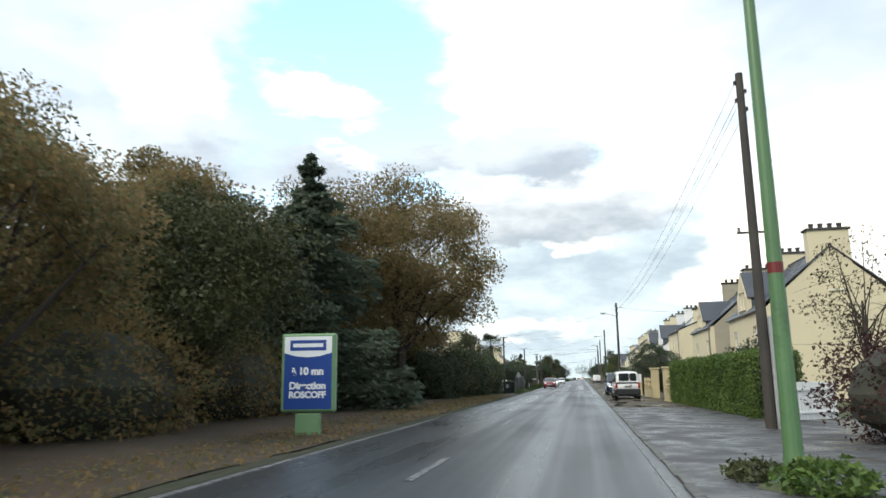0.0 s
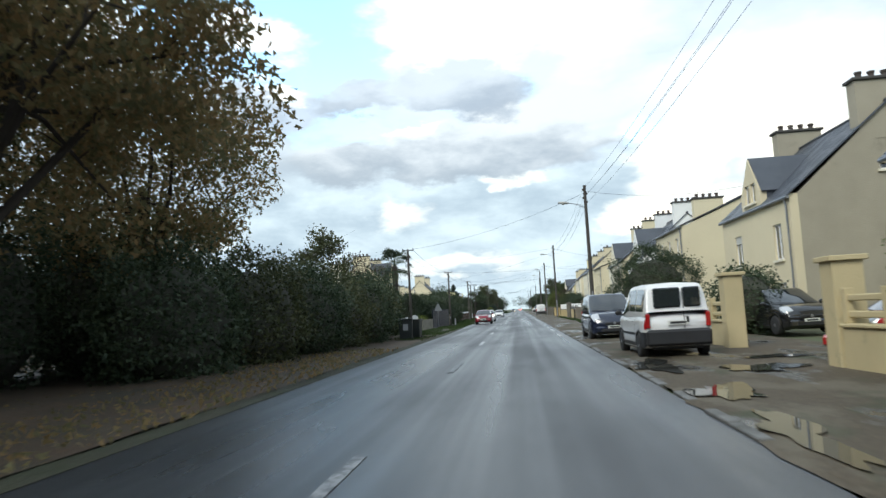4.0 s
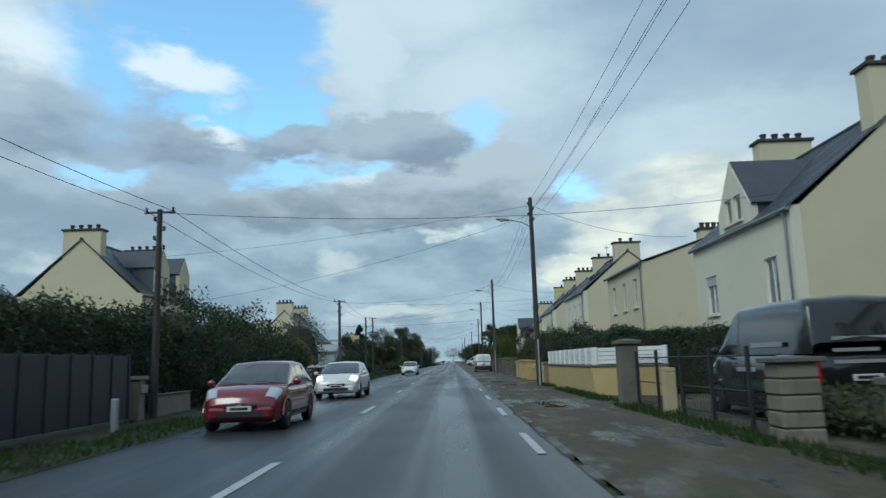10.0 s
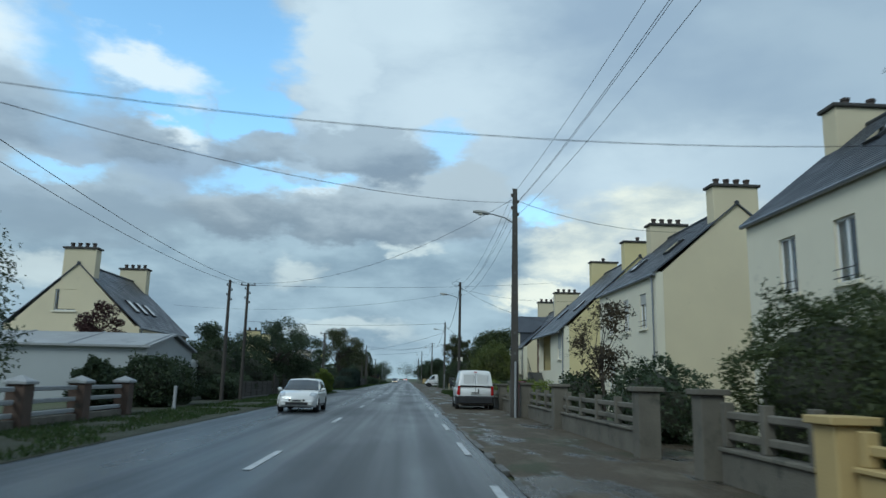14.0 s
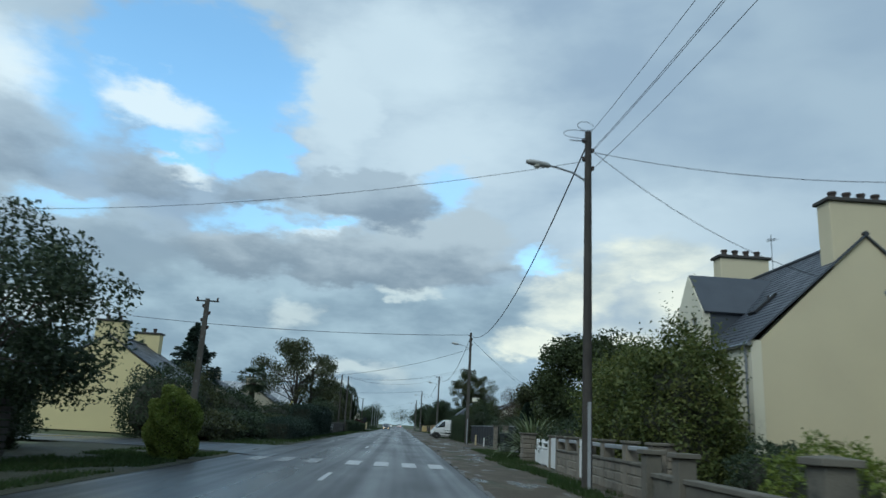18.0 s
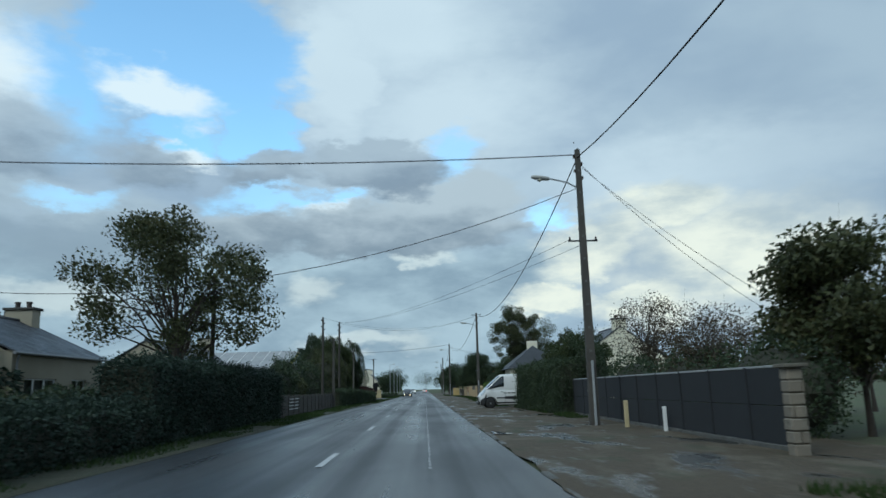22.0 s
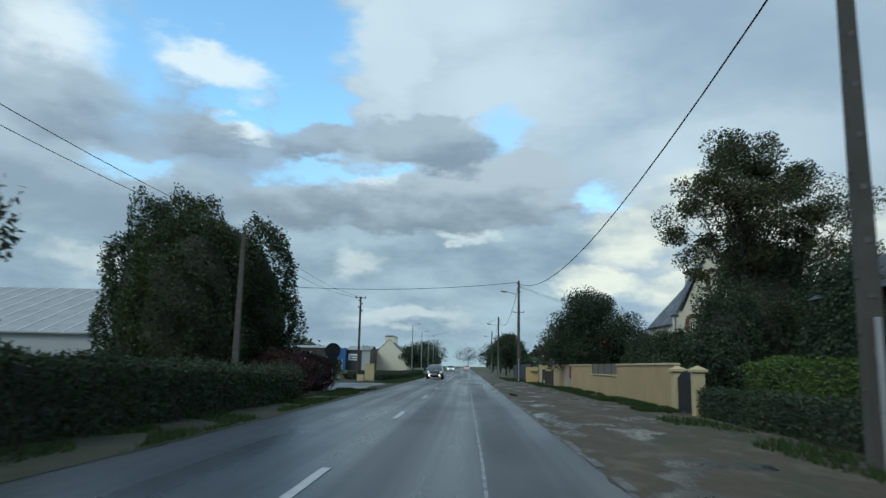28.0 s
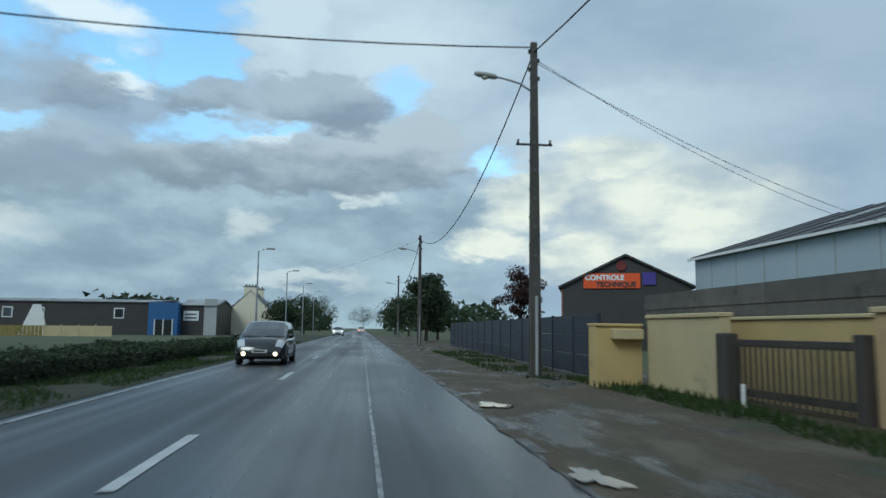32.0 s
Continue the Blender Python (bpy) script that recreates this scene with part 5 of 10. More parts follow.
for k in range(3):
    for j in range(4):
        wire(top(k, 0.3 + 0.28 * j, 0.14 if j % 2 else -0.14), top(k + 1, 0.3 + 0.28 * j, 0.14 if j % 2 else -0.14), 0.75 + 0.05 * j, 0.0065)
for j in range(4):
    wire((7.62 + (0.14 if j % 2 else -0.14), 31.8, 10.1 - 0.28 * j), top(0, 0.3 + 0.28 * j, 0.14 if j % 2 else -0.14), 0.9, 0.0065)
for k in range(3, 8):
    wire(top(k, 0.3), top(k + 1, 0.3), {5: 2.3, 6: 2.3}.get(k, 1.95), 0.022, 18, label="thick twisted black cable between poles")
for a, b, s in ((top(0, 0.5), (-6.3, 93.4, 6.2), 0.5), ((13.1, 123.4, 6.4), (-6.1, 121.0, 5.9), 0.45), ((13.1, 159.5, 6.6), (-6.5, 156.5, 6.2), 0.5), (top(2, 0.6), (-6.5, 156.5, 6.2), 0.6), (top(1, 0.4), (-16.0, 143.5, 8.2), 0.3), (top(1, 0.9), (-15.0, 143.2, 5.2), 0.6), (top(2, 0.4), (-8.16, 187.06, 6.85), 1.3),
                (top(3, 0.9), (-19.9, 213.6, 7.9), 0.9), (top(5, 0.3), (-6.9, 293.9, 7.9), 1.2), (top(5, 0.3), (-6.8, 305.2, 8.5), 1.2),
                (top(7, 0.3), (-9, 440, 7), 0.6), ((-7.51, 188.9, 6.9), (13.2, 198.5, 8.9), 0.25)):
    wire(a, b, s, 0.008, 14, label="thin black service wire crossing the road")
for a, b in ((top(0, 0.4), (17, 88, 8.5)), (top(1, 0.4), (16.0, 141, 8.0)), (top(2, 0.5), (16, 177, 8.5)), (top(3, 0.5), (15.6, 211.6, 7.0)), (top(3, 0.6), (18.0, 205, 8.4)), (top(4, 0.5), (17.5, 258.5, 3.2)), (top(4, 0.6), (18.5, 257.6, 3.0)), (top(6, 0.5), (24.4, 379, 6.4)), (top(6, 0.6), (24.4, 376, 5.6))):
    wire(a, b, 0.5, 0.010, 12, label="thin black service wire running to a house")
LW = [(-6.3, 93.4, 6.2), (-6.1, 121.0, 5.95), (-6.5, 156.5, 6.3), (-7.51, 188.9, 6.9), (-6.0, 217.2, 5.8), (-7.2, 262.0, 6.4), (-6.05, 294.7, 6.0), (-7.6, 328.2, 6.75), (-6.9, 356.8, 6.85)]
for a, b in zip(LW, LW[1:]):
    if 180 < a[1] < 290:
        continue
    for dx in (-0.38, 0.38):
        wire((a[0] + dx, a[1], a[2]), (b[0] + dx, b[1], b[2]), 0.5, 0.009)
wire(top(6, 0.15), (-24.0, 362.0, 8.9), 0.9, 0.024, 14, label="thick twisted black cable crossing the road")
wire(top(4, 0.2), (-22.0, 252.0, 9.4), 0.45, 0.022, 14, label="thick twisted black cable crossing the road")


for dx in (-0.45, 0.48):
    wire((8.12 + dx, 256.2, 6.8), (-6.8, 305.2, 8.5), 0.75, 0.008, 16, label="thin black service wire crossing the road")
wire(top(4, 1.5), (-14.2, 257.0, 5.4), 1.3, 0.014, 14, label="black service cable crossing the road to a house")
bm = bmesh.new()
for cx, cz, rr, tilt in ((-0.28, 9.75, 0.26, 0.2), (-0.36, 9.95, 0.34, 0.5), (-0.12, 10.22, 0.2, 0.9)):
    pipe(bm, [(6.85 + cx + rr * math.cos(a) * 1.2, 208.15 + 0.1 * math.sin(a), cz + rr * math.sin(a) * tilt) for a in np.linspace(0, 5.6, 18)], 0.009, 5)
tagged(part("cable_loop", bm, M_CABLE), "loops of spare black cable at a pole top", "cable")


# ---- plants ----


def trunk_mesh(rng, h, r, limbs, tips):
    """A tapered, slightly bent trunk with limbs that reach towards the tips."""
    bm = bmesh.new()
    bend = rng.uniform(-0.25, 0.25, 2)
    pts = [Vector((bend[0] * (t ** 2), bend[1] * (t ** 2), -0.2 + (h + 0.2) * t)) for t in np.linspace(0, 1, 6)]
    rings = []
    for k, p in enumerate(pts):
        rr = r * (1.25 if k == 0 else 1 - 0.62 * k / 5)
        rings.append([bm.verts.new(p + Vector((rr * math.cos(a * math.tau / 8), rr * math.sin(a * math.tau / 8), 0))) for a in range(8)])
    for lo, hi in zip(rings, rings[1:]):
        for a in range(8):
            bm.faces.new((lo[a], lo[(a + 1) % 8], hi[(a + 1) % 8], hi[a]))
    bm.faces.new(rings[-1])
    for k in range(limbs):
        tip = Vector(tips[k % len(tips)])
        t0 = rng.uniform(0.35, 0.95)
        a = pts[0].lerp(pts[-1], t0)
        mid = a.lerp(tip, 0.5) + Vector(rng.uniform(-0.3, 0.3, 3)) + Vector((0, 0, 0.25))
        r1 = r * 0.36 * (1.1 - 0.5 * t0)
        rod(bm, a, mid, r1, r1 * 0.6, 6), rod(bm, mid, tip, r1 * 0.6, r1 * 0.18, 5)
        for _ in range(2):
            q = mid.lerp(tip, rng.uniform(0.2, 0.8))
            rod(bm, q, q + Vector(rng.normal(0, 0.6, 3)) + Vector((0, 0, 0.3)), r1 * 0.3, r1 * 0.08, 4)
    return bm


def tree(x, y, h, r, leaves=6000, size=0.17, mat=None, trunk=0.3, squash=1.0, seed=1, label="broad autumn tree with brown leaves", limbs=14, clump=0.3, clumps=36, low=0.28, hollow=0.35, bark=None, droop=0.0):
    leaves, size = int(leaves * 2.3), size * 0.68
    rng = np.random.default_rng(seed)
    T = thing("tree", label, "tree", x, y, 0.0, group="trees beside the road")
    base = h * low
    rz = (h - base) / 2
    cz = base + rz
    d = in_ball(rng, clumps, hollow)
    d[:, :2] *= (1 - 0.28 * np.clip(d[:, 2:3], 0, 1))
    cen = d * np.array([r * squash, r, rz]) * (1 - clump * 0.6) + np.array([0, 0, cz])
    part("trunk", trunk_mesh(rng, base + rz * 0.9, trunk, limbs, cen), bark or M_BARK, T)
    per = rng.multinomial(leaves, np.ones(clumps) / clumps)
    pts = []
    for c, n in zip(cen, per):
        rr = r * clump * rng.uniform(0.65, 1.35)
        q = in_ball(rng, n, 0.15) * np.array([rr, rr, rr * 0.75])
        q[:, 2] -= droop * (q[:, 0] ** 2 + q[:, 1] ** 2)
        pts.append(c + q)
    pts = np.concatenate(pts)
    link_mesh("crown", quads_mesh("crown", leaf_quads(rng, pts, size)), mat or M_LFOREST, T)
    return T


def conifer(x, y, h, r, leaves=5000, size=0.2, mat=None, seed=1, label="dark pointed conifer in a garden", low=0.08, ragged=0.25, columnar=False):
    leaves, size = int(leaves * 1.9), size * 0.68
    rng = np.random.default_rng(seed)
    T = thing("conifer", label, "tree", x, y, 0.0, group="trees beside the road")
    bm = bmesh.new()
    rod(bm, (0, 0, -0.2), (0, 0, h * 0.96), max(0.08, h * 0.014), 0.02, 8)
    part("trunk", bm, M_BARK, T)
    if columnar:
        t = rng.uniform(0, 1, leaves) ** 0.85
        prof = np.clip(1 - t, 0, 1) ** 0.55 * np.minimum(1, (t + 0.04) / 0.12)
        a = rng.uniform(0, math.tau, leaves)
        lobes = 1 + ragged * np.sin(5 * a + np.floor(t * 16) * 2.5) + rng.normal(0, ragged * 0.35, leaves)
        rad = r * prof * lobes * rng.uniform(0.45, 1, leaves) ** 0.5
        pts = np.stack([rad * np.cos(a), rad * np.sin(a), h * (low + (1 - low) * t) - rad * 0.05], 1)
        aim = np.stack([np.cos(a), np.sin(a), np.full(leaves, 0.9)], 1)
    else:
        # boughs in loose whorls, each with hanging sprays
        n = 150
        bt = np.sort(rng.uniform(0, 1, n))
        ba = rng.uniform(0, math.tau, n)
        bl = r * (np.clip(1 - bt, 0, 1) ** 0.85 + 0.035) * rng.uniform(1 - ragged, 1 + ragged * 0.5, n)
        k = rng.choice(n, leaves, p=(bl + 0.1) / (bl + 0.1).sum())
        q = rng.uniform(0.02, 1, leaves) ** 0.8
        rad = bl[k] * q
        w = (0.10 + 0.16 * bl[k]) * (1.1 - 0.8 * q)
        z = h * (low + (1 - low) * bt[k]) - 0.12 * rad + 0.10 * rad * q - np.abs(rng.normal(0, 1, leaves)) * (0.10 + 0.10 * bl[k])
        side = rng.normal(0, 1, leaves) * w
        pts = np.stack([rad * np.cos(ba[k]) - side * np.sin(ba[k]), rad * np.sin(ba[k]) + side * np.cos(ba[k]), z], 1)
        aim = np.stack([np.cos(ba[k]), np.sin(ba[k]), np.full(leaves, -0.15)], 1)
    link_mesh("crown", quads_mesh("crown", leaf_quads(rng, pts, size, aim, 0.6, 2.0)), mat or M_LCONIFER, T)
    return T


M_LSPRUCE = leafy("spruce_needles", [(0.060, 0.080, 0.056), (0.088, 0.115, 0.078), (0.12, 0.15, 0.098)], 0.7, 0.4)
M_LGREEN = leafy("dull_green_leaves", [(0.030, 0.042, 0.016), (0.052, 0.070, 0.026), (0.080, 0.096, 0.036)])
M_LLAUREL = leafy("laurel_leaves", [(0.034, 0.050, 0.014), (0.080, 0.105, 0.028), (0.13, 0.150, 0.042), (0.19, 0.195, 0.06)])
M_LYUCCA = leafy("pale_blades", [(0.075, 0.10, 0.040), (0.13, 0.165, 0.075), (0.20, 0.22, 0.12)], 0.45, 0.2)
# filling for bushes and hedges: its dark colour stands for the shade inside
M_CORE = surf("inner_shade_fill", (0.048, 0.050, 0.034), rough=0.95, size=0.5, bump=0.3)


def lump(bm, c, rx, ry, rz, rng, seg=10, rings=6):
    """A closed uneven lump."""
    vs = []
    for k in range(1, rings):
        a = math.pi * k / rings
        vs.append([bm.verts.new((c[0] + rx * math.sin(a) * math.cos(q * math.tau / seg) * rng.uniform(0.85, 1.1), c[1] + ry * math.sin(a) * math.sin(q * math.tau / seg) * rng.uniform(0.85, 1.1), c[2] + rz * math.cos(a))) for q in range(seg)])
    t, b = bm.verts.new((c[0], c[1], c[2] + rz)), bm.verts.new((c[0], c[1], c[2] - rz))
    for lo, hi in zip(vs, vs[1:]):
        for q in range(seg):
            bm.faces.new((lo[q], lo[(q + 1) % seg], hi[(q + 1) % seg], hi[q]))
    for q in range(seg):
        bm.faces.new((t, vs[0][q], vs[0][(q + 1) % seg])), bm.faces.new((b, vs[-1][(q + 1) % seg], vs[-1][q]))


def bush(x, y, rx, ry, h, leaves=2500, size=0.11, mat=None, seed=1, label="dense dark green garden bush", loose=0.16, z=0.0, core=True, name="bush", sprigs=0):
    leaves, size, loose = int(leaves * 2.5), size * 0.62, loose * 0.6
    rng = np.random.default_rng(seed)
    T = thing(name, label, "bush", x, y, z, group="bushes and shrubs")
    rz = h * 0.56
    cz = h - rz
    # solid dark lump added behind the leaves, coloured as their inner shade
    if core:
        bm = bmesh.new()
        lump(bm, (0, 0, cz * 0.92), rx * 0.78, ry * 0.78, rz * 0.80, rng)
        part("core", bm, M_CORE, T, "solid dark filling in place of the shade within")
    d = rng.normal(size=(leaves, 3))
    d /= np.linalg.norm(d, axis=1)[:, None]
    wob = 1 + 0.16 * np.sin(3.1 * d[:, 0] * 2 + seed) * np.cos(4.3 * d[:, 1] * 2) + 0.10 * np.sin(9 * d[:, 2] + 5 * d[:, 0] + seed * 2)
    rad = wob * (1 + rng.normal(0, loose * 0.5, leaves) - 0.5 * loose)
    pts = d * rad[:, None] * np.array([rx, ry, rz]) + np.array([0, 0, cz])
    pts[:, 2] = np.abs(pts[:, 2])
    if sprigs:
        k = rng.integers(0, leaves, sprigs)
        run = []
        for i in k:
            if d[i, 2] > 0.1:
                n = 7
                run.append(pts[i] + (d[i] * 0.5 + np.array([0, 0, 0.7])) * np.linspace(0, 0.55 * h * 0.4, n)[:, None])
        if run:
            pts = np.concatenate([pts] + run)
            d = np.concatenate([d, np.tile([0, 0, 1.0], (len(pts) - leaves, 1))])
    link_mesh("foliage", quads_mesh("foliage", leaf_quads(rng, pts, size, d, 0.25)), mat or M_LDARK, T)
    return T


def hedge(a, b, width, h, mat=None, density=150, size=0.075, seed=1, label="clipped green garden hedge", h2=None, rough=0.06, core=True, z=0.0):
    """A hedge from a to b, its front face on that line, going back to the far side of the road."""
    rng = np.random.default_rng(seed)
    density, size = density * 2.3, size * 0.66
    a, b = np.array(a, float), np.array(b, float)
    run = b - a
    ln = np.linalg.norm(run)
    u = run / ln
    v = np.array([abs(u[1]) * (1 if a[0] > 0 else -1), -abs(u[0]) * (1 if a[0] > 0 else -1)]) if abs(u[1]) > 0.5 else np.array([0.0, 1.0])
    h2 = h if h2 is None else h2
    T = thing("hedge", label, "hedge", a[0], a[1], z, group="hedges along the road")
    # solid dark block added inside the hedge, coloured as its inner shade
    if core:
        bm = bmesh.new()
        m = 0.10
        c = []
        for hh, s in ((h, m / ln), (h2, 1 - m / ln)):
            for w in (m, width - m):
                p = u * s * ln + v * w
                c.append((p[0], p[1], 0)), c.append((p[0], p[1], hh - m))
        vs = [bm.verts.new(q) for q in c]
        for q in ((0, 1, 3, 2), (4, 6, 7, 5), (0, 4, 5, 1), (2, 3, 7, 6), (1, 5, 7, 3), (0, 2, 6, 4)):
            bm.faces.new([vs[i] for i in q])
        part("core", bm, M_CORE, T, "solid dark filling in place of the shade within")
    area = np.array([ln * h, ln * width, width * h, width * h2, ln * h * 0.5])
    n = rng.poisson(area * density)
    out, aim = [], []
    for k, cnt in enumerate(n):
        s, w, q = rng.uniform(0, ln, cnt), rng.uniform(0, width, cnt), rng.uniform(0, 1, cnt)
        if k in (0, 4):
            w = np.full(cnt, 0.0 if k == 0 else width)
            nv = np.tile([*(-v if k == 0 else v), 0.0], (cnt, 1))
        elif k == 1:
            q = np.ones(cnt)
            nv = np.tile([0, 0, 1.0], (cnt, 1))
        else:
            s = np.full(cnt, 0.0 if k == 2 else ln)
            nv = np.tile([*(-u if k == 2 else u), 0.0], (cnt, 1))
        hh = (h + (h2 - h) * s / ln) * (1 + 0.03 * np.sin(s * 1.3 + seed) + 0.02 * np.sin(s * 3.7))
        p = np.stack([u[0] * s + v[0] * w, u[1] * s + v[1] * w, q * hh], 1)
        off = rng.normal(0, rough, cnt) + rough * 0.9 * np.sin(2.3 * s + seed) * np.sin(3.1 * q * h + 1.7 * w)
        p += nv * off[:, None]
        out.append(p), aim.append(nv)
    pts, aim = np.concatenate(out), np.concatenate(aim)
    pts[:, 2] = np.maximum(pts[:, 2], 0.02)
    link_mesh("foliage", quads_mesh("foliage", leaf_quads(rng, pts, size, aim, 0.3)), mat or M_LHEDGE, T)
    return T


def palm(x, y, h, r, seed, label="fan palm with a shaggy trunk"):
    rng = np.random.default_rng(seed)
    T = thing("palm_tree", label, "palm", x, y, 0.0)
    bm = bmesh.new()
    for k in range(16):
        z = k * (h - 0.5) / 16
        rod(bm, (0.02 * math.sin(k), 0.02 * math.cos(k), z), (0, 0, z + (h - 0.5) / 16 + 0.03), 0.24 + 0.05 * (k % 2), 0.20, 9)
    part("trunk", bm, M_BARK, T)
    qs = []
    for f in range(46):
        a, e = rng.uniform(0, math.tau), rng.uniform(-0.9, 1.25)
        d = np.array([math.cos(a) * math.cos(e), math.sin(a) * math.cos(e), math.sin(e)])
        stem = np.array([0, 0, h - 0.4]) + d * r * rng.uniform(0.4, 0.6)
        side = np.cross(d, [0, 0, 1.0])
        side /= np.linalg.norm(side) + 1e-9
        upv = np.cross(side, d)
        for s in np.linspace(-1.25, 1.25, 11):
            w = d * math.cos(s) + side * math.sin(s)
            tip = stem + w * r * 0.5 - np.array([0, 0, 0.16 * r * rng.uniform(0.6, 1.3)])
            n = np.cross(w, upv)
            n /= np.linalg.norm(n) + 1e-9
            mid = stem + w * r * 0.28
            qs.append([stem, mid + n * 0.045, tip, mid - n * 0.045])
        b0 = np.array([0, 0, h - 0.45])
        qs.append([b0 + side * 0.02, stem + side * 0.015, stem - side * 0.015, b0 - side * 0.02])
    link_mesh("fronds", quads_mesh("fronds", np.array(qs)), M_LDARK, T, "dark fan fronds")
    return T


# woodland beside the road
for n, (x, y, h, r, lv, sz, mat, lab) in enumerate((
        (-11.5, 14, 9.0, 4.2, 9000, 0.13, M_LFOREST, "tall oak with thinning olive and brown leaves"),
        (-9.6, 23, 7.8, 3.6, 12000, 0.12, M_LFOREST, "oak with olive and brown autumn leaves"),
        (-14, 28, 10.6, 4.6, 10000, 0.15, M_LFOREST, "tall oak with thinning olive and brown leaves"),
        (-9.6, 31, 8.0, 4.2, 16000, 0.12, M_LOLIVE, "roadside oak with dull olive leaves"),
        (-15, 37, 12.0, 5.2, 14000, 0.15, M_LRUST, "beech with rusty autumn leaves"),
        (-12.6, 34.6, 10.2, 4.4, 17000, 0.12, M_LFOREST, "oak with olive and brown autumn leaves"),
        (-12.6, 49, 13.6, 5.2, 16000, 0.15, M_LFOREST, "tall oak with brown leaves"),
        (-8.5, 53.8, 15.5, 6.9, 26000, 0.16, M_LRUST, "large round oak with rusty brown leaves"),
        (-15, 60, 12.0, 5.0, 7000, 0.18, M_LOLIVE, "oak with dull olive leaves"), (-9.8, 62.5, 10.4, 5.0, 12000, 0.15, M_LFOREST, "roadside oak with olive and brown leaves"),
        (-19, 20, 12.5, 6.0, 7000, 0.22, M_LFOREST, "tall woodland oak with brown leaves"), (-21, 34, 14, 6.0, 7000, 0.22, M_LOLIVE, "tall woodland oak with olive leaves"), (-21, 48, 13.5, 6.0, 7000, 0.22, M_LFOREST, "tall woodland oak with brown leaves"), (-20, 6, 12, 6, 5000, 0.24, M_LOLIVE, "tall woodland oak with olive leaves"))):
    tree(x, y, h, r, lv, sz, mat, 0.24 + h * 0.008, 1.0 if n != 7 else 1.08, 100 + n, lab, low=0.2 if n != 7 else 0.17, clumps=46 if n != 7 else 130, clump=0.3 if n != 7 else 0.2, limbs=14 if n != 7 else 34, hollow=0.35 if n != 7 else 0.2)
conifer(-10.2, 42.4, 12.6, 5.2, 18000, 0.26, M_LSPRUCE, seed=140, label="tall dark green spruce among oaks", low=0.05, ragged=0.55)
conifer(-13.5, 40.0, 10.2, 3.6, 7000, 0.26, M_LSPRUCE, seed=141, label="dark green spruce among oaks", low=0.05, ragged=0.3)
for n, (x, y, rx, ry, h) in enumerate(((-9, 8, 2.2, 4, 3.2), (-9.5, 18, 2.2, 4, 3.0), (-10, 27, 2.4, 4, 3.4), (-10.5, 36, 2.2, 4.2, 3.2), (-12, 45, 2.4, 4.4, 3.4), (-14, 14, 3, 7, 4.5), (-15, 30, 3, 8, 5), (-15, 46, 3, 8, 5), (-16, 60, 4, 6, 5))):
    bush(x, y, rx, ry, h, 3200, 0.16, M_LFOREST, 160 + n, "shady holly and bramble undergrowth beneath the trees", 0.3)
for n, (x, y, rx, ry, h, mt) in enumerate(((-12.6, 47, 1.8, 3.0, 4.6, M_LDARK), (-12.8, 52.5, 2.0, 3.2, 5.0, M_LDARK), (-11.6, 57, 2.2, 3.0, 5.2, M_LDARK), (-11.0, 62.5, 2.4, 3.2, 4.6, M_LDARK), (-7.6, 60, 1.8, 3.0, 3.6, M_LDARK), (-7.2, 64.5, 1.8, 3.0, 3.7, M_LOLIVE), (-7.0, 69, 1.9, 3.0, 3.8, M_LDARK), (-6.9, 73.5, 1.8, 3.0, 3.4, M_LOLIVE), (-6.6, 78, 1.7, 3.0, 3.5, M_LDARK), (-7.4, 82.5, 1.9, 3.0, 3.6, M_LOLIVE), (-8.0, 87, 2.0, 3.0, 4.2, M_LDARK), (-8.2, 91.6, 1.6, 2.0, 3.4, M_LDARK), (-9.5, 95.5, 2.0, 2.4, 2.6, M_LOLIVE))):
    bush(x, y, rx, ry, h, 5200, 0.13, mt, 180 + n, "overgrown roadside shrub with olive leaves", 0.34, sprigs=40)
tree(-8.2, 76.5, 6.2, 2.0, 1800, 0.14, M_LOLIVE, 0.09, 1, 195, "slim young ash with sparse leaves", low=0.35)
tree(-9.5, 90.0, 6.0, 2.4, 1500, 0.11, M_LBARE, 0.12, 1, 196, "nearly bare twiggy shrub tree", limbs=30, low=0.3)
palm(-9.0, 102.9, 6.2, 1.95, 3)
bush(-8.5, 94.4, 1.1, 1.8, 2.5, 2600, 0.11, M_LDARK, 198, "dark garden shrub behind a stone wall", 0.2)
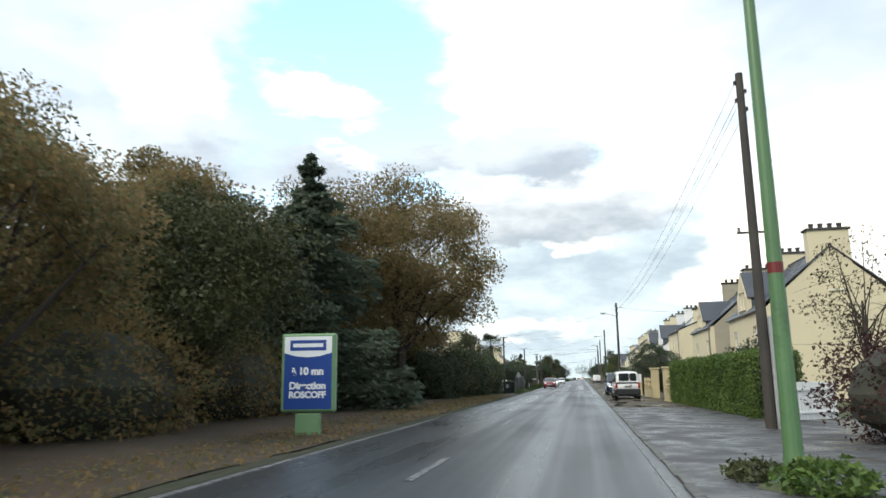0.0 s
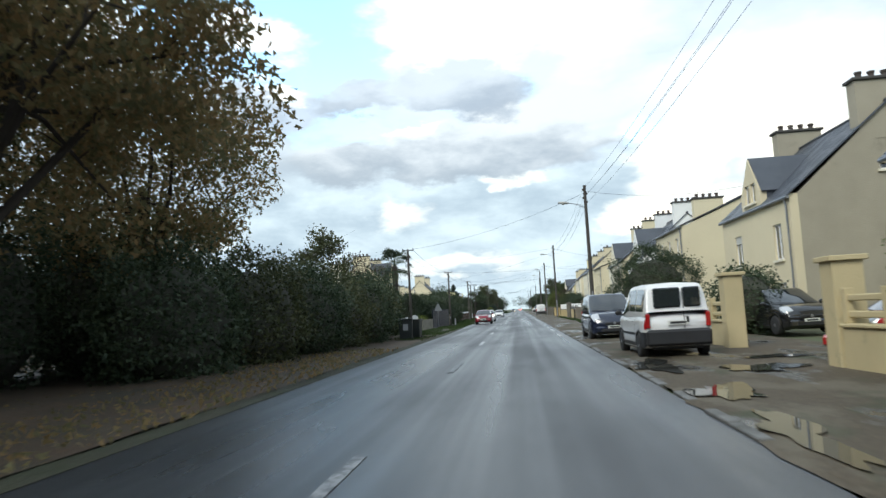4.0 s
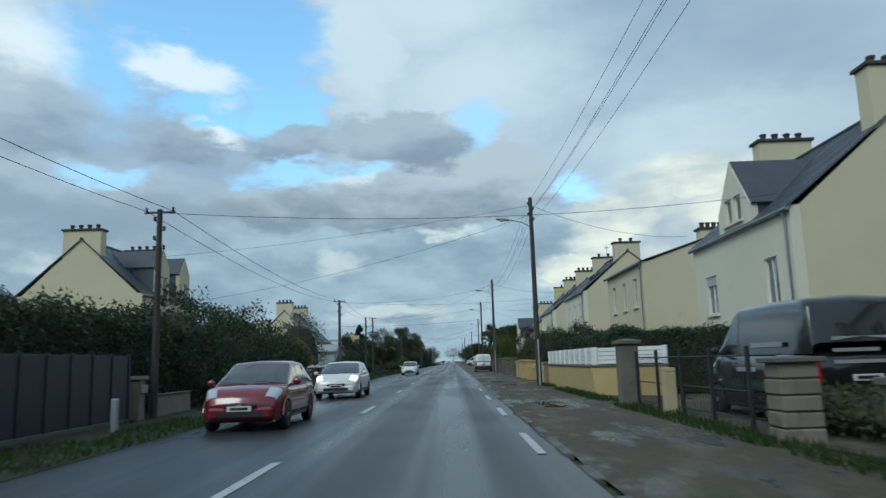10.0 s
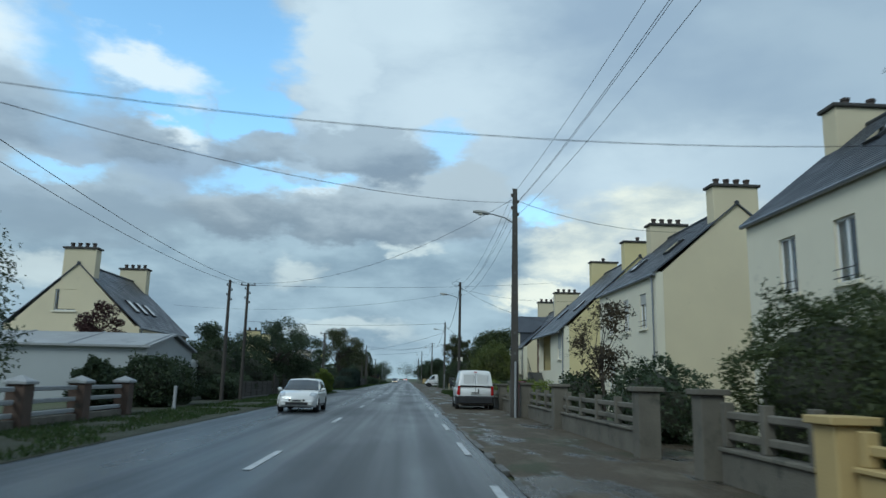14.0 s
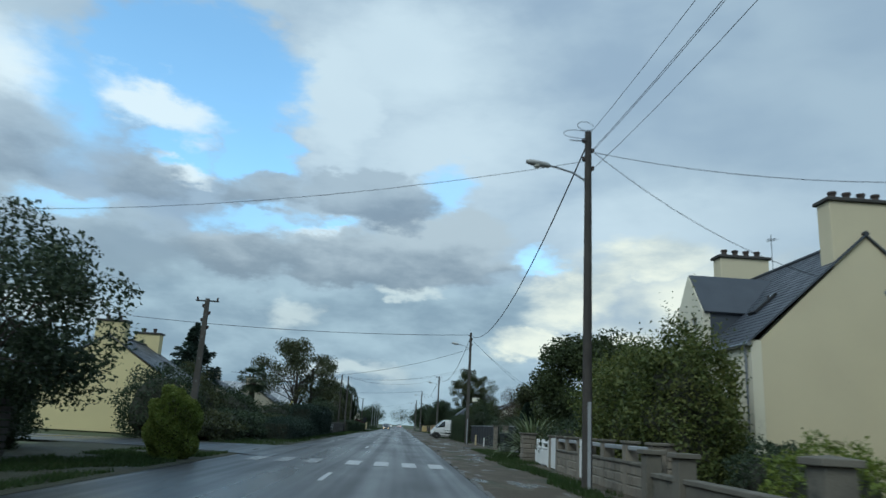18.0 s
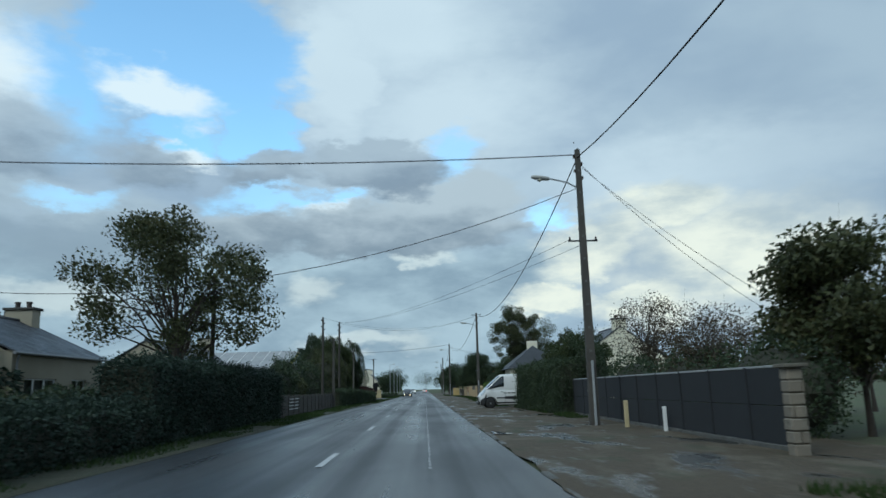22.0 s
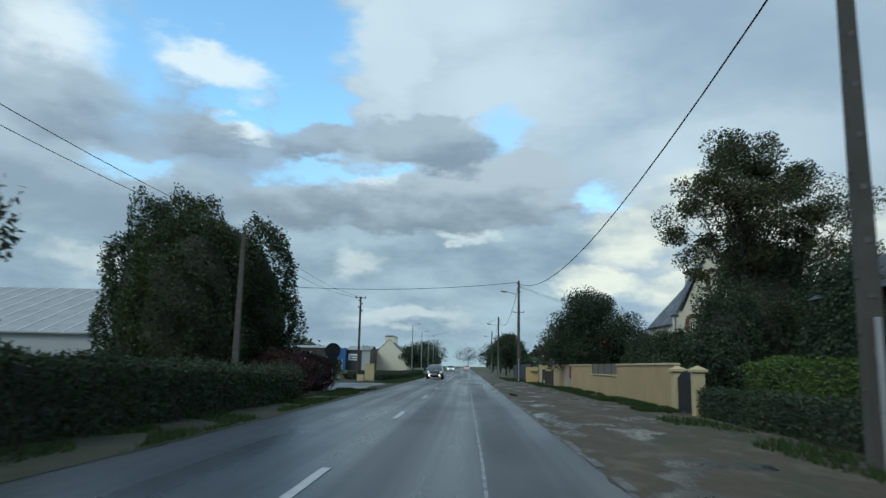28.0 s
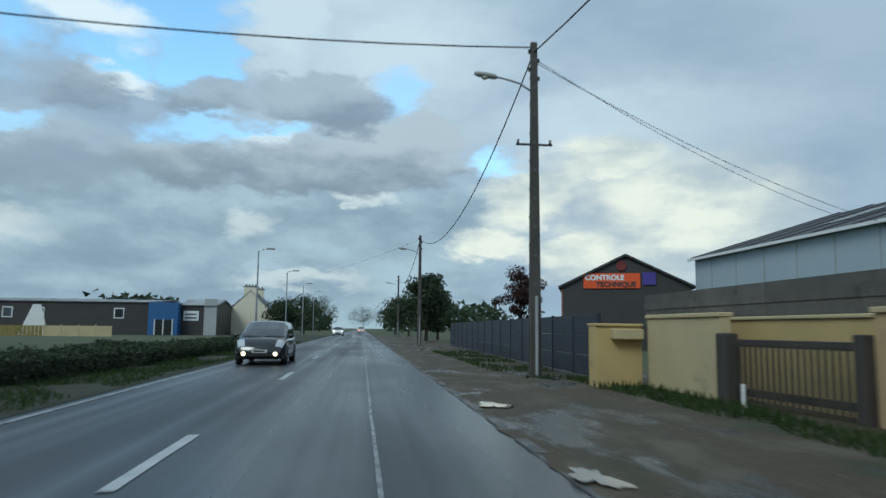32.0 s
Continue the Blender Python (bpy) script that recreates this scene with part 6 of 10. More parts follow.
# front gardens beyond the wood, same side
hedge((-7.5, 104), (-7.3, 126), 2.2, 2.9, M_LDARK, 120, 0.12, 201, "tall dark garden hedge behind a navy fence", rough=0.18)
for n, (x, y, rx, ry, h, mt, lab) in enumerate((
        (-8.3, 127.5, 2.0, 2.6, 4.2, M_LDARK, "dark rounded laurel bush behind the verge"), (-8.3, 132.3, 2.0, 2.6, 4.0, M_LDARK, "rounded dark shrub behind the verge"), (-8.6, 137, 2.1, 2.5, 4.4, M_LDARK, "dark rounded laurel bush behind the verge"), (-8.4, 142, 1.9, 2.2, 3.4, M_LDARK, "dark rounded laurel bush behind the verge"), (-8.6, 146.3, 1.6, 1.9, 3.2, M_LDARK, "rounded dark shrub behind the verge"),
        (-11.2, 159.5, 2.0, 2.2, 3.6, M_LFOREST, "round shrub turning yellow and orange"), (-12.2, 167.5, 2.5, 2.4, 6.0, M_LDARK, "tall dark evergreen ball in a garden"), (-9.0, 172.5, 0.8, 0.9, 1.9, M_LDARK, "clipped dark bush beside posts"), (-9.3, 178.5, 1.3, 1.2, 2.3, M_LDARK, "clipped square dark bush beside posts"), (-9.6, 182, 1.4, 1.2, 2.1, M_LDARK, "clipped dark bush beside the verge"),
        (-9.2, 190.5, 1.1, 1.6, 1.4, M_LDARK, "low dark garden bush by fence"), (-9.6, 196.0, 1.3, 2.0, 1.6, M_LDARK, "low dark garden bush by fence"), (-12.5, 208, 2.0, 2.6, 3.0, M_LDARK, "dark leafy garden shrub behind fence"), (-11.5, 213, 1.6, 2.0, 2.4, M_LDARK, "dark leafy garden shrub behind fence"))):
    bush(x, y, rx, ry, h, 3600, 0.13, mt, 210 + n, lab, 0.22)
tree(-8.8, 207.3, 6.5, 4.1, 11000, 0.13, M_LDARK, 0.16, 1, 230, "low spreading plum tree with dark leaves", low=0.14, limbs=34, clumps=60, clump=0.22)
bush(-10.5, 203.0, 2.2, 2.6, 3.4, 5000, 0.12, M_LDARK, 234, "dark leafy shrub under a plum tree", 0.2)
bush(-11.8, 198.5, 2.2, 2.4, 4.0, 5000, 0.12, M_LDARK, 235, "dark leafy shrub behind a low fence", 0.2)
tree(-12.5, 199.5, 5.6, 2.8, 3600, 0.15, M_LDARK, 0.16, 1, 231, "dark garden tree behind a fence", low=0.2)
tree(-16.5, 190.0, 6.0, 1.8, 2500, 0.15, M_LRED, 0.12, 1, 232, "slim dark red garden tree", low=0.2)
bush(-5.35, 213.0, 0.8, 0.8, 2.15, 12000, 0.075, M_LLIGHT, 233, "clipped golden cone of yew on grass", 0.05, name="clipped_yew")
for n, (x, y, rx, ry, h) in enumerate(((-9.5, 231, 2.2, 3, 1.7), (-9.2, 236.5, 2.2, 3.2, 1.7), (-9.0, 242, 2.0, 3.2, 1.7), (-8.6, 247, 1.8, 3, 1.7), (-11.6, 230.5, 2.2, 2.4, 3.9), (-10.8, 244.6, 1.9, 2.4, 3.3), (-13.0, 243.0, 2.0, 2.4, 3.7), (-9.6, 253.5, 1.4, 3.0, 1.7), (-11.5, 268, 2.5, 3.0, 3.0), (-10.5, 274, 2.4, 3.2, 3.2), (-9.6, 281, 1.6, 2.4, 2.0), (-9.4, 287, 1.5, 1.8, 3.7), (-9.8, 291.5, 1.8, 2.0, 3.4), (-10.5, 297, 2.0, 2.4, 4.8), (-10.0, 302, 2.2, 2.4, 4.2))):
    bush(x, y, rx, ry, h, 3600, 0.15, M_LDARK if n % 3 else M_LOLIVE, 240 + n, "unclipped dark garden shrub behind the verge", 0.3)
conifer(-18.3, 258.7, 10.0, 4.6, 12000, 0.24, seed=260, label="dark spruce behind a garden hedge", ragged=0.3)
palm(-10.0, 247.1, 4.7, 1.5, 8)
tree(-8.4, 261.0, 9.9, 4.9, 8000, 0.15, M_LOLIVE, 0.2, 1, 261, "open-crowned tree with sparse dull leaves", low=0.24, limbs=40, clump=0.2, clumps=70, hollow=0.2)
tree(-15.0, 246.5, 5.5, 2.2, 2200, 0.16, M_LOLIVE, 0.14, 1, 262, "small garden tree with olive leaves", low=0.25)
hedge((-5.7, 251.5), (-5.9, 270.5), 1.7, 2.4, M_LCONIFER, 300, 0.085, 263, "dense dark roadside hedge", rough=0.14)
hedge((-5.5, 238.5), (-5.6, 251.3), 1.7, 1.15, M_LCONIFER, 260, 0.085, 399, "low dark roadside hedge of mixed shrubs", rough=0.16)
bush(-9.2, 310.5, 2.6, 2.7, 5.6, 7000, 0.15, M_LOLIVE, 264, "big rounded olive-green garden tree", 0.2)
hedge((-5.7, 297.0), (-5.2, 309), 1.3, 1.5, M_LDARK, 180, 0.09, 265, "low dark roadside hedge", rough=0.08)
hedge((-5.2, 309.5), (-4.6, 327.5), 1.6, 1.45, M_LDARK, 180, 0.085, 266, "low dark roadside hedge", h2=1.1, rough=0.08)
for n, (x, y, r, h, mt) in enumerate(((-10.6, 330.5, 2.7, 8.4, M_LGREEN), (-12.9, 333.0, 2.9, 9.2, M_LDARK), (-8.9, 333.4, 2.4, 8.0, M_LDARK), (-14.6, 336.5, 2.2, 8.6, M_LCONIFER), (-12, 338.0, 3.0, 9.0, M_LDARK))):
    bush(x, y, r, r, h, 13000, 0.15, mt, 270 + n, "tall dense dark cypress with ragged tips", 0.12)
bush(-6.6, 331.5, 1.5, 2.6, 1.9, 3600, 0.11, M_LRED, 276, "wine-red roadside shrub beside a hedge", 0.2)
bush(-6.4, 336.5, 1.3, 2.0, 2.0, 2600, 0.11, M_LRED, 277, "wine-red roadside shrub beside a hedge", 0.2)
hedge((-5.6, 361.0), (-5.0, 372), 1.3, 0.6, M_LDARK, 170, 0.09, 278, "low dark roadside hedge", rough=0.07)
hedge((-5.0, 373), (-5.0, 412), 1.4, 0.55, M_LDARK, 120, 0.11, 279, "low dark roadside hedge", rough=0.07)
for n, (x, y, rx, ry, h) in enumerate(((-10.6, 359.6, 1.9, 1.6, 1.9), (-13.8, 361.5, 2.0, 1.6, 2.1), (-17.5, 362.5, 2.2, 1.8, 2.4), (-13, 355, 1.2, 1.4, 1.5), (-15.5, 357, 1.5, 1.6, 2.0), (-18.5, 358, 1.6, 1.8, 1.8), (-8.4, 366, 1.2, 1.6, 0.8), (-7.6, 378, 1.2, 2.4, 0.7))):
    bush(x, y, rx, ry, h, 2200, 0.12, M_LDARK, 285 + n, "dark roadside shrub near the side road", 0.25)
# planting on the house side
hedge((8.35, 36.6), (7.55, 53.6), 1.5, 2.2, M_LHEDGE, 330, 0.075, 301, "thick bright green clipped hedge", rough=0.07)
bush(10.0, 27.5, 2.2, 3.2, 2.6, 3200, 0.10, M_LRED, 302, "ragged red-brown hedge shrub", 0.3, core=True)
tree(11.5, 35.5, 6.5, 2.0, 500, 0.10, M_LBARE, 0.10, 1, 303, "nearly bare small garden tree", limbs=26, low=0.25)
bush(10.5, 45.0, 1.6, 2.0, 3.0, 2600, 0.12, M_LDARK, 304, "dark garden shrub behind the hedge", 0.25)
bush(11.5, 50.5, 1.4, 1.6, 2.9, 2200, 0.12, M_LDARK, 305, "dark garden shrub behind the hedge", 0.25)
bush(5.5, 20.4, 0.55, 0.6, 0.45, 500, 0.10, M_LHEDGE, 306, "clump of grassy planting round a green pole", 0.4, core=False, sprigs=25)
bush(4.95, 21.6, 0.4, 0.6, 0.3, 300, 0.10, M_LOLIVE, 307, "low straggling plant at the kerb", 0.5, core=False)
bush(9.6, 84.2, 2.5, 2.7, 4.5, 12000, 0.10, M_LDARK, 308, "large dark round evergreen above the fence", 0.14, sprigs=50)
bush(10.5, 70.5, 1.4, 2.4, 2.6, 2200, 0.12, M_LDARK, 309, "dark garden shrub beside the drive", 0.25)
bush(9.6, 90.6, 0.9, 1.0, 2.0, 1600, 0.10, M_LDARK, 310, "small dark clipped bush behind the wall", 0.2)
bush(9.9, 107.8, 0.8, 0.9, 2.6, 420, 0.13, M_LRED, 311, "straggly shrub with sparse reddish leaves", 0.6, core=False, sprigs=30)
bush(8.6, 112.5, 0.7, 2.2, 0.8, 1200, 0.10, M_LOLIVE, 312, "weedy plants at a fence foot", 0.4)
hedge((8.3, 127.3), (8.2, 138.0), 1.3, 2.15, M_LDARK, 200, 0.09, 313, "clipped dark hedge behind a white fence", rough=0.08)
hedge((8.4, 127.4), (12.6, 125.6), 1.3, 2.2, M_LDARK, 200, 0.09, 397, "clipped dark hedge round a garden corner", rough=0.08)
bush(9.2, 138.6, 1.3, 1.5, 3.0, 2600, 0.12, M_LDARK, 314, "dark green shrub beside a pole", 0.22)
bush(8.9, 142.6, 1.1, 1.3, 2.0, 3200, 0.08, M_LRED, 315, "rounded burgundy shrub behind a yellow wall", 0.15)
bush(9.9, 145.6, 1.5, 1.9, 3.1, 8000, 0.075, M_LDARK, 316, "dark green garden bush behind wall", 0.2)
for n, (x, y, rx, ry, h) in enumerate(((9.3, 149.5, 1.4, 1.7, 3.2), (9.2, 153.2, 1.6, 2.0, 3.3), (9.0, 156.8, 1.4, 1.8, 3.0))):
    bush(x, y, rx, ry, h, 9000, 0.075, M_LGREEN, 317 + n, "large glossy laurel bush behind a yellow wall", 0.2)
bush(9.0, 165.0, 1.1, 2.2, 2.1, 2600, 0.11, M_LDARK, 320, "dark clipped garden bush", 0.18)
tree(9.8, 172.8, 5.2, 1.5, 900, 0.12, M_LBARE, 0.08, 1, 321, "small tree with sparse pale leaves", low=0.2, limbs=22)
bush(9.2, 174.0, 1.0, 1.6, 1.9, 1800, 0.12, M_LDARK, 322, "dark garden shrub by the railings", 0.25)
for n, (x, y, mt) in enumerate(((9.0, 181.5, M_LLIGHT), (8.8, 184.5, M_LDARK), (9.0, 187.5, M_LLIGHT), (9.2, 191.0, M_LDARK), (9.4, 194.0, M_LOLIVE), (9.0, 201.0, M_LLIGHT), (10.2, 205.0, M_LDARK))):
    bush(x, y, 0.9, 1.3, 1.55, 2200, 0.08, mt, 325 + n, "low rounded garden shrub behind the wall", 0.2)
bush(8.3, 196.5, 0.5, 0.7, 0.75, 500, 0.08, M_LRED, 333, "small bush with red flowers", 0.4, core=False)
for n, (x, y, r, h, mt) in enumerate(((10.4, 213.5, 1.9, 4.5, M_LLAUREL), (10.8, 217.0, 2.0, 4.5, M_LLAUREL), (10.3, 210.4, 1.7, 4.6, M_LLAUREL))):
    bush(x, y, r, r, h, 9000, 0.12, mt, 340 + n, "feathery green cypress bush above a stone wall", 0.3, sprigs=120)
tree(14.0, 234.0, 8.2, 4.7, 19000, 0.19, M_LGREEN, 0.22, 1, 343, "dense dull green leafy tree above a grey fence", low=0.12, clump=0.24, clumps=75, hollow=0.35)
bush(12.4, 226.5, 2.0, 2.0, 2.6, 3600, 0.12, M_LDARK, 344, "dense dark green garden shrub", 0.25)
bush(11.6, 222.8, 2.0, 2.2, 2.8, 3600, 0.12, M_LDARK, 345, "dense dark green garden shrub", 0.25)
for n, (x, y, rx, ry, h, mt) in enumerate(((9.6, 222.0, 1.2, 1.8, 2.0, M_LDARK), (10.4, 225.5, 1.4, 1.8, 2.0, M_LOLIVE), (9.8, 229.5, 0.7, 0.9, 1.5, M_LLIGHT))):
    bush(x, y, rx, ry, h, 2200, 0.11, mt, 346 + n, "garden shrub beyond the stone wall", 0.3)


def blade_plant(x, y, n, length, seed, label):
    """Long arching blades out of one clump."""
    rng = np.random.default_rng(seed)
    T = thing("yucca", label, "plant", x, y, 0.0)
    qs = []
    for k in range(n):
        a, up, ln = rng.uniform(0, math.tau), rng.uniform(0.45, 1.5), length * rng.uniform(0.6, 1.1)
        out = np.array([math.cos(a), math.sin(a), 0.0])
        side = np.array([-out[1], out[0], 0.0]) * 0.055
        pts = []
        for t in np.linspace(0, 1, 6):
            pts.append(out * (0.1 + ln * t * math.cos(up) + 0.25 * ln * t * t) + np.array([rng.normal(0, 0.01), 0, 0.1 + ln * t * math.sin(up) - 0.55 * ln * t ** 3 * (1.2 - 0.5 * up)]))
        for i in range(5):
            w0, w1 = 1 - (i / 5) ** 2, 1 - ((i + 1) / 5) ** 2 + 0.05
            qs.append([pts[i] - side * w0, pts[i] + side * w0, pts[i + 1] + side * w1, pts[i + 1] - side * w1])
    q = np.array(qs)
    q[:, :, 2] = np.maximum(q[:, :, 2], 0.03)
    link_mesh("foliage", quads_mesh("foliage", q), M_LYUCCA, T, "pale arching blades")
    return T


blade_plant(9.2, 228.7, 340, 3.3, 351, "large yucca with long arching pale blades")
blade_plant(10.4, 230.6, 120, 1.7, 352, "smaller yucca with arching pale blades")
conifer(10.3, 236.9, 3.3, 0.95, 4200, 0.11, M_LCONIFER, 352, "dark columnar conifer beside a bin", 0.02, 0.1, True)
conifer(11.2, 237.6, 2.3, 0.6, 2000, 0.10, M_LLIGHT, 353, "small yellow-green conifer beside a fence", 0.02, 0.12, True)
for n, (x, y, h, r) in enumerate(((13.6, 249.0, 6.0, 2.7), (15.5, 254, 5.2, 2.4), (18.5, 259, 5.2, 2.8), (12.6, 256.5, 4.6, 2.0), (22, 262, 5.6, 3.0), (14.5, 262, 5.4, 2.6), (19, 268, 5.4, 2.4))):
    tree(x, y, h, r, 1700 if n else 7000, 0.09 if n else 0.15, M_LBARE if n else M_LOLIVE, 0.1, 1, 354 + n, "twiggy orchard tree with thin brown leaves" if n else "small leafy garden tree", limbs=60, low=0.15, clumps=50)
for n, (x, y, rx, ry, h) in enumerate(((11.7, 250, 1.2, 3.0, 2.7), (11.9, 257, 1.3, 3.5, 2.6), (12, 264, 1.4, 3.0, 2.8))):
    bush(x, y, rx, ry, h, 2000, 0.12, M_LDARK, 360 + n, "dark shrub behind a panel fence", 0.25)
hedge((8.9, 266.6), (8.35, 278.9), 1.9, 2.6, M_LDARK, 460, 0.07, 363, "tall dark clipped conifer hedge", rough=0.13)
for n, (x, y, rx, ry, h) in enumerate(((10.6, 267.8, 1.1, 1.8, 4.0), (10.5, 270.4, 1.0, 1.7, 3.8), (10.5, 273.0, 1.0, 1.7, 3.6), (10.5, 275.6, 0.9, 1.5, 3.1))):
    bush(x, y, rx, ry, h, 5200, 0.10, M_LGREEN if n % 2 else M_LDARK, 401 + n, "feathery overgrown cypress top above a clipped hedge", 0.36, sprigs=70)
tree(15.4, 272.0, 7.2, 2.7, 2600, 0.10, M_LBARE, 0.12, 1, 408, "nearly bare tree with fine twigs", limbs=60, low=0.2, clumps=60)
for n, (x, y, h) in enumerate(((10.8, 268.5, 4.3), (10.6, 272, 4.3), (11, 275.0, 4.8), (13.0, 283.5, 5.0), (14.5, 287.0, 5.2), (13.4, 277.4, 4.2))):
    tree(x, y, h + 0.3, 1.6, 3200, 0.10, M_LGREEN, 0.07, 1, 364 + n, "young feathery cypress above the hedge", limbs=24, low=0.3, clump=0.17, clumps=70, hollow=0.15)
hedge((8.8, 286.5), (8.5, 309.0), 1.5, 1.8, M_LHEDGE, 190, 0.085, 371, "clipped green hedge along the pavement", rough=0.06)
hedge((10.6, 305.0), (10.8, 322.3), 1.4, 1.75, M_LHEDGE, 190, 0.085, 372, "clipped light green hedge behind a lower one", rough=0.06)
hedge((9.0, 309.5), (9.3, 322.3), 1.1, 0.85, M_LDARK, 220, 0.075, 373, "low dark clipped hedge at the verge", rough=0.05)
tree(15.3, 333.0, 13.6, 4.3, 16000, 0.12, M_LOLIVE, 0.16, 1, 374, "birch with sparse small dull leaves", low=0.34, limbs=50, clump=0.2, clumps=70)
tree(17.6, 333.8, 13.4, 4.6, 15000, 0.12, M_LOLIVE, 0.18, 1, 375, "tall birch with small olive leaves", low=0.12, limbs=50, clump=0.2, clumps=80, hollow=0.2)
for n, (x, y, rx, ry, h) in enumerate(((16.2, 333.4, 2.9, 2.6, 8.0), (13.4, 331.0, 1.4, 2.2, 5.2), (11.4, 327.0, 1.0, 1.8, 3.0), (18.6, 330.0, 3.0, 2.6, 6.6), (12.8, 336.6, 1.1, 2.4, 3.3), (11.5, 317.4, 0.4, 1.9, 4.0))):
    bush(x, y, rx, ry, h, 9000, 0.12, M_LDARK, 391 + n, "dark dense garden shrub under a birch", 0.28)
bush(13.2, 345.2, 1.2, 2.4, 3.6, 6000, 0.12, M_LDARK, 398, "dark garden shrub before a house wall", 0.25)
bush(13.3, 340.6, 1.2, 2.4, 3.5, 7000, 0.12, M_LDARK, 377, "dark garden shrub behind the wall", 0.25)
tree(11.2, 353.2, 7.5, 4.5, 24000, 0.13, M_LDARK, 0.18, 1, 378, "round dense dark green tree above the wall", low=0.1, clump=0.3, clumps=60, hollow=0.3)
conifer(14.0, 357.5, 3.0, 0.9, 1200, 0.12, M_LRED, 379, "small reddish conifer behind the wall", 0.02, 0.2, True)
tree(13.6, 401.0, 6.2, 2.2, 2600, 0.16, M_LRED, 0.16, 1, 380, "small tree with red autumn leaves", low=0.25)
for n, (x, y, h, r) in enumerate(((8.8, 424, 7.8, 2.9), (11.5, 438, 6.5, 3), (10, 470, 7, 4), (-11, 470, 6, 4), (-14, 490, 7, 4), (13, 485, 11, 5), (-10, 500, 8, 5), (10, 520, 9, 5), (-13, 530, 10, 6), (14, 560, 12, 6), (-12, 590, 12, 7), (3, 780, 16, 12))):
    tree(x, y, h, r, 1800, 0.34, M_LDARK, 0.2, 1, 385 + n, "distant dark tree beside the road", low=0.1, clump=0.36, limbs=6)

rng = np.random.default_rng(77)
wx = rng.uniform(-700, 700, 26000)
wx = wx[np.abs(wx) > 14]
wy = 700 + 0.25 * np.abs(wx) + rng.normal(0, 22, len(wx))
tops = 9 + 4.5 * np.sin(wx * 0.045) + 3.0 * np.sin(wx * 0.11 + 1.0) + 2.2 * np.sin(wx * 0.31)
far = np.stack([wx, wy, np.maximum(tops, 2.5) * rng.uniform(0, 1, len(wx)) ** 0.7], 1)
tagged(link_mesh("far_woods", quads_mesh("far_woods", leaf_quads(rng, far, 2.4)), M_LDARK), "distant belt of dark trees on the skyline", kind="stuff")


# grass along verges: one loose cover
def grass(name, rows, seed, mat, tall=0.16, label="rough grass along the verge"):
    rng = np.random.default_rng(seed)
    qs = []
    for x0, x1, y0, y1, n in rows:
        p = np.stack([rng.uniform(x0, x1, n), rng.uniform(y0, y1, n), np.full(n, 0.03)], 1)
        keep = np.array([noise.noise(Vector((a * 0.6, b * 0.35, 4.0))) > -0.12 for a, b, _ in p])
        p = p[keep]
        n = len(p)
        a = rng.uniform(0, math.tau, n)
        w = np.stack([np.cos(a), np.sin(a), np.zeros(n)], 1) * 0.018
        h = tall * rng.uniform(0.4, 1.3, n)
        tip = p + np.stack([rng.normal(0, 0.035, n), rng.normal(0, 0.035, n), h], 1)
        qs.append(np.stack([p - w, p + w, tip + w * 0.15, tip - w * 0.15], 1))
    return tagged(link_mesh(name, quads_mesh(name, np.concatenate(qs)), mat), label, kind="stuff")


grass("grass_verge", [(-6.2, -3.4, 78, 125, 16000), (-7.6, -4.3, 125, 200, 30000), (-8.0, -4.6, 200, 218, 16000), (-8.0, -4.4, 228, 262, 12000), (-6.0, -4.1, 262, 310, 16000), (-4.9, -3.3, 310, 338, 14000), (-5.2, -3.1, 352, 412, 14000), (-7.0, -3.2, 338, 341, 900)], 5, M_GRASS, 0.10)
grass("grass_wall_foot", [(6.4, 7.1, 84, 100, 2600), (6.6, 7.2, 102, 137, 4500), (6.2, 7.4, 205, 226, 4500), (6.9, 9.4, 222, 240, 9000), (8.4, 9.4, 262, 282, 4200), (7.4, 8.7, 284, 322, 7000), (7.9, 9.3, 324, 352, 30000), (7.4, 8.6, 352, 368, 3500), (6.0, 9.0, 368, 390, 5000), (9.5, 13, 55.5, 62, 5000)], 6, M_GRASS, 0.13, "grass at the foot of walls and hedges")
rng = np.random.default_rng(9)
pts = np.stack([rng.uniform(-8.5, -3.15, 9000), rng.uniform(6, 70, 9000), np.full(9000, 0.085)], 1)
pts[:, 2] += 0.03
link = tagged(link_mesh("fallen_leaves", quads_mesh("fallen_leaves", leaf_quads(rng, pts, 0.07, np.tile([1.0, 0, 0], (9000, 1)), 0.3)), M_LRUST), "fallen brown leaves strewn on the verge", kind="stuff")


# ---- garden walls, fences and gates ----


def ramped(a, b):
    """Gives the frame of a straight run: a place from (along, back, up)."""
    a, b = Vector((*a, 0)), Vector((*b, 0))
    u = (b - a).normalized()
    back = Vector((u.y, -u.x, 0)) if a.x > 0 else Vector((-u.y, u.x, 0))
    return (b - a).length, lambda s, w, z: a + u * s + back * w + Vector((0, 0, z))


def slab(put, s0, w0, z0, s1, w1, z1, bevel=0.012):
    bm = bmesh.new()
    v = [bm.verts.new(put(*p)) for p in ((s0, w0, z0), (s1, w0, z0), (s1, w1, z0), (s0, w1, z0), (s0, w0, z1), (s1, w0, z1), (s1, w1, z1), (s0, w1, z1))]
    f = [bm.faces.new([v[i] for i in q]) for q in ((0, 3, 2, 1), (4, 5, 6, 7), (0, 1, 5, 4), (1, 2, 6, 5), (2, 3, 7, 6), (3, 0, 4, 7))]
    if bevel:
        bmesh.ops.bevel(bm, geom=list(bm.edges), offset=bevel, segments=1, affect="EDGES")
    return bm


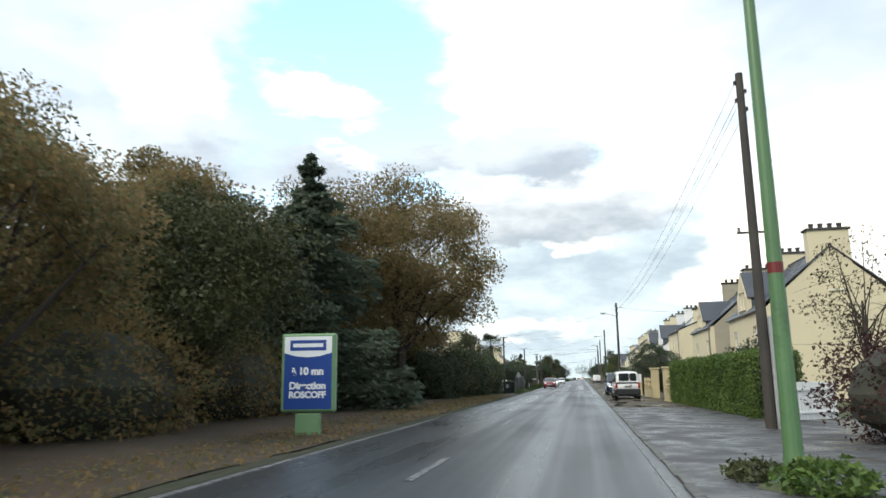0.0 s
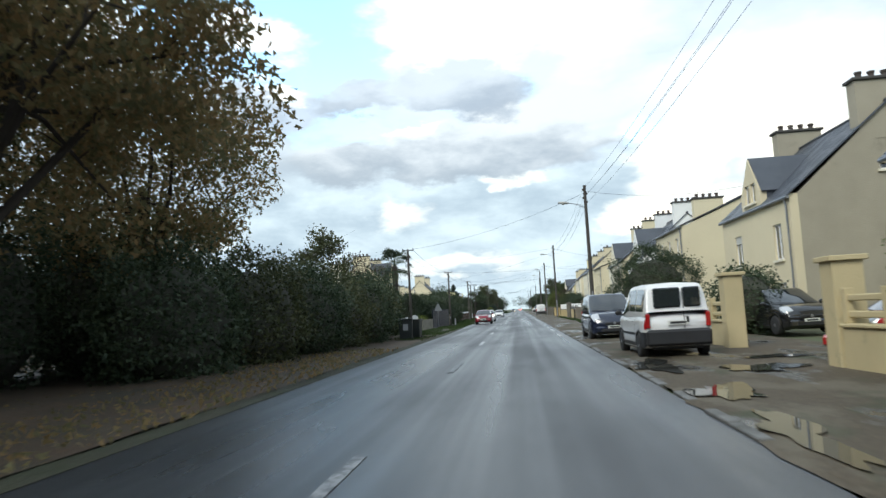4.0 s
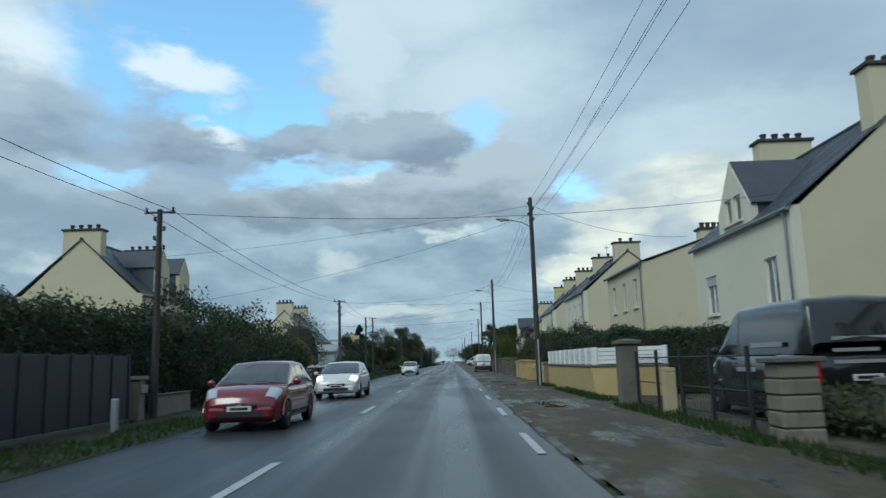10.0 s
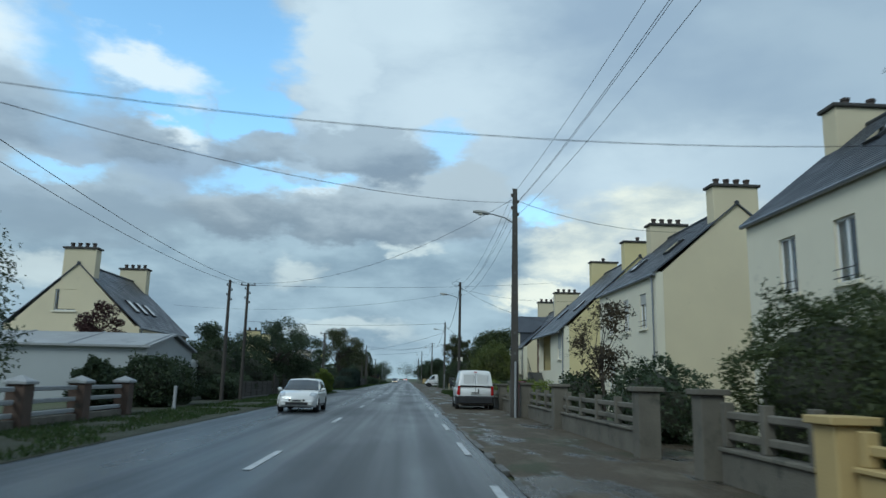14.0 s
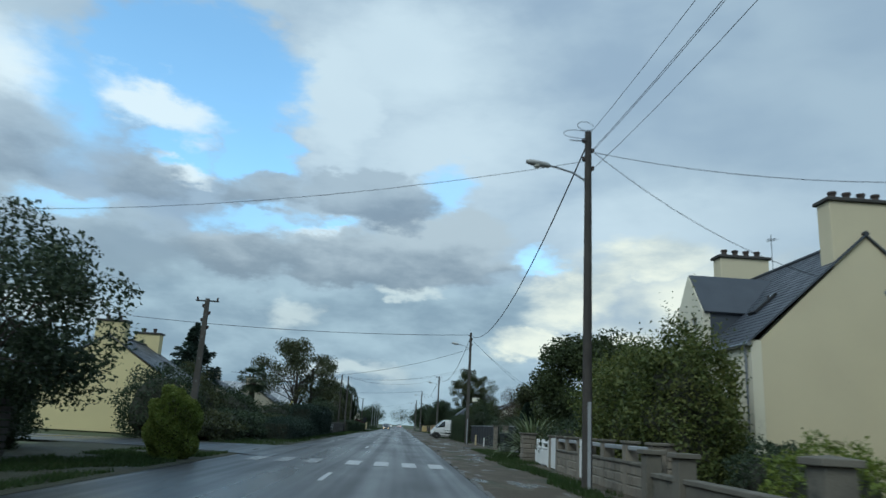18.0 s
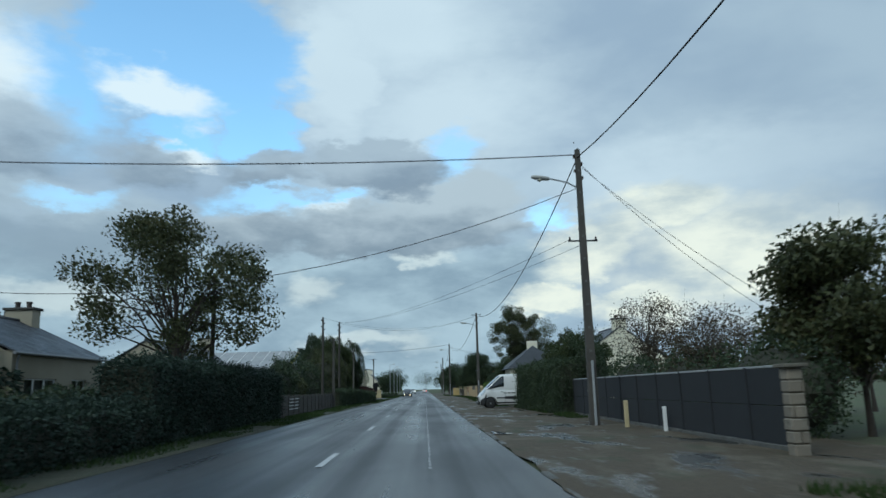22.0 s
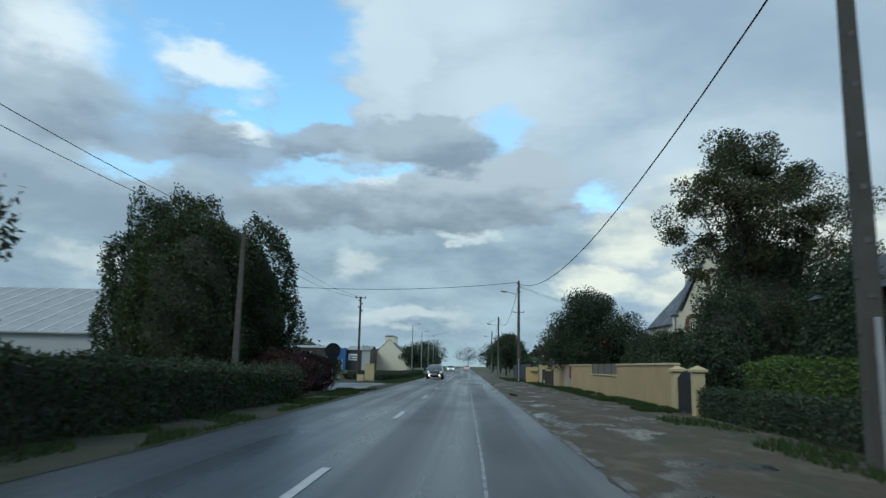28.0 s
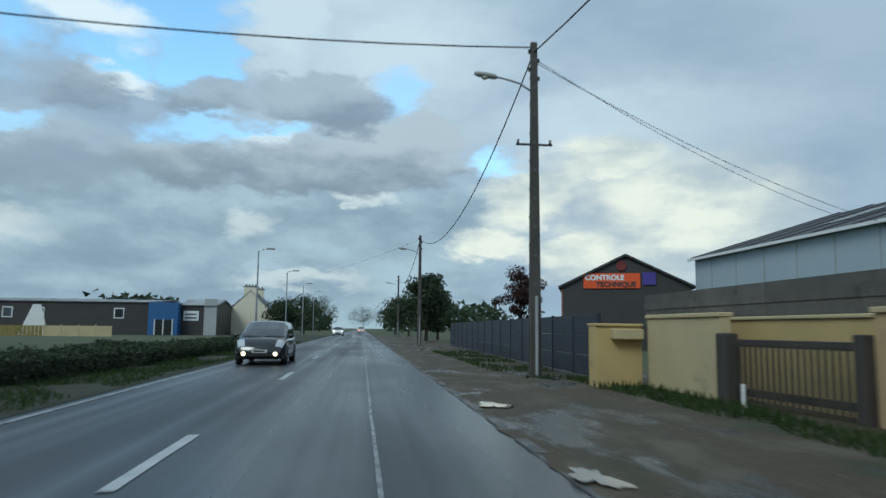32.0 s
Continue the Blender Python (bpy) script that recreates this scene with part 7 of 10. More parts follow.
def pillar(x, y, h, w=0.45, mat=None, cap=None, label="cream rendered gate pillar with a flat cap", name="gate_pillar", capw=0.07, peak=0.0, turn=0.0):
    T = thing(name, label, "pillar", x, y, 0.0, turn, group="gate pillars and posts")
    part("shaft", rbox(-w / 2, -w / 2, -0.1, w / 2, w / 2, h - 0.1, 0.015), mat or M_WALLCREAM, T)
    bm = rbox(-w / 2 - capw, -w / 2 - capw, h - 0.098, w / 2 + capw, w / 2 + capw, h, 0.012)
    if peak:
        c = w / 2 + capw - 0.02
        vs = [bm.verts.new(p) for p in ((-c, -c, h + 0.001), (c, -c, h + 0.001), (c, c, h + 0.001), (-c, c, h + 0.001), (0, 0, h + peak))]
        for k in range(4):
            bm.faces.new((vs[k], vs[(k + 1) % 4], vs[4]))
    part("cap", bm, cap or mat or M_WALLCREAM, T)
    return T


def low_wall(a, b, h, thick=0.2, mat=None, cap=None, label="low cream rendered garden wall", rails=0, top=None, posts=1.6, planks=0, post_mat=None, name="garden_wall", louvre=0, cap_h=0.07):
    """A low wall, with rails between short posts, planks or a slatted fence above it, up to the height top."""
    ln, put = ramped(a, b)
    T = tagged(new(name), label, "wall", "garden walls")
    if planks:
        n = max(1, round(ln / 2.0))
        for k in range(n):
            s0, s1 = ln * k / n, ln * (k + 1) / n
            for j in range(planks):
                z0, z1 = h * j / planks - (0.08 if j == 0 else 0), h * (j + 1) / planks - 0.012
                part("plank", slab(put, s0 + 0.07, 0.04, z0, s1 - 0.07, thick - 0.04, z1, 0.014), mat or M_WALLCREAM, T)
        for k in range(n + 1):
            s = min(max(ln * k / n, 0.07), ln - 0.07)
            part("post", slab(put, s - 0.07, 0, -0.1, s + 0.07, thick, h + 0.04, 0.01), mat or M_WALLCREAM, T)
    else:
        part("body", slab(put, 0, 0, -0.1, ln, thick, h), mat or M_WALLCREAM, T)
        part("coping", slab(put, -0.02, -0.05, h + 0.002, ln + 0.02, thick + 0.05, h + cap_h, 0.015), cap or mat or M_WALLCREAM, T)
    if rails or louvre:
        n = max(1, round(ln / posts))
        for k in range(n + 1):
            s = min(max(ln * k / n, 0.08), ln - 0.08)
            part("post", slab(put, s - 0.08, 0.02, h + cap_h + 0.001, s + 0.08, thick - 0.02, top, 0.012), post_mat or cap or mat or M_WALLCREAM, T)
        for k in range(n):
            s0, s1 = ln * k / n + 0.085, ln * (k + 1) / n - 0.085
            if louvre:
                for j in range(louvre):
                    z0 = h + cap_h + 0.03 + (top - h - cap_h - 0.04) * j / louvre
                    part("slat", slab(put, s0, thick / 2 - 0.02, z0, s1, thick / 2 + 0.02, z0 + (top - h - cap_h) / louvre - 0.025, 0.006), M_PVC, T)
            for j in range(rails):
                z0 = h + cap_h + (top - h - cap_h) * (j + 0.55) / (rails + 0.15) - 0.06
                part("rail", slab(put, s0, thick / 2 - 0.05, z0, s1, thick / 2 + 0.05, z0 + 0.12, 0.02), post_mat or cap or mat or M_WALLCREAM, T)
    return T


def panel_fence(a, b, h, mat=None, step=2.0, label="anthracite metal panel fence", boards=5, base=0.12, cap=None):
    ln, put = ramped(a, b)
    T = tagged(new("panel_fence"), label, "fence", "fences")
    n = max(1, round(ln / step))
    part("footing", slab(put, 0, -0.02, -0.1, ln, 0.14, base, 0.01), M_KERB, T)
    for k in range(n + 1):
        s = min(max(ln * k / n, 0.04), ln - 0.04)
        part("post", slab(put, s - 0.04, 0.0, base, s + 0.04, 0.10, h + 0.03, 0.006), mat or M_DARKFENCE, T)
    for k in range(n):
        s0, s1 = ln * k / n + 0.042, ln * (k + 1) / n - 0.042
        for j in range(boards):
            z0, z1 = base + 0.01 + (h - base) * j / boards, base + (h - base) * (j + 1) / boards - 0.006
            part("board", slab(put, s0, 0.03, z0, s1, 0.06, z1, 0.006), mat or M_DARKFENCE, T)
        if cap:
            part("top_rail", slab(put, s0, 0.02, h + 0.002, s1, 0.08, h + 0.05, 0.006), cap, T)
    return T


def picket_gate(a, b, h, mat=None, label="white picket garden gate", wave=0.0, n=None, gap=0.45):
    ln, put = ramped(a, b)
    T = tagged(new("garden_gate"), label, "gate", "garden gates")
    n = n or max(4, round(ln / 0.14))
    for z in (h * 0.2, h * 0.78):
        part("rail", slab(put, 0.02, 0.05, z, ln - 0.02, 0.09, z + 0.08, 0.008), mat or M_PVC, T)
    for k in range(n):
        s = ln * (k + 0.5) / n
        hh = h + wave * math.cos((s / ln - 0.5) * math.tau)
        part("picket", slab(put, s - ln / n * gap, 0.01, 0.06, s + ln / n * gap, 0.045, hh, 0.008), mat or M_PVC, T)
    return T


def rubble_wall(a, b, h, thick=0.3, label="low wall of squared granite rubble with pale joints", stones=True, course=0.24, cap=True, seed=3, proud=0.02):
    ln, put = ramped(a, b)
    r = random.Random(seed)
    T = tagged(new("stone_wall"), label, "wall", "stone walls")
    part("mortar", slab(put, 0, 0.02, -0.1, ln, thick - 0.02, h - 0.005, 0), M_MORTAR, T)
    rows = max(2, round(h / course))
    for j in range(rows):
        s = -r.uniform(0, 0.2)
        while s < ln:
            w = r.uniform(0.28, 0.55)
            s0, s1 = max(s, 0) + 0.012, min(s + w, ln) - 0.012
            if s1 - s0 > 0.06:
                z0, z1 = h * j / rows + 0.012 + r.uniform(0, 0.012), h * (j + 1) / rows - 0.012 - r.uniform(0, 0.012)
                part("stone", slab(put, s0, 0.018 - proud - r.uniform(0, 0.015), z0, s1, 0.10, z1, 0.018), M_STONE, T)
            s += w
    if cap:
        part("coping", slab(put, -0.02, -0.05, h, ln + 0.02, thick + 0.05, h + 0.07, 0.012), M_GREYWALL, T)
    return T


def stone_pier(x, y, h, w, label, seed):
    """A square pier of stacked rough blocks round a mortar core, under a flat cap."""
    r = random.Random(seed)
    T = thing("gate_pillar", label, "pillar", x, y, 0.0, r.uniform(-2, 2), group="gate pillars and posts")
    part("mortar", rbox(-w / 2 + 0.02, -w / 2 + 0.02, -0.1, w / 2 - 0.02, w / 2 - 0.02, h - 0.08), M_MORTARDARK, T)
    n = max(3, round(h / 0.24))
    for k in range(n):
        z0, z1 = (h - 0.08) * k / n + 0.008, (h - 0.08) * (k + 1) / n - 0.008
        m = r.uniform(-0.12, 0.12)
        for a, b in ((-w / 2, m - 0.008), (m + 0.008, w / 2)) if k % 2 else ((-w / 2, w / 2),):
            o = r.uniform(0.0, 0.03)
            part("stone", rbox(a - (o if a < 0 else 0), -w / 2 - r.uniform(0, 0.03), z0, b + (o if b > 0.2 else 0), w / 2 + r.uniform(0, 0.02), z1, 0.022), M_STONE, T)
    part("cap", rbox(-w / 2 - 0.09, -w / 2 - 0.09, h - 0.078, w / 2 + 0.09, w / 2 + 0.09, h, 0.015), M_GREYWALL, T, "flat mossy cap")
    return T


# house side, walking up the road
picket_gate((8.3, 34.7), (10.7, 36.2), 1.25, label="white picket gate beside a wooden pole")
low_wall((7.5, 53.8), (7.4, 55.2), 0.75, 0.2, label="cream garden wall with horizontal rails", rails=2, top=1.45)
pillar(7.65, 55.6, 2.05, 0.55), pillar(7.5, 62.0, 2.08, 0.5)
low_wall((7.45, 62.4), (7.1, 66.4), 0.7, 0.2, label="cream garden wall with balusters", rails=2, top=1.4)
low_wall((7.0, 69.5), (6.95, 84.5), 0.98, 0.2, label="cream garden wall topped by white louvred panels", louvre=5, top=1.68, post_mat=M_PVC, posts=1.9)
pillar(6.98, 84.75, 1.85, 0.36)
low_wall((7.0, 85.0), (7.2, 95.4), 1.08, 0.12, planks=3, label="cream concrete plank wall with posts")
pillar(7.3, 95.85, 1.65, 0.5, label="cream gate pillar with a weathered cap")
T = thing("letter_box", "yellow post box on the plank wall", "letter box", 7.3, 97.2, 1.1)
part("box", rbox(-0.16, -0.28, 0.0, 0.16, 0.28, 0.34, 0.02), M_WALLYEL, T)
part("flap", rbox(-0.18, -0.2, 0.22, -0.162, 0.2, 0.27, 0.003), M_DARKSTEEL, T)
low_wall((7.3, 96.7), (7.3, 97.9), 1.1, 0.14, planks=2, label="short cream plank wall under a post box")
pillar(7.5, 99.9, 1.72, 0.52, M_STAINCREAM, label="stained cream pillar beside the drive")
low_wall((7.3, 100.2), (7.0, 102.0), 1.2, 0.13, M_STAINCREAM, planks=3, label="weathered cream plank wall")
pillar(7.05, 102.3, 1.8, 0.36, M_GREYWALL, label="mossy grey gate pillar")
bm = rbox(7.4, 103.0, -0.1, 13.0, 103.25, 1.75, 0.02)
T = tagged(new("garden_wall"), "grey cement block wall dividing two gardens", "wall", "garden walls")
part("body", bm, M_GREYWALL, T), part("coping", rbox(7.38, 102.92, 1.752, 13.02, 103.33, 1.83, 0.015), M_GREYWALL, T)
T = tagged(new("garden_wall"), "long grey cement wall beneath the white house", "wall", "garden walls")
part("body", rbox(10.4, 105.2, -0.1, 10.62, 121.5, 1.55, 0.02), M_GREYWALL, T), part("coping", rbox(10.35, 105.2, 1.552, 10.67, 121.5, 1.62, 0.01), M_GREYWALL, T)
picket_gate((8.2, 104.9), (8.5, 109.6), 1.45, label="white slatted gate with a scalloped top", wave=0.12, n=9, gap=0.48)
pillar(7.55, 106.4, 1.6, 0.1, M_DARKSTEEL, label="thin dark gate post", capw=0.0)
stone_pier(7.35, 111.6, 1.25, 0.55, "stout pillar of mossy stacked stone", 14)
pillar(7.6, 109.4, 1.0, 0.3, M_GREYWALL, label="short mossy concrete post")


def iron_fence(a, b, h, label="dark wire and iron fence on posts", n=None):
    ln, put = ramped(a, b)
    T = tagged(new("iron_fence"), label, "fence", "fences")
    n = n or round(ln / 1.8)
    for k in range(n + 1):
        s = ln * k / n
        part("post", slab(put, s - 0.035, 0.0, -0.1, s + 0.035, 0.07, h + 0.1, 0.008), M_DARKSTEEL, T)
    for z in (h * 0.15, h * 0.5, h * 0.95):
        bm = bmesh.new()
        rod(bm, put(0, 0.035, z), put(ln, 0.035, z), 0.014, seg=5)
        part("rail", bm, M_DARKSTEEL, T)
    for k in range(int(ln / 0.16)):
        bm = bmesh.new()
        rod(bm, put(0.08 + k * 0.16, 0.035, 0.05), put(0.08 + k * 0.16, 0.035, h * 0.97), 0.006, seg=4)
        part("bar", bm, M_DARKSTEEL, T)
    return T


iron_fence((7.35, 113.2), (7.15, 119.8), 1.35)
pillar(7.15, 117.0, 1.05, 0.26, M_WALLCREAM, label="short yellowish marker post", capw=0.0)
pillar(7.05, 120.25, 1.75, 0.5, M_GREYWALL, label="tall grey cement gate pillar", peak=0.06)
low_wall((7.17, 126.0), (7.05, 136.4), 0.98, 0.2, M_WALLYEL, M_GREYWALL, label="ochre-yellow wall topped by white slatted panels", louvre=4, top=1.66, post_mat=M_PVC, posts=1.2)
low_wall((9.4, 124.5), (7.2, 125.8), 0.98, 0.2, M_WALLYEL, M_GREYWALL, label="return of an ochre-yellow wall topped by white panels", louvre=4, top=1.66, post_mat=M_PVC, posts=1.3)
pillar(7.15, 137.6, 1.15, 0.4, M_WALLCREAM, label="pale pillar by a dark pole")
low_wall((7.25, 138.0), (7.4, 146.2), 0.72, 0.2, M_WALLYEL, M_WALLCREAM, label="yellow wall with a heavy cream rail", rails=1, top=1.05, posts=1.5)
low_wall((7.35, 146.4), (7.2, 149.6), 1.15, 0.22, M_WALLYEL, label="solid yellow garden wall beside a gate")
for y, h in ((146.3, 1.25), (149.9, 1.28), (151.4, 1.28)):
    pillar(7.3, y, h, 0.5, M_WALLYEL, label="square yellow painted gate pillar")
T = tagged(new("garden_gate"), "dark timber gate between yellow pillars", "gate", "garden gates")
part("leaf", rbox(7.3, 150.2, 0.06, 7.36, 151.1, 1.1, 0.01), M_DARKFENCE, T)
low_wall((7.25, 151.8), (7.2, 153.6), 0.6, 0.2, M_WALLYEL, label="low yellow wall with a slot", rails=1, top=1.05)
pillar(7.25, 153.9, 1.2, 0.45, M_WALLYEL, label="square yellow painted gate pillar")
low_wall((7.2, 154.4), (7.2, 157.0), 0.5, 0.2, M_GREYWALL, label="grey garden wall with rails", rails=2, top=1.25)
pillar(7.2, 157.4, 1.45, 0.4, M_GREYWALL, label="grey stone gate pillar with cap")
low_wall((7.2, 161.0), (7.3, 175.3), 0.5, 0.2, M_GREYWALL, label="long grey wall with posts and rails", rails=2, top=1.2, posts=1.8)
for y in (160.6, 169.0, 175.7):
    pillar(7.25, y, 1.45, 0.45, M_GREYWALL, label="grey stone gate pillar with a flat cap")
T = tagged(new("garden_gate"), "dark red sheet-metal double gate", "gate", "garden gates")
for y0 in (176.05, 177.3):
    lf = part("leaf", rbox(7.3, y0, 0.08, 7.35, y0 + 1.2, 1.5, 0.012), M_RED, T, "red metal gate leaf")
    for k in range(5):
        part("rib", rbox(7.285, y0 + 0.1 + k * 0.24, 0.12, 7.298, y0 + 0.14 + k * 0.24, 1.46), M_RED, lf)
pillar(7.3, 178.8, 1.5, 0.5, M_GREYWALL, label="broad grey gate pillar beside a red gate")
low_wall((7.3, 180.0), (7.25, 194.6), 0.55, 0.22, M_GREYWALL, label="grey garden wall with short rails", rails=1, top=0.95, posts=1.7)
pillar(7.3, 183.2, 1.35, 0.42, M_GREYWALL, label="grey cement wall pillar, mossy"), pillar(7.28, 188.4, 1.35, 0.42, M_GREYWALL, label="grey cement wall pillar, mossy")
for y in (195.1, 198.1):
    pillar(7.25, y, 1.33, 0.42, M_GREYWALL, label="rounded grey concrete gate pillar", peak=0.04)
low_wall((7.3, 198.5), (7.5, 205.2), 0.62, 0.22, M_GREYWALL, label="low grey wall with a thick coping", cap_h=0.1)
pillar(7.5, 203.4, 1.2, 0.36, M_GREYWALL, label="grey cement wall pillar, mossy"), pillar(7.55, 205.4, 1.2, 0.36, M_GREYWALL, label="grey cement wall pillar, mossy")
T = thing("letter_box", "white post box with a smaller box above", "letter box", 7.3, 196.2, 0.0)
part("stand", rbox(-0.05, -0.05, 0, 0.05, 0.05, 0.75), M_DARKSTEEL, T)
part("box", rbox(-0.16, -0.3, 0.752, 0.16, 0.3, 1.08, 0.02), M_PVC, T), part("upper_box", rbox(-0.12, -0.2, 1.082, 0.12, 0.2, 1.22, 0.015), M_SHUTTER, T)
# rubble wall with stone posts and white gates


def xw(y):
    return 7.75 + (y - 206) * 0.035


rubble_wall((xw(205.9), 205.9), (xw(212.9), 212.9), 0.78, seed=5)
rubble_wall((xw(214.0), 214.0), (xw(218.0), 218.0), 0.78, seed=6)
for y in (206.0, 208.2, 210.6, 212.9, 214.0, 216.0, 218.0, 219.6):
    T = thing("stone_post", "square granite post on the rubble wall", "post", xw(y) + 0.15, y, 0.0, group="gate pillars and posts")
    part("shaft", rbox(-0.17, -0.17, -0.05, 0.17, 0.17, 1.28, 0.02), M_STONE, T), part("cap", rbox(-0.22, -0.22, 1.282, 0.22, 0.22, 1.36, 0.015), M_GREYWALL, T)
for y0, y1 in ((206.2, 208.0), (208.4, 210.4), (210.8, 212.7), (214.2, 215.8), (216.2, 217.8)):
    T = tagged(new("wall_rail"), "pale concrete rail between stone posts", "rail", "garden walls")
    part("beam", rbox(xw(y0) + 0.08, y0, 1.12, xw(y0) + 0.22, y1, 1.24, 0.02), M_FIBRE, T)
picket_gate((xw(213.1), 213.1), (xw(213.9), 213.9), 1.3, label="narrow white slatted gate in the rubble wall", n=5)
picket_gate((xw(218.2), 218.2), (xw(219.4), 219.4), 1.25, label="white boarded gate in the rubble wall", n=5, gap=0.49)
stone_pier(8.2, 224.6, 1.4, 0.62, "square rubble gate pillar with a flat cap", 15)
T = tagged(new("white_rail_fence"), "white concrete rail fence beside a stone pillar", "fence", "fences")
for y in (220.2, 221.8, 223.3):
    part("post", rbox(xw(y) + 0.02, y - 0.07, -0.05, xw(y) + 0.16, y + 0.07, 1.15, 0.015), M_PVC, T)
for k in range(12):
    part("board", rbox(xw(220) + 0.06, 220.28 + k * 0.25, 0.08, xw(220) + 0.1, 220.5 + k * 0.25, 0.72, 0.006), M_PVC, T)
for z in (0.78, 1.02):
    bm = bmesh.new()
    rod(bm, (xw(219.9) + 0.09, 219.9, z), (xw(223.5) + 0.09, 223.5, z), 0.055, seg=8)
    part("rail", bm, M_PVC, T)
stone_pier(9.6, 209.4, 1.35, 0.5, "broad stone pillar behind a pole", 16)
panel_fence((11.3, 226.0), (9.6, 240.4), 1.72, cap=M_FIBRE, boards=2, label="grey solid panel fence with a pale top rail")
stone_pier(9.45, 240.8, 1.8, 0.34, "pale stone gate post by a panel fence", 17)
stone_pier(9.22, 244.3, 1.75, 0.3, "pale rusticated stone gate post", 18)
panel_fence((9.4, 244.6), (9.5, 266.2), 1.7, cap=M_FIBRE, boards=2, step=2.2, label="anthracite panel fence with a pale top rail")
T = thing("marker_post", "short cream-yellow marker post by the fence", "post", 8.8, 254.5, 0.0)
part("shaft", rbox(-0.07, -0.06, -0.1, 0.07, 0.06, 0.9, 0.02), M_WALLCREAM, T)
T = thing("marker_post", "short white post by the fence", "post", 9.25, 252.0, 0.0)
part("shaft", rbox(-0.05, -0.05, -0.1, 0.05, 0.05, 0.75, 0.01), M_PVC, T)
pillar(8.6, 299.4, 1.8, 0.25, M_WALLCREAM, label="slim cream gate post in a hedge", capw=0.02)
# ochre wall and gates near the end
pillar(9.4, 324.8, 1.5, 0.38, M_WALLCREAM, label="pale gate pillar with a pitched cap", peak=0.12), pillar(9.4, 322.6, 1.5, 0.36, M_WALLCREAM, label="pale gate pillar with a pitched cap", peak=0.12)
T = tagged(new("garden_gate"), "grey-green garden gate with an arched top", "gate", "garden gates")
bm = bmesh.new()
prism(bm, [(0, 0.08), (1.75, 0.08), (1.75, 1.2), (1.3, 1.38), (0.88, 1.44), (0.45, 1.38), (0, 1.2)], lambda u, v, w: (9.34 + w, 322.85 + u, v), 0.0, 0.05)
lf = part("leaf", bm, M_DARKFENCE, T)
for k in range(8):
    part("board", rbox(9.325, 322.93 + k * 0.21, 0.15, 9.338, 323.1 + k * 0.21, 1.15, 0.004), M_DARKFENCE, lf)
low_wall((9.35, 325.1), (9.4, 335.1), 1.62, 0.2, M_OCHRE, M_WALLCREAM, label="tall ochre garden wall with a pale coping", cap_h=0.09)
low_wall((9.4, 335.1), (9.5, 342.7), 1.08, 0.2, M_OCHRE, M_WALLCREAM, label="lower ochre wall carrying a dark mesh panel")
T = tagged(new("mesh_panel"), "dark weathered mesh panel on the wall", "screen")
for k in range(4):
    part("panel", rbox(9.52, 335.24 + k * 1.85, 1.16, 9.55, 337.02 + k * 1.85, 1.72), M_GREYWALL, T)
for k in range(5):
    part("post", rbox(9.5, 335.17 + k * 1.85, 1.16, 9.57, 335.23 + k * 1.85, 1.76), M_DARKSTEEL, T)
low_wall((9.5, 342.7), (9.35, 351.0), 1.62, 0.2, M_OCHRE, M_WALLCREAM, label="tall ochre garden wall with a pale coping", cap_h=0.09)
T = tagged(new("door_panel"), "narrow grey boarded door set in the wall", "door")
for k in range(5):
    part("board", rbox(9.33 + 0.006 * (k % 2), 351.06 + k * 0.22, 0.05, 9.38, 351.275 + k * 0.22, 1.6, 0.006), M_FIBRE, T)
low_wall((9.33, 352.2), (9.1, 358.6), 1.6, 0.2, M_OCHRE, M_WALLCREAM, label="ochre wall panel stained by rain", cap_h=0.09)
T = tagged(new("garden_gate"), "dark weathered timber gate with upright laths", "gate", "garden gates")
part("post", rbox(8.95, 358.65, -0.1, 9.15, 358.87, 1.3, 0.02), M_POLEWOOD, T), part("post", rbox(8.5, 361.6, -0.1, 8.78, 361.95, 1.3, 0.03), M_POLEWOOD, T)
for z in (0.2, 1.06):
    part("rail", slab(lambda u, v, w: Vector((9.0 - 0.117 * u + v, 358.87 + u, w)), 0, 0.02, z, 2.75, 0.07, z + 0.13, 0.01), M_POLEWOOD, T)
for k in range(19):
    y = 358.95 + k * 0.143
    part("lath", rbox(8.955 - 0.117 * (y - 358.87), y, 0.1, 8.985 - 0.117 * (y - 358.87), y + 0.062, 1.12, 0.006), M_POLEWOOD, T)
T = thing("marker_post", "short white stake beside a timber gate", "post", 8.6, 361.2, 0.0)
part("shaft", rbox(-0.03, -0.03, -0.1, 0.03, 0.03, 0.42, 0.01), M_PVC, T)
low_wall((9.6, 357.0), (9.4, 366.8), 1.55, 0.2, M_WALLYEL, M_WALLCREAM, label="yellow-stained wall behind a timber gate")
T = tagged(new("timber_fence"), "grey weathered board fence above the wall", "fence")
for j in range(4):
    for k in range(5):
        part("board", rbox(9.85 + 0.02 * (j % 2), 353.5 + k * 3.0, 1.5 + j * 0.2, 9.9 + 0.02 * (j % 2), 356.48 + k * 3.0, 1.705 + j * 0.2), M_GREYWOOD, T)
low_wall((8.72, 362.15), (8.6, 365.3), 1.6, 0.22, M_WALLCREAM, label="cream rendered wall with a rounded top", cap_h=0.09)
low_wall((8.55, 365.5), (7.42, 365.5), 1.42, 0.5, M_WALLYEL, label="yellow meter housing with a ledge")
T = tagged(new("meter_ledge"), "yellow ledge with writing too small to read", "sign")
part("ledge", rbox(7.78, 365.25, 1.12, 8.5, 365.52, 1.36, 0.02), M_WALLCREAM, T)
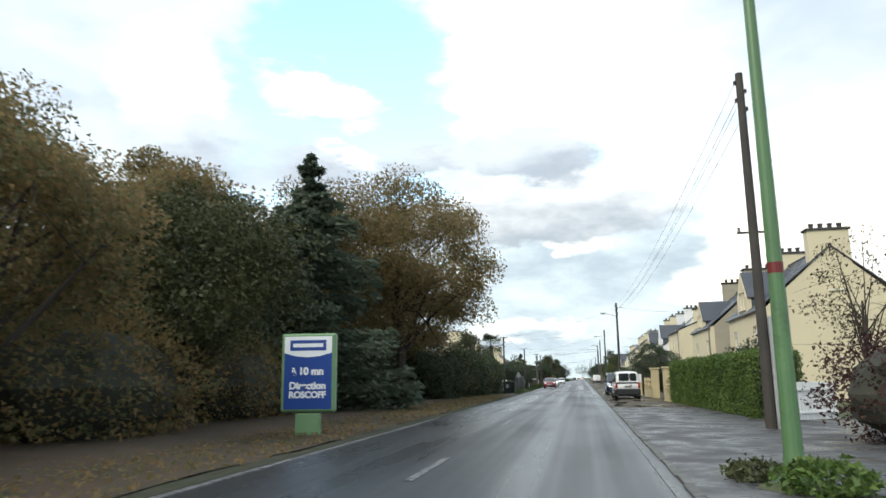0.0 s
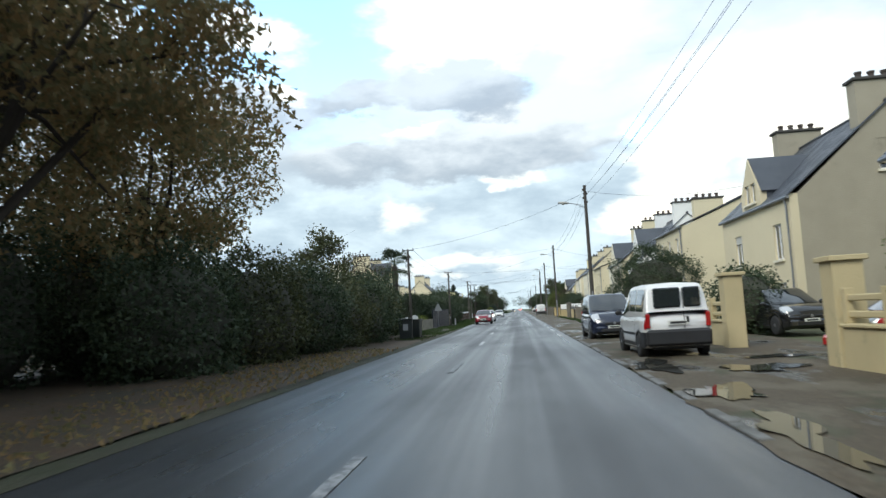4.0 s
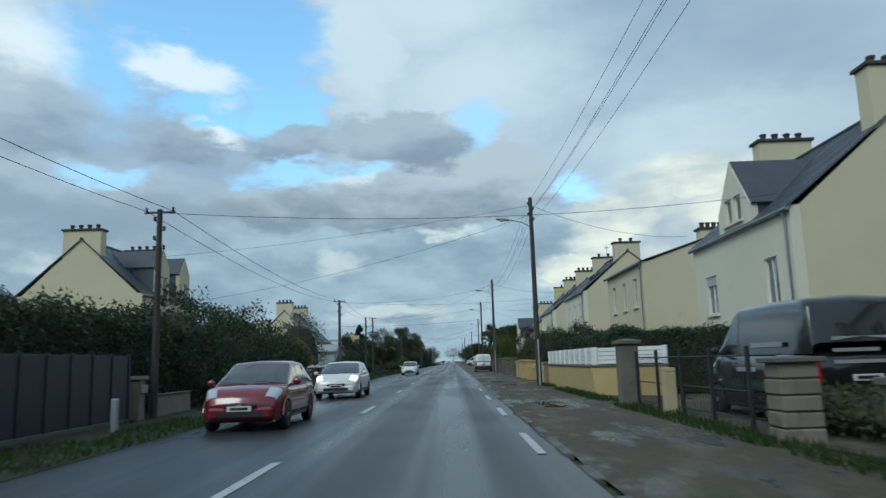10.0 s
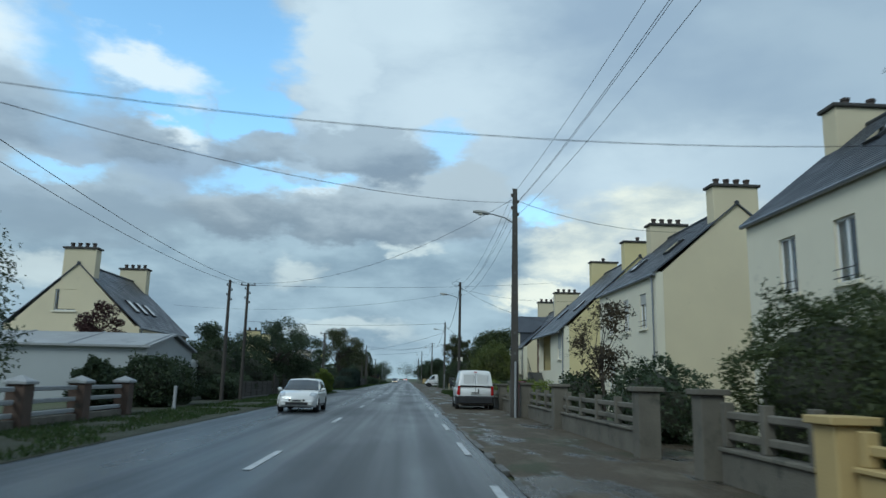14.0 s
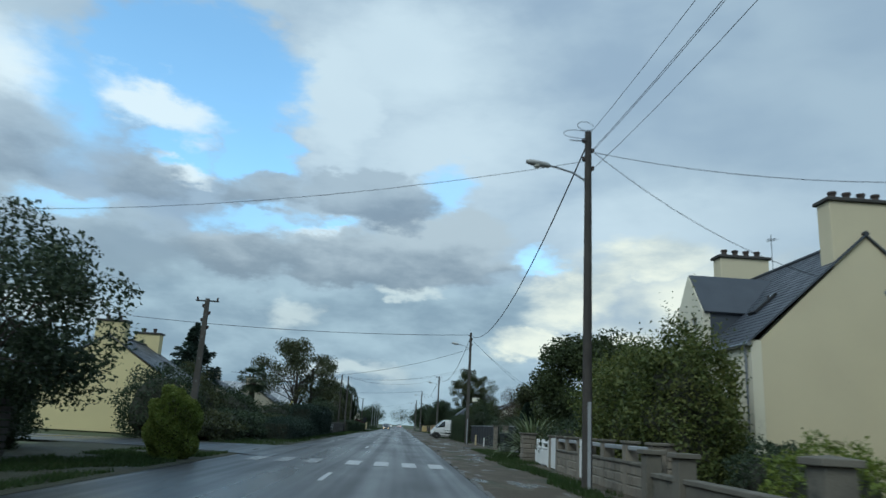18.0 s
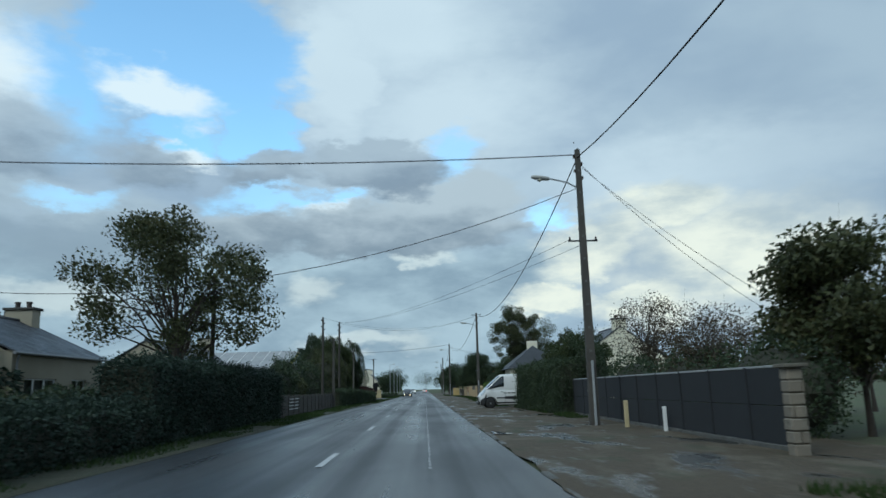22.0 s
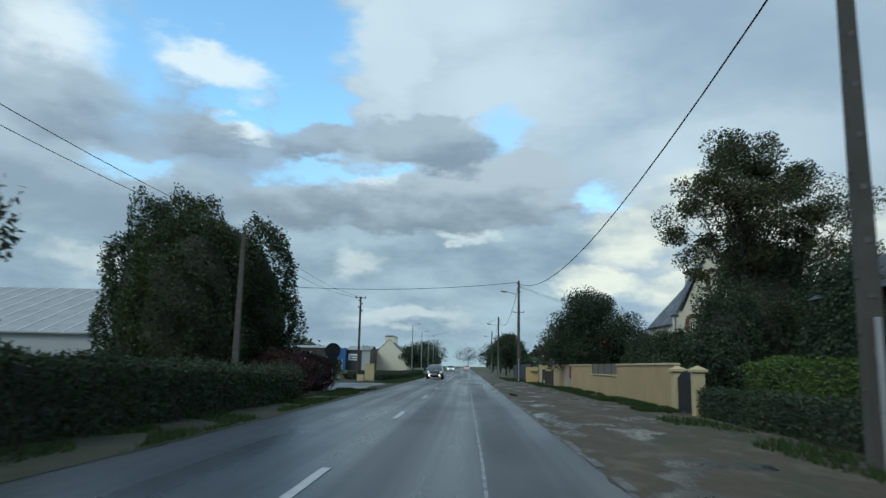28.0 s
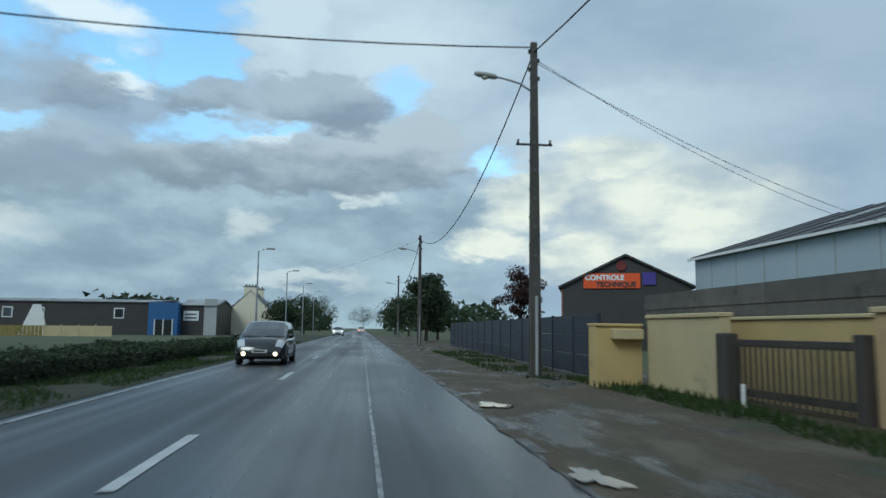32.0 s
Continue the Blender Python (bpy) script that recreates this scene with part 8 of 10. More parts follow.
panel_fence((7.95, 366.9), (8.6, 402), 1.75, M_NAVYFENCE, boards=3, step=2.4, label="dark sheet fence of a yard")
for n in range(3):
    y = 371.5 + n * 2.4
    bm = bmesh.new()
    prism(bm, [(0, 0.6), (0.55, 1.1), (0, 1.6), (-0.55, 1.1)], lambda u, v, w, y=y: (8.0 + (y - 366.9) * 0.0185 + w, y + u, v), -0.012, -0.002)
    tagged(part("fence_emblem", bm, M_GREYWALL, None, "pale diamond shape on the dark fence"), category="emblem")

# other side
low_wall((-6.35, 92.2), (-6.7, 98.4), 0.82, 0.3, M_LICHEN, label="low lichen-stained garden wall", cap_h=0.04)
picket_gate((-7.3, 94.0), (-7.3, 98.2), 1.2, label="white picket fence behind a stone wall", n=18)
picket_gate((-7.1, 98.6), (-6.75, 100.15), 1.3, label="white slatted garden gate standing ajar", wave=0.06, n=9, gap=0.47)
low_wall((-6.4, 100.3), (-6.25, 106.0), 0.88, 0.3, M_LICHEN, label="low lichen-stained garden wall", cap_h=0.04)
bush(-7.0, 104.6, 0.6, 0.9, 1.3, 900, 0.08, M_LLIGHT, 400, "small shrub with yellow flowers", 0.3)
panel_fence((-6.25, 106.4), (-6.15, 119.6), 1.75, M_NAVYFENCE, boards=1, step=0.95, label="navy-blue panel fence under a hedge")
pillar(-6.3, 120.3, 1.2, 0.35, M_STONE, label="rough brown gate pillar with a plate")
low_wall((-6.3, 121.6), (-6.4, 124.6), 0.6, 0.2, M_STONE, M_GREYWALL, label="low brown wall with a dark panel", cap_h=0.05)
T = thing("letter_box", "pale post box on a brown pillar", "letter box", -6.08, 120.3, 0.75)
part("box", rbox(-0.03, -0.12, 0, 0.06, 0.12, 0.22, 0.01), M_FIBRE, T)
T = thing("marker_post", "white painted verge post", "post", -5.2, 116.8, 0.0)
part("shaft", rbox(-0.07, -0.06, -0.1, 0.07, 0.06, 0.75, 0.02), M_FIBRE, T)
for y in (148.8, 152.6, 154.8, 158.3, 161.8, 165.3, 168.8, 172.3):
    T = thing("stone_post", "squat dark brick post with a pale pyramid cap", "post", -7.9, y, 0.0, group="gate pillars and posts")
    part("shaft", rbox(-0.25, -0.25, -0.1, 0.25, 0.25, 1.15, 0.02), M_DARKBRICK, T)
    bm = rbox(-0.32, -0.32, 1.152, 0.32, 0.32, 1.24, 0.015)
    vs = [bm.verts.new(p) for p in ((-0.3, -0.3, 1.242), (0.3, -0.3, 1.242), (0.3, 0.3, 1.242), (-0.3, 0.3, 1.242), (0, 0, 1.40))]
    for k in range(4):
        bm.faces.new((vs[k], vs[(k + 1) % 4], vs[4]))
    part("cap", bm, M_FIBRE, T)
for y0, y1 in ((149.1, 152.3), (155.1, 158.0), (158.6, 161.5), (162.1, 165.0), (165.6, 168.5), (169.1, 172.0)):
    T = tagged(new("rail_fence"), "pale concrete rails between brick posts", "fence", "fences")
    for z in (0.28, 0.62, 0.96):
        part("rail", rbox(-7.96, y0, z, -7.86, y1, z + 0.13, 0.02), M_FIBRE, T)
    part("kerb_wall", rbox(-8.02, y0, -0.1, -7.8, y1, 0.24, 0.015), M_GREYWALL, T)
T = tagged(new("garden_gate"), "dark solid gate with a pale notice panel", "gate", "garden gates")
lf = part("leaf", rbox(-7.92, 152.9, 0.06, -7.86, 154.5, 1.25, 0.01), M_DARKFENCE, T)
part("notice", rbox(-7.85, 153.3, 0.25, -7.83, 153.75, 1.1, 0.004), M_FIBRE, lf, "pale greenish notice panel")
T = thing("marker_post", "white verge post beside bushes", "post", -7.4, 176.5, 0.0)
part("shaft", rbox(-0.06, -0.06, -0.1, 0.06, 0.06, 1.0, 0.02), M_FIBRE, T)
panel_fence((-8.2, 191.5), (-8.0, 201.5), 1.1, M_POLEWOOD, boards=4, step=1.8, label="dark low board fence with posts")
for y in (202.5, 206.5):
    T = tagged(new("slat_screen"), "dark slatted timber screen", "screen", "fences")
    for j in range(8):
        part("slat", rbox(-8.05, y, 0.15 + j * 0.18, -8.0, y + 1.8, 0.28 + j * 0.18, 0.006), M_POLEWOOD, T)
    part("post", rbox(-8.12, y - 0.1, -0.1, -8.0, y, 1.65), M_POLEWOOD, T)
T = tagged(new("board_fence"), "weathered dark board fence beside the verge", "fence", "fences")
for k in range(15):
    y = 270.8 + 1.75 * k
    part("post", rbox(-6.24, y - 0.07, -0.1, -6.1, y + 0.07, 1.3, 0.012), M_POLECON, T, "grey concrete post")
    if k == 14:
        break
    for j in range(6):
        part("board", rbox(-6.19, y + 0.08, 0.06 + j * 0.2, -6.15, y + 1.67, 0.245 + j * 0.2 + 0.012 * math.sin(3.1 * k + j), 0.006), M_POLEWOOD, T)
        if k in (2, 3) and 0 < j < 5:
            part("lath", rbox(-6.145, y + 0.1, 0.225 + j * 0.2, -6.125, y + 1.65, 0.265 + j * 0.2, 0.004), M_PVC, T, "thin white lath")

T = tagged(new("wall_sign"), "narrow upright red board fixed to the ochre wall", "sign")
part("board", rbox(9.27, 350.5, 0.75, 9.36, 350.9, 1.62, 0.006), M_RED, T)
for k in range(5):
    part("text_bar", rbox(9.264, 350.57, 0.85 + k * 0.15, 9.269, 350.83, 0.92 + k * 0.15), M_FIBRE, T, "pale bar of unreadable writing")


# ---- vehicles ----


def wheel_at(car, x, y, r, side, w=0.2, cap=False):
    q = Matrix.Rotation(radians(90), 4, "Y")
    bm = lathe(bmesh.new(), [(r * 0.62, -w / 2), (r * 0.93, -w / 2), (r, -w * 0.34), (r, w * 0.34), (r * 0.93, w / 2), (r * 0.62, w / 2)], seg=26)
    bmesh.ops.transform(bm, matrix=Matrix.Translation((x, y, r)) @ q, verts=bm.verts)
    t = part("wheel", bm, M_RUBBER, car, "black tyre with a grey rim", smooth=True)
    at = Matrix.Translation((x + side * (w / 2 - 0.035), y, r)) @ Matrix.Rotation(radians(90 * side), 4, "Y")
    bm = lathe(bmesh.new(), [(r * 0.30, -0.05), (r * 0.60, -0.045), (r * 0.66, 0.03), (r * 0.61, 0.034), (r * 0.57, 0.0), (r * 0.2, -0.012)], seg=24)
    for k in range(7):
        a = k * math.tau / 7
        c, s = math.cos(a), math.sin(a)
        p = [(c * r * u - s * r * v, s * r * u + c * r * v) for u, v in ((0.08, -0.07), (0.60, -0.045), (0.60, 0.045), (0.08, 0.07))]
        prism(bm, p, lambda u, v, q: (u, v, q), 0.002, 0.024)
    lathe(bm, [(r * 0.2, 0.0), (r * 0.19, 0.03), (r * 0.1, 0.042)], seg=14)
    bmesh.ops.transform(bm, matrix=at, verts=bm.verts)
    part("rim", bm, M_RIM, t, "grey spoked wheel rim")


def vehicle(x, y, turn, name, label, category, paint, L, W, H, belt, hood, nose, base, top, side_wins=((0.10, 0.34), (0.36, 0.60), (0.62, 0.97)), wheelbase=None, r=0.31,
            bumper=None, tail="low", rear_win=((0.10, 0.90),), low=0.22, wt=0.78, head=None, tail_mat=None, fog=None, rack=False, bow=0.16):
    """A road vehicle facing +y, its skin lofted from cross-sections. base and top: where the cabin's rear and front edges lie at belt and roof, in shares of the length from the tail."""
    C = thing(name, label, category, x, y, 0.0, turn, group="cars and vans")
    w, wbse = W / 2, wheelbase or L * 0.62
    van = tail == "tall"
    axles = (-wbse / 2, wbse / 2 + 0.02 * L)
    ra = r + 0.055

    def eased(rows, soft=0.012):
        ss, vv = [a for a, _ in rows], [b for _, b in rows]
        k = np.linspace(-1, 1, 9)
        wk = 1 - np.abs(k) * 0.8
        return lambda s: float(np.sum(np.interp(s + k * soft, ss, vv) * wk) / wk.sum())

    top_l = eased([(0.0, belt - 0.16), (0.012, belt - 0.05), (0.05, belt), (base[1] - 0.01, belt), (0.5 * base[1] + 0.47, (belt + 2 * hood) / 3 + 0.02), (0.93, hood - 0.03), (0.975, nose), (0.995, nose - 0.16), (1.0, nose - 0.22)], 0.016)
    wid = eased([(0.0, 0.90), (0.02, 0.965), (0.10, 1.0), (0.82, 0.995), (0.92, 0.95), (0.97, 0.88), (1.0, 0.80)])
    low_l = eased([(0.0, 0.36), (0.03, 0.28), (0.12, low), (0.86, low), (0.96, 0.22), (1.0, 0.27)])

    def skin(s, q):
        """The lower body: q runs from 0 under one side over the top to 18 under the other."""
        yy = -L / 2 + L * s
        zt, zl, ww = top_l(s), low_l(s), w * wid(s)
        for a in axles:
            if abs(yy - a) < ra:
                zl = max(zl, min(zt - 0.12, r * 0.98 + math.sqrt(ra * ra - (yy - a) ** 2)))
        rows = ((0.80, zl), (0.955, zl + 0.005), (0.985, zl + 0.035), (1.0, zl + (zt - zl) * 0.40), (1.0, zl + (zt - zl) * 0.62), (0.985, zt - (zt - zl) * 0.20), (0.955, zt - (zt - zl) * 0.085), (0.89, zt - 0.012), (0.6, zt + 0.012), (0.0, zt + 0.028))
        h = q if q <= 9 else 18 - q
        i = min(int(h), 8)
        f = h - i
        px, pz = rows[i][0] + (rows[i + 1][0] - rows[i][0]) * f, rows[i][1] + (rows[i + 1][1] - rows[i][1]) * f
        end = max(0.0, (s - 0.82) / 0.18) ** 2 * bow - max(0.0, (0.10 - s) / 0.10) ** 2 * 0.05
        return Vector((px * ww * (-1 if q <= 9 else 1), yy - end * px * px * L * 0.16, pz))

    b0, b1, t0, t1 = base[0], base[1], top[0], top[1]
    roof_l = eased([(b0, belt - 0.02), (t0, H - 0.035), ((t0 + t1) / 2, H), (t1, H - 0.02), (b1, belt - 0.02)], 0.022)

    def house_skin(s, q):
        """The cabin: q runs from 0 at one belt line over the roof to 10 at the other."""
        zc = max(belt - 0.03, roof_l(s))
        up = min(1.0, (zc - belt + 0.03) / (H - belt + 0.03))
        wb = w * 0.945 * wid(min(max(s, 0.02), 0.9))
        wr = wb + (w * wt - wb) * up
        e = min(0.10, 0.35 * (zc - belt + 0.03))
        rows = ((wb, belt - 0.04), (wb + (wr - wb) * 0.45 + 0.012, belt - 0.04 + (zc - e - belt + 0.04) * 0.5), (wr + 0.01, zc - e), (wr - 0.025, zc - e * 0.35), (wr * 0.86, zc), (0.0, zc + 0.035 * up))
        h = q if q <= 5 else 10 - q
        i = min(int(h), 4)
        f = h - i
        px, pz = rows[i][0] + (rows[i + 1][0] - rows[i][0]) * f, rows[i][1] + (rows[i + 1][1] - rows[i][1]) * f
        fore = max(0.0, (s - t1) / (b1 - t1)) if s > t1 else 0.0
        aft = max(0.0, (t0 - s) / max(0.01, t0 - b0)) if s < t0 else 0.0
        yy = -L / 2 + L * s + (0.10 * min(1, fore * 2) - 0.05 * min(1, aft * 2)) * (1 - (px / w) ** 2)
        return Vector((px * (-1 if q <= 5 else 1), yy, pz))

    def loft(fn, ss, qs, lift=0.0, close=False):
        bm = bmesh.new()
        rings = []
        for s in ss:
            ring = []
            for q in qs:
                p = fn(s, q)
                if lift:
                    d = 0.004
                    a = fn(min(s + d, 1.0), q) - fn(max(s - d, 0.0), q)
                    b = fn(s, min(q + 0.05, 18 if fn is skin else 10)) - fn(s, max(q - 0.05, 0))
                    n = b.cross(a)
                    n = n.normalized() if n.length > 1e-9 else Vector((0, 0, 1))
                    if n.dot(p - Vector((0, min(max(p.y, -L * 0.36), L * 0.36), 0.6 if fn is skin else belt))) < 0:
                        n = -n
                    p = p + n * lift
                ring.append(bm.verts.new(p))
            rings.append(ring)
        for a, b in zip(rings, rings[1:]):
            for k in range(len(qs) - 1):
                bm.faces.new((a[k], a[k + 1], b[k + 1], b[k]))
            if close:
                bm.faces.new((a[-1], a[0], b[0], b[-1]))
        if close:
            bm.faces.new(rings[0][::-1]), bm.faces.new(rings[-1])
        return bm

    def patch(nm, fn, s0, s1, q0, q1, mat, lift=0.008, lab="", n=8, m=6):
        ss, qs = np.linspace(s0, s1, n), np.linspace(q0, q1, m)
        return part(nm, loft(fn, ss, qs, lift), mat, C, lab, smooth=True)

    ss = set(np.linspace(0, 1, 46))
    for a in axles:
        ss |= {(a + ra * math.cos(k) + L / 2) / L for k in np.linspace(0.02, math.pi - 0.02, 17)}
    ss |= {0.004, 0.01, 0.016, 0.985, 0.99, 0.995}
    ss = sorted(s for s in ss if 0 <= s <= 1)
    part("body", loft(skin, ss, list(range(19)), close=True), paint, C, smooth=True)
    cs = sorted(set(np.linspace(b0, b1, 26)) | {t0, t1, b0 + 0.01, b1 - 0.01})
    part("cabin", loft(house_skin, cs, [0, 0.5, 1, 1.5, 2, 2.5, 3, 3.5, 4, 4.5, 5, 5.5, 6, 6.5, 7, 7.5, 8, 8.5, 9, 9.5, 10]), paint, C, smooth=True)
    part("underbody", rbox(-w * 0.72, -L * 0.46, 0.2, w * 0.72, L * 0.46, belt - 0.3, 0.04), M_TRIM, C, "dark underbody")
    patch("windscreen", house_skin, t1 + (b1 - t1) * 0.10, b1 - (b1 - t1) * 0.10, 2.75, 7.25, M_CARGLASS, 0.007, n=12, m=12)
    for u0, u1 in rear_win:
        if t0 - b0 > 0.05:
            patch("rear_window", house_skin, b0 + (t0 - b0) * 0.30, t0 - (t0 - b0) * 0.06, 2.6 + 4.8 * u0, 2.6 + 4.8 * u1, M_CARGLASS, 0.007, m=10)
        else:
            g = rbox(-w * wt + 2 * w * wt * u0, -L / 2 + L * b0 - 0.075, belt + (H - belt) * 0.22, -w * wt + 2 * w * wt * u1, -L / 2 + L * t0 - 0.012, H - (H - belt) * 0.16, 0.03)
            part("rear_window", g, M_CARGLASS, C)
    bb = bumper or paint
    for sg in (-1, 1):
        qq = (lambda q: q) if sg < 0 else (lambda q: 10 - q)
        ql = (lambda q: q) if sg < 0 else (lambda q: 18 - q)
        for u0, u1 in side_wins:
            s0, s1 = b0 + (b1 - b0) * u0, b0 + (b1 - b0) * u1
            patch("side_window", house_skin, s0, s1, qq(0.40), qq(1.95), M_CARGLASS, 0.006, n=10)
        for u in [side_wins[-1][0] - 0.01, side_wins[-1][1] - 0.02] + ([side_wins[-2][0] - 0.01] if len(side_wins) > 1 else []):
            s = b0 + (b1 - b0) * u
            if abs(-L / 2 + L * s - axles[0]) > ra * 0.7 and abs(-L / 2 + L * s - axles[1]) > ra * 0.7:
                patch("door_seam", skin, s - 0.0016, s + 0.0016, ql(2.2), ql(6.4), M_TRIM, 0.003, n=2)
        yy = -L / 2 + L * b1 - 0.30
        bm = bmesh.new()
        lump(bm, (sg * (w + 0.11), yy, belt + 0.07), 0.10, 0.06, 0.075, random.Random(3), 10, 6)
        rod(bm, (sg * (w - 0.05), yy, belt + 0.0), (sg * (w + 0.08), yy, belt + 0.03), 0.025, seg=6)
        part("mirror", bm, M_TRIM if van or bumper else paint, C, "door mirror", smooth=True)
        for u in [v[0] for v in side_wins[-2:]]:
            s = b0 + (b1 - b0) * u + 0.012
            patch("door_handle", skin, s, s + 0.036, ql(5.0), ql(5.25), M_TRIM if bumper else paint, 0.026, n=4, m=3)
        s0, s1 = (axles[0] + ra * 1.06 + L / 2) / L, (axles[1] - ra * 1.06 + L / 2) / L
        patch("side_strip", skin, s0, s1, ql(3.0), ql(3.35), bumper or paint, 0.014, n=6, m=3)
        patch("sill", skin, s0, s1, ql(1.0), ql(2.4), M_TRIM, 0.006, n=6, m=3)
        patch("headlamp", skin, 0.905, 0.978, ql(5.2), ql(7.7), head or M_LIGHTGLASS, 0.010, "clear headlamp")
        tm = tail_mat or M_TAILLIGHT
        if van:
            part("tail_lamp", rbox(sg * w * 0.80, -L / 2 - 0.022, 0.74, sg * w * 0.93, -L / 2 + 0.06, min(1.22, belt + 0.04), 0.02), tm, C, "upright red tail lamp")
            patch("tail_lamp_side", skin, 0.001, 0.022, ql(3.9), ql(5.9), tm, 0.010, n=5)
        else:
            part("tail_lamp", rbox(sg * w * 0.60, -L / 2 - 0.02, belt - 0.36, sg * w * 0.87, -L / 2 + 0.06, belt - 0.17, 0.03), tm, C, "red tail lamp")
            patch("tail_lamp_side", skin, 0.002, 0.05, ql(4.4), ql(5.8), tm, 0.010, n=5)
        for a in axles:
            arc = [(a + (ra + d) * math.cos(k), r * 0.98 + (ra + d) * math.sin(k)) for d in (0.0, 0.05) for k in np.linspace(0.05, math.pi - 0.05, 15)]
            arc = arc[:15] + arc[15:][::-1]
            bm = bmesh.new()
            prism(bm, arc, lambda u, v, q: (q, u, v), sg * (w - 0.02), sg * (w + 0.008))
            part("wheel_arch", bm, bumper or paint, C, "flared wheel arch")
            wheel_at(C, sg * (w - 0.09), a, r, sg)
        if fog:
            part("fog_lamp", rod(bmesh.new(), (sg * w * 0.62, L / 2 - 0.10, 0.40), (sg * w * 0.62, L / 2 + 0.022, 0.40), 0.075, seg=14), fog, C, "lit fog lamp")
        if rack:
            bm = bmesh.new()
            pipe(bm, [house_skin(s, qq(3.4)) + Vector((0, 0, z)) for s, z in ((t0 + 0.06, 0.0), (t0 + 0.09, 0.06), (t1 - 0.10, 0.06), (t1 - 0.05, 0.0))], 0.024)
            part("roof_rail", bm, M_RIM, C, "silver roof rail")
    # bumpers wrap round the ends
    patch("front_bumper", skin, 0.90, 0.996, 1.2, 3.6, bb, 0.016, "front bumper"), patch("front_bumper", skin, 0.90, 0.996, 16.8, 14.4, bb, 0.016, "front bumper")
    fb = w * 0.80
    part("front_bumper", rbox(-fb, L / 2 - bow * L * 0.16 * 0.64 - 0.05, 0.26, fb, L / 2 + 0.004, 0.52, 0.06), bb, C, "front bumper")
    part("air_intake", rbox(-w * 0.55, L / 2 + 0.0045, 0.32, w * 0.55, L / 2 + 0.012, 0.43, 0.003), M_TRIM, C, "dark air intake")
    gr = part("grille", rbox(-w * 0.40, L / 2 - 0.10, nose - 0.25, w * 0.40, L / 2 - 0.012 + 0.02, nose - 0.17, 0.02), M_TRIM, C, "black grille")
    part("badge", rod(bmesh.new(), (0, L / 2 + 0.006, nose - 0.21), (0, L / 2 + 0.02, nose - 0.21), 0.055, seg=12), M_RIM, gr, "plain round badge")
    part("rear_bumper", rbox(-w * 0.93, -L / 2 - 0.06, 0.30, w * 0.93, -L / 2 + 0.14, 0.70 if van else 0.58, 0.06), bb, C, "rear bumper")
    patch("rear_bumper", skin, 0.005, 0.10, 1.2, 3.4, bb, 0.016, "rear bumper"), patch("rear_bumper", skin, 0.005, 0.10, 16.8, 14.6, bb, 0.016, "rear bumper")
    bm = bmesh.new()
    for x0, x1 in ((-w * 0.55, -0.05), (0.02, w * 0.5)):
        a, b = house_skin(b1 - (b1 - t1) * 0.07, 5 + x0 * 2.6 / w), house_skin(b1 - (b1 - t1) * 0.16, 5 + x1 * 2.6 / w)
        rod(bm, a + Vector((0, 0.03, 0.02)), b + Vector((0, 0.03, 0.03)), 0.011, 0.007, 5)
    part("wiper", bm, M_TRIM, C, "black wiper arm")
    for yy, z, sg in ((-L / 2 - 0.07, 0.86 if van else 0.48, -1), (L / 2 + 0.018, 0.49, 1)):
        if van and sg < 0:
            yy = -L / 2 - 0.016
        p = part("number_plate", rbox(-0.26, yy - 0.008, z - 0.055, 0.26, yy + 0.008, z + 0.055, 0.004), M_PLATE, C, "number plate with dark bars")
        part("plate_bar", rbox(-0.19, yy + sg * 0.009, z - 0.028, 0.19, yy + sg * 0.013, z + 0.028, 0.001), M_TRIM, p)
    return C


HATCH = dict(belt=0.94, hood=0.90, nose=0.76, base=(0.03, 0.79), top=(0.22, 0.55))
SMALLVAN = dict(belt=1.06, hood=1.02, nose=0.84, base=(0.005, 0.80), top=(0.04, 0.58), wt=0.80, tail="tall")
white_van = vehicle(5.45, 61.6, 1.5, "small_van", "small white van with black bumpers parked on the gravel", "van", M_CARWHITE, 4.0, 1.67, 1.84, **SMALLVAN, bumper=M_TRIM, rear_win=((0.08, 0.56), (0.62, 0.92)), side_wins=((0.07, 0.36), (0.39, 0.64), (0.67, 0.95)), r=0.30)
part("door_seam", rbox(0.14, -2.012, 0.62, 0.155, -2.004, 1.7), M_TRIM, white_van)
part("door_latch", rbox(0.2, -2.03, 0.85, 0.26, -2.0, 1.0, 0.01), M_TRIM, white_van)
vehicle(5.36, 72.6, 180.5, "compact_van", "dark blue compact van parked facing the road", "van", M_CARBLUE, 4.4, 1.82, 1.82, **SMALLVAN, side_wins=((0.07, 0.32), (0.35, 0.58), (0.63, 0.96)), r=0.33, rack=True)
vehicle(11.2, 69.0, 186.0, "car", "black car parked on a grassy drive", "car", M_CARBLACK, 4.4, 1.85, 1.62, belt=1.02, hood=0.98, nose=0.84, base=(0.02, 0.78), top=(0.12, 0.54), r=0.34)
vehicle(9.9, 56.9, 95.0, "car", "bright red car parked behind a garden wall", "car", M_CARBRIGHTRED, 3.9, 1.68, 1.46, **HATCH)
vehicle(8.9, 94.2, -14.0, "car", "white hatchback parked behind the plank wall", "car", M_CARWHITE, 4.0, 1.7, 1.62, **HATCH, tail="tall")
bv = vehicle(9.3, 115.6, 1.0, "black_van", "black van with pale sign writing, parked beside a grey wall", "van", M_CARBLACK, 5.0, 1.95, 2.28, belt=1.32, hood=1.08, nose=0.88, base=(0.004, 0.82), top=(0.03, 0.62), tail="tall", wt=0.84, rear_win=(), side_wins=((0.72, 0.95),), r=0.32)
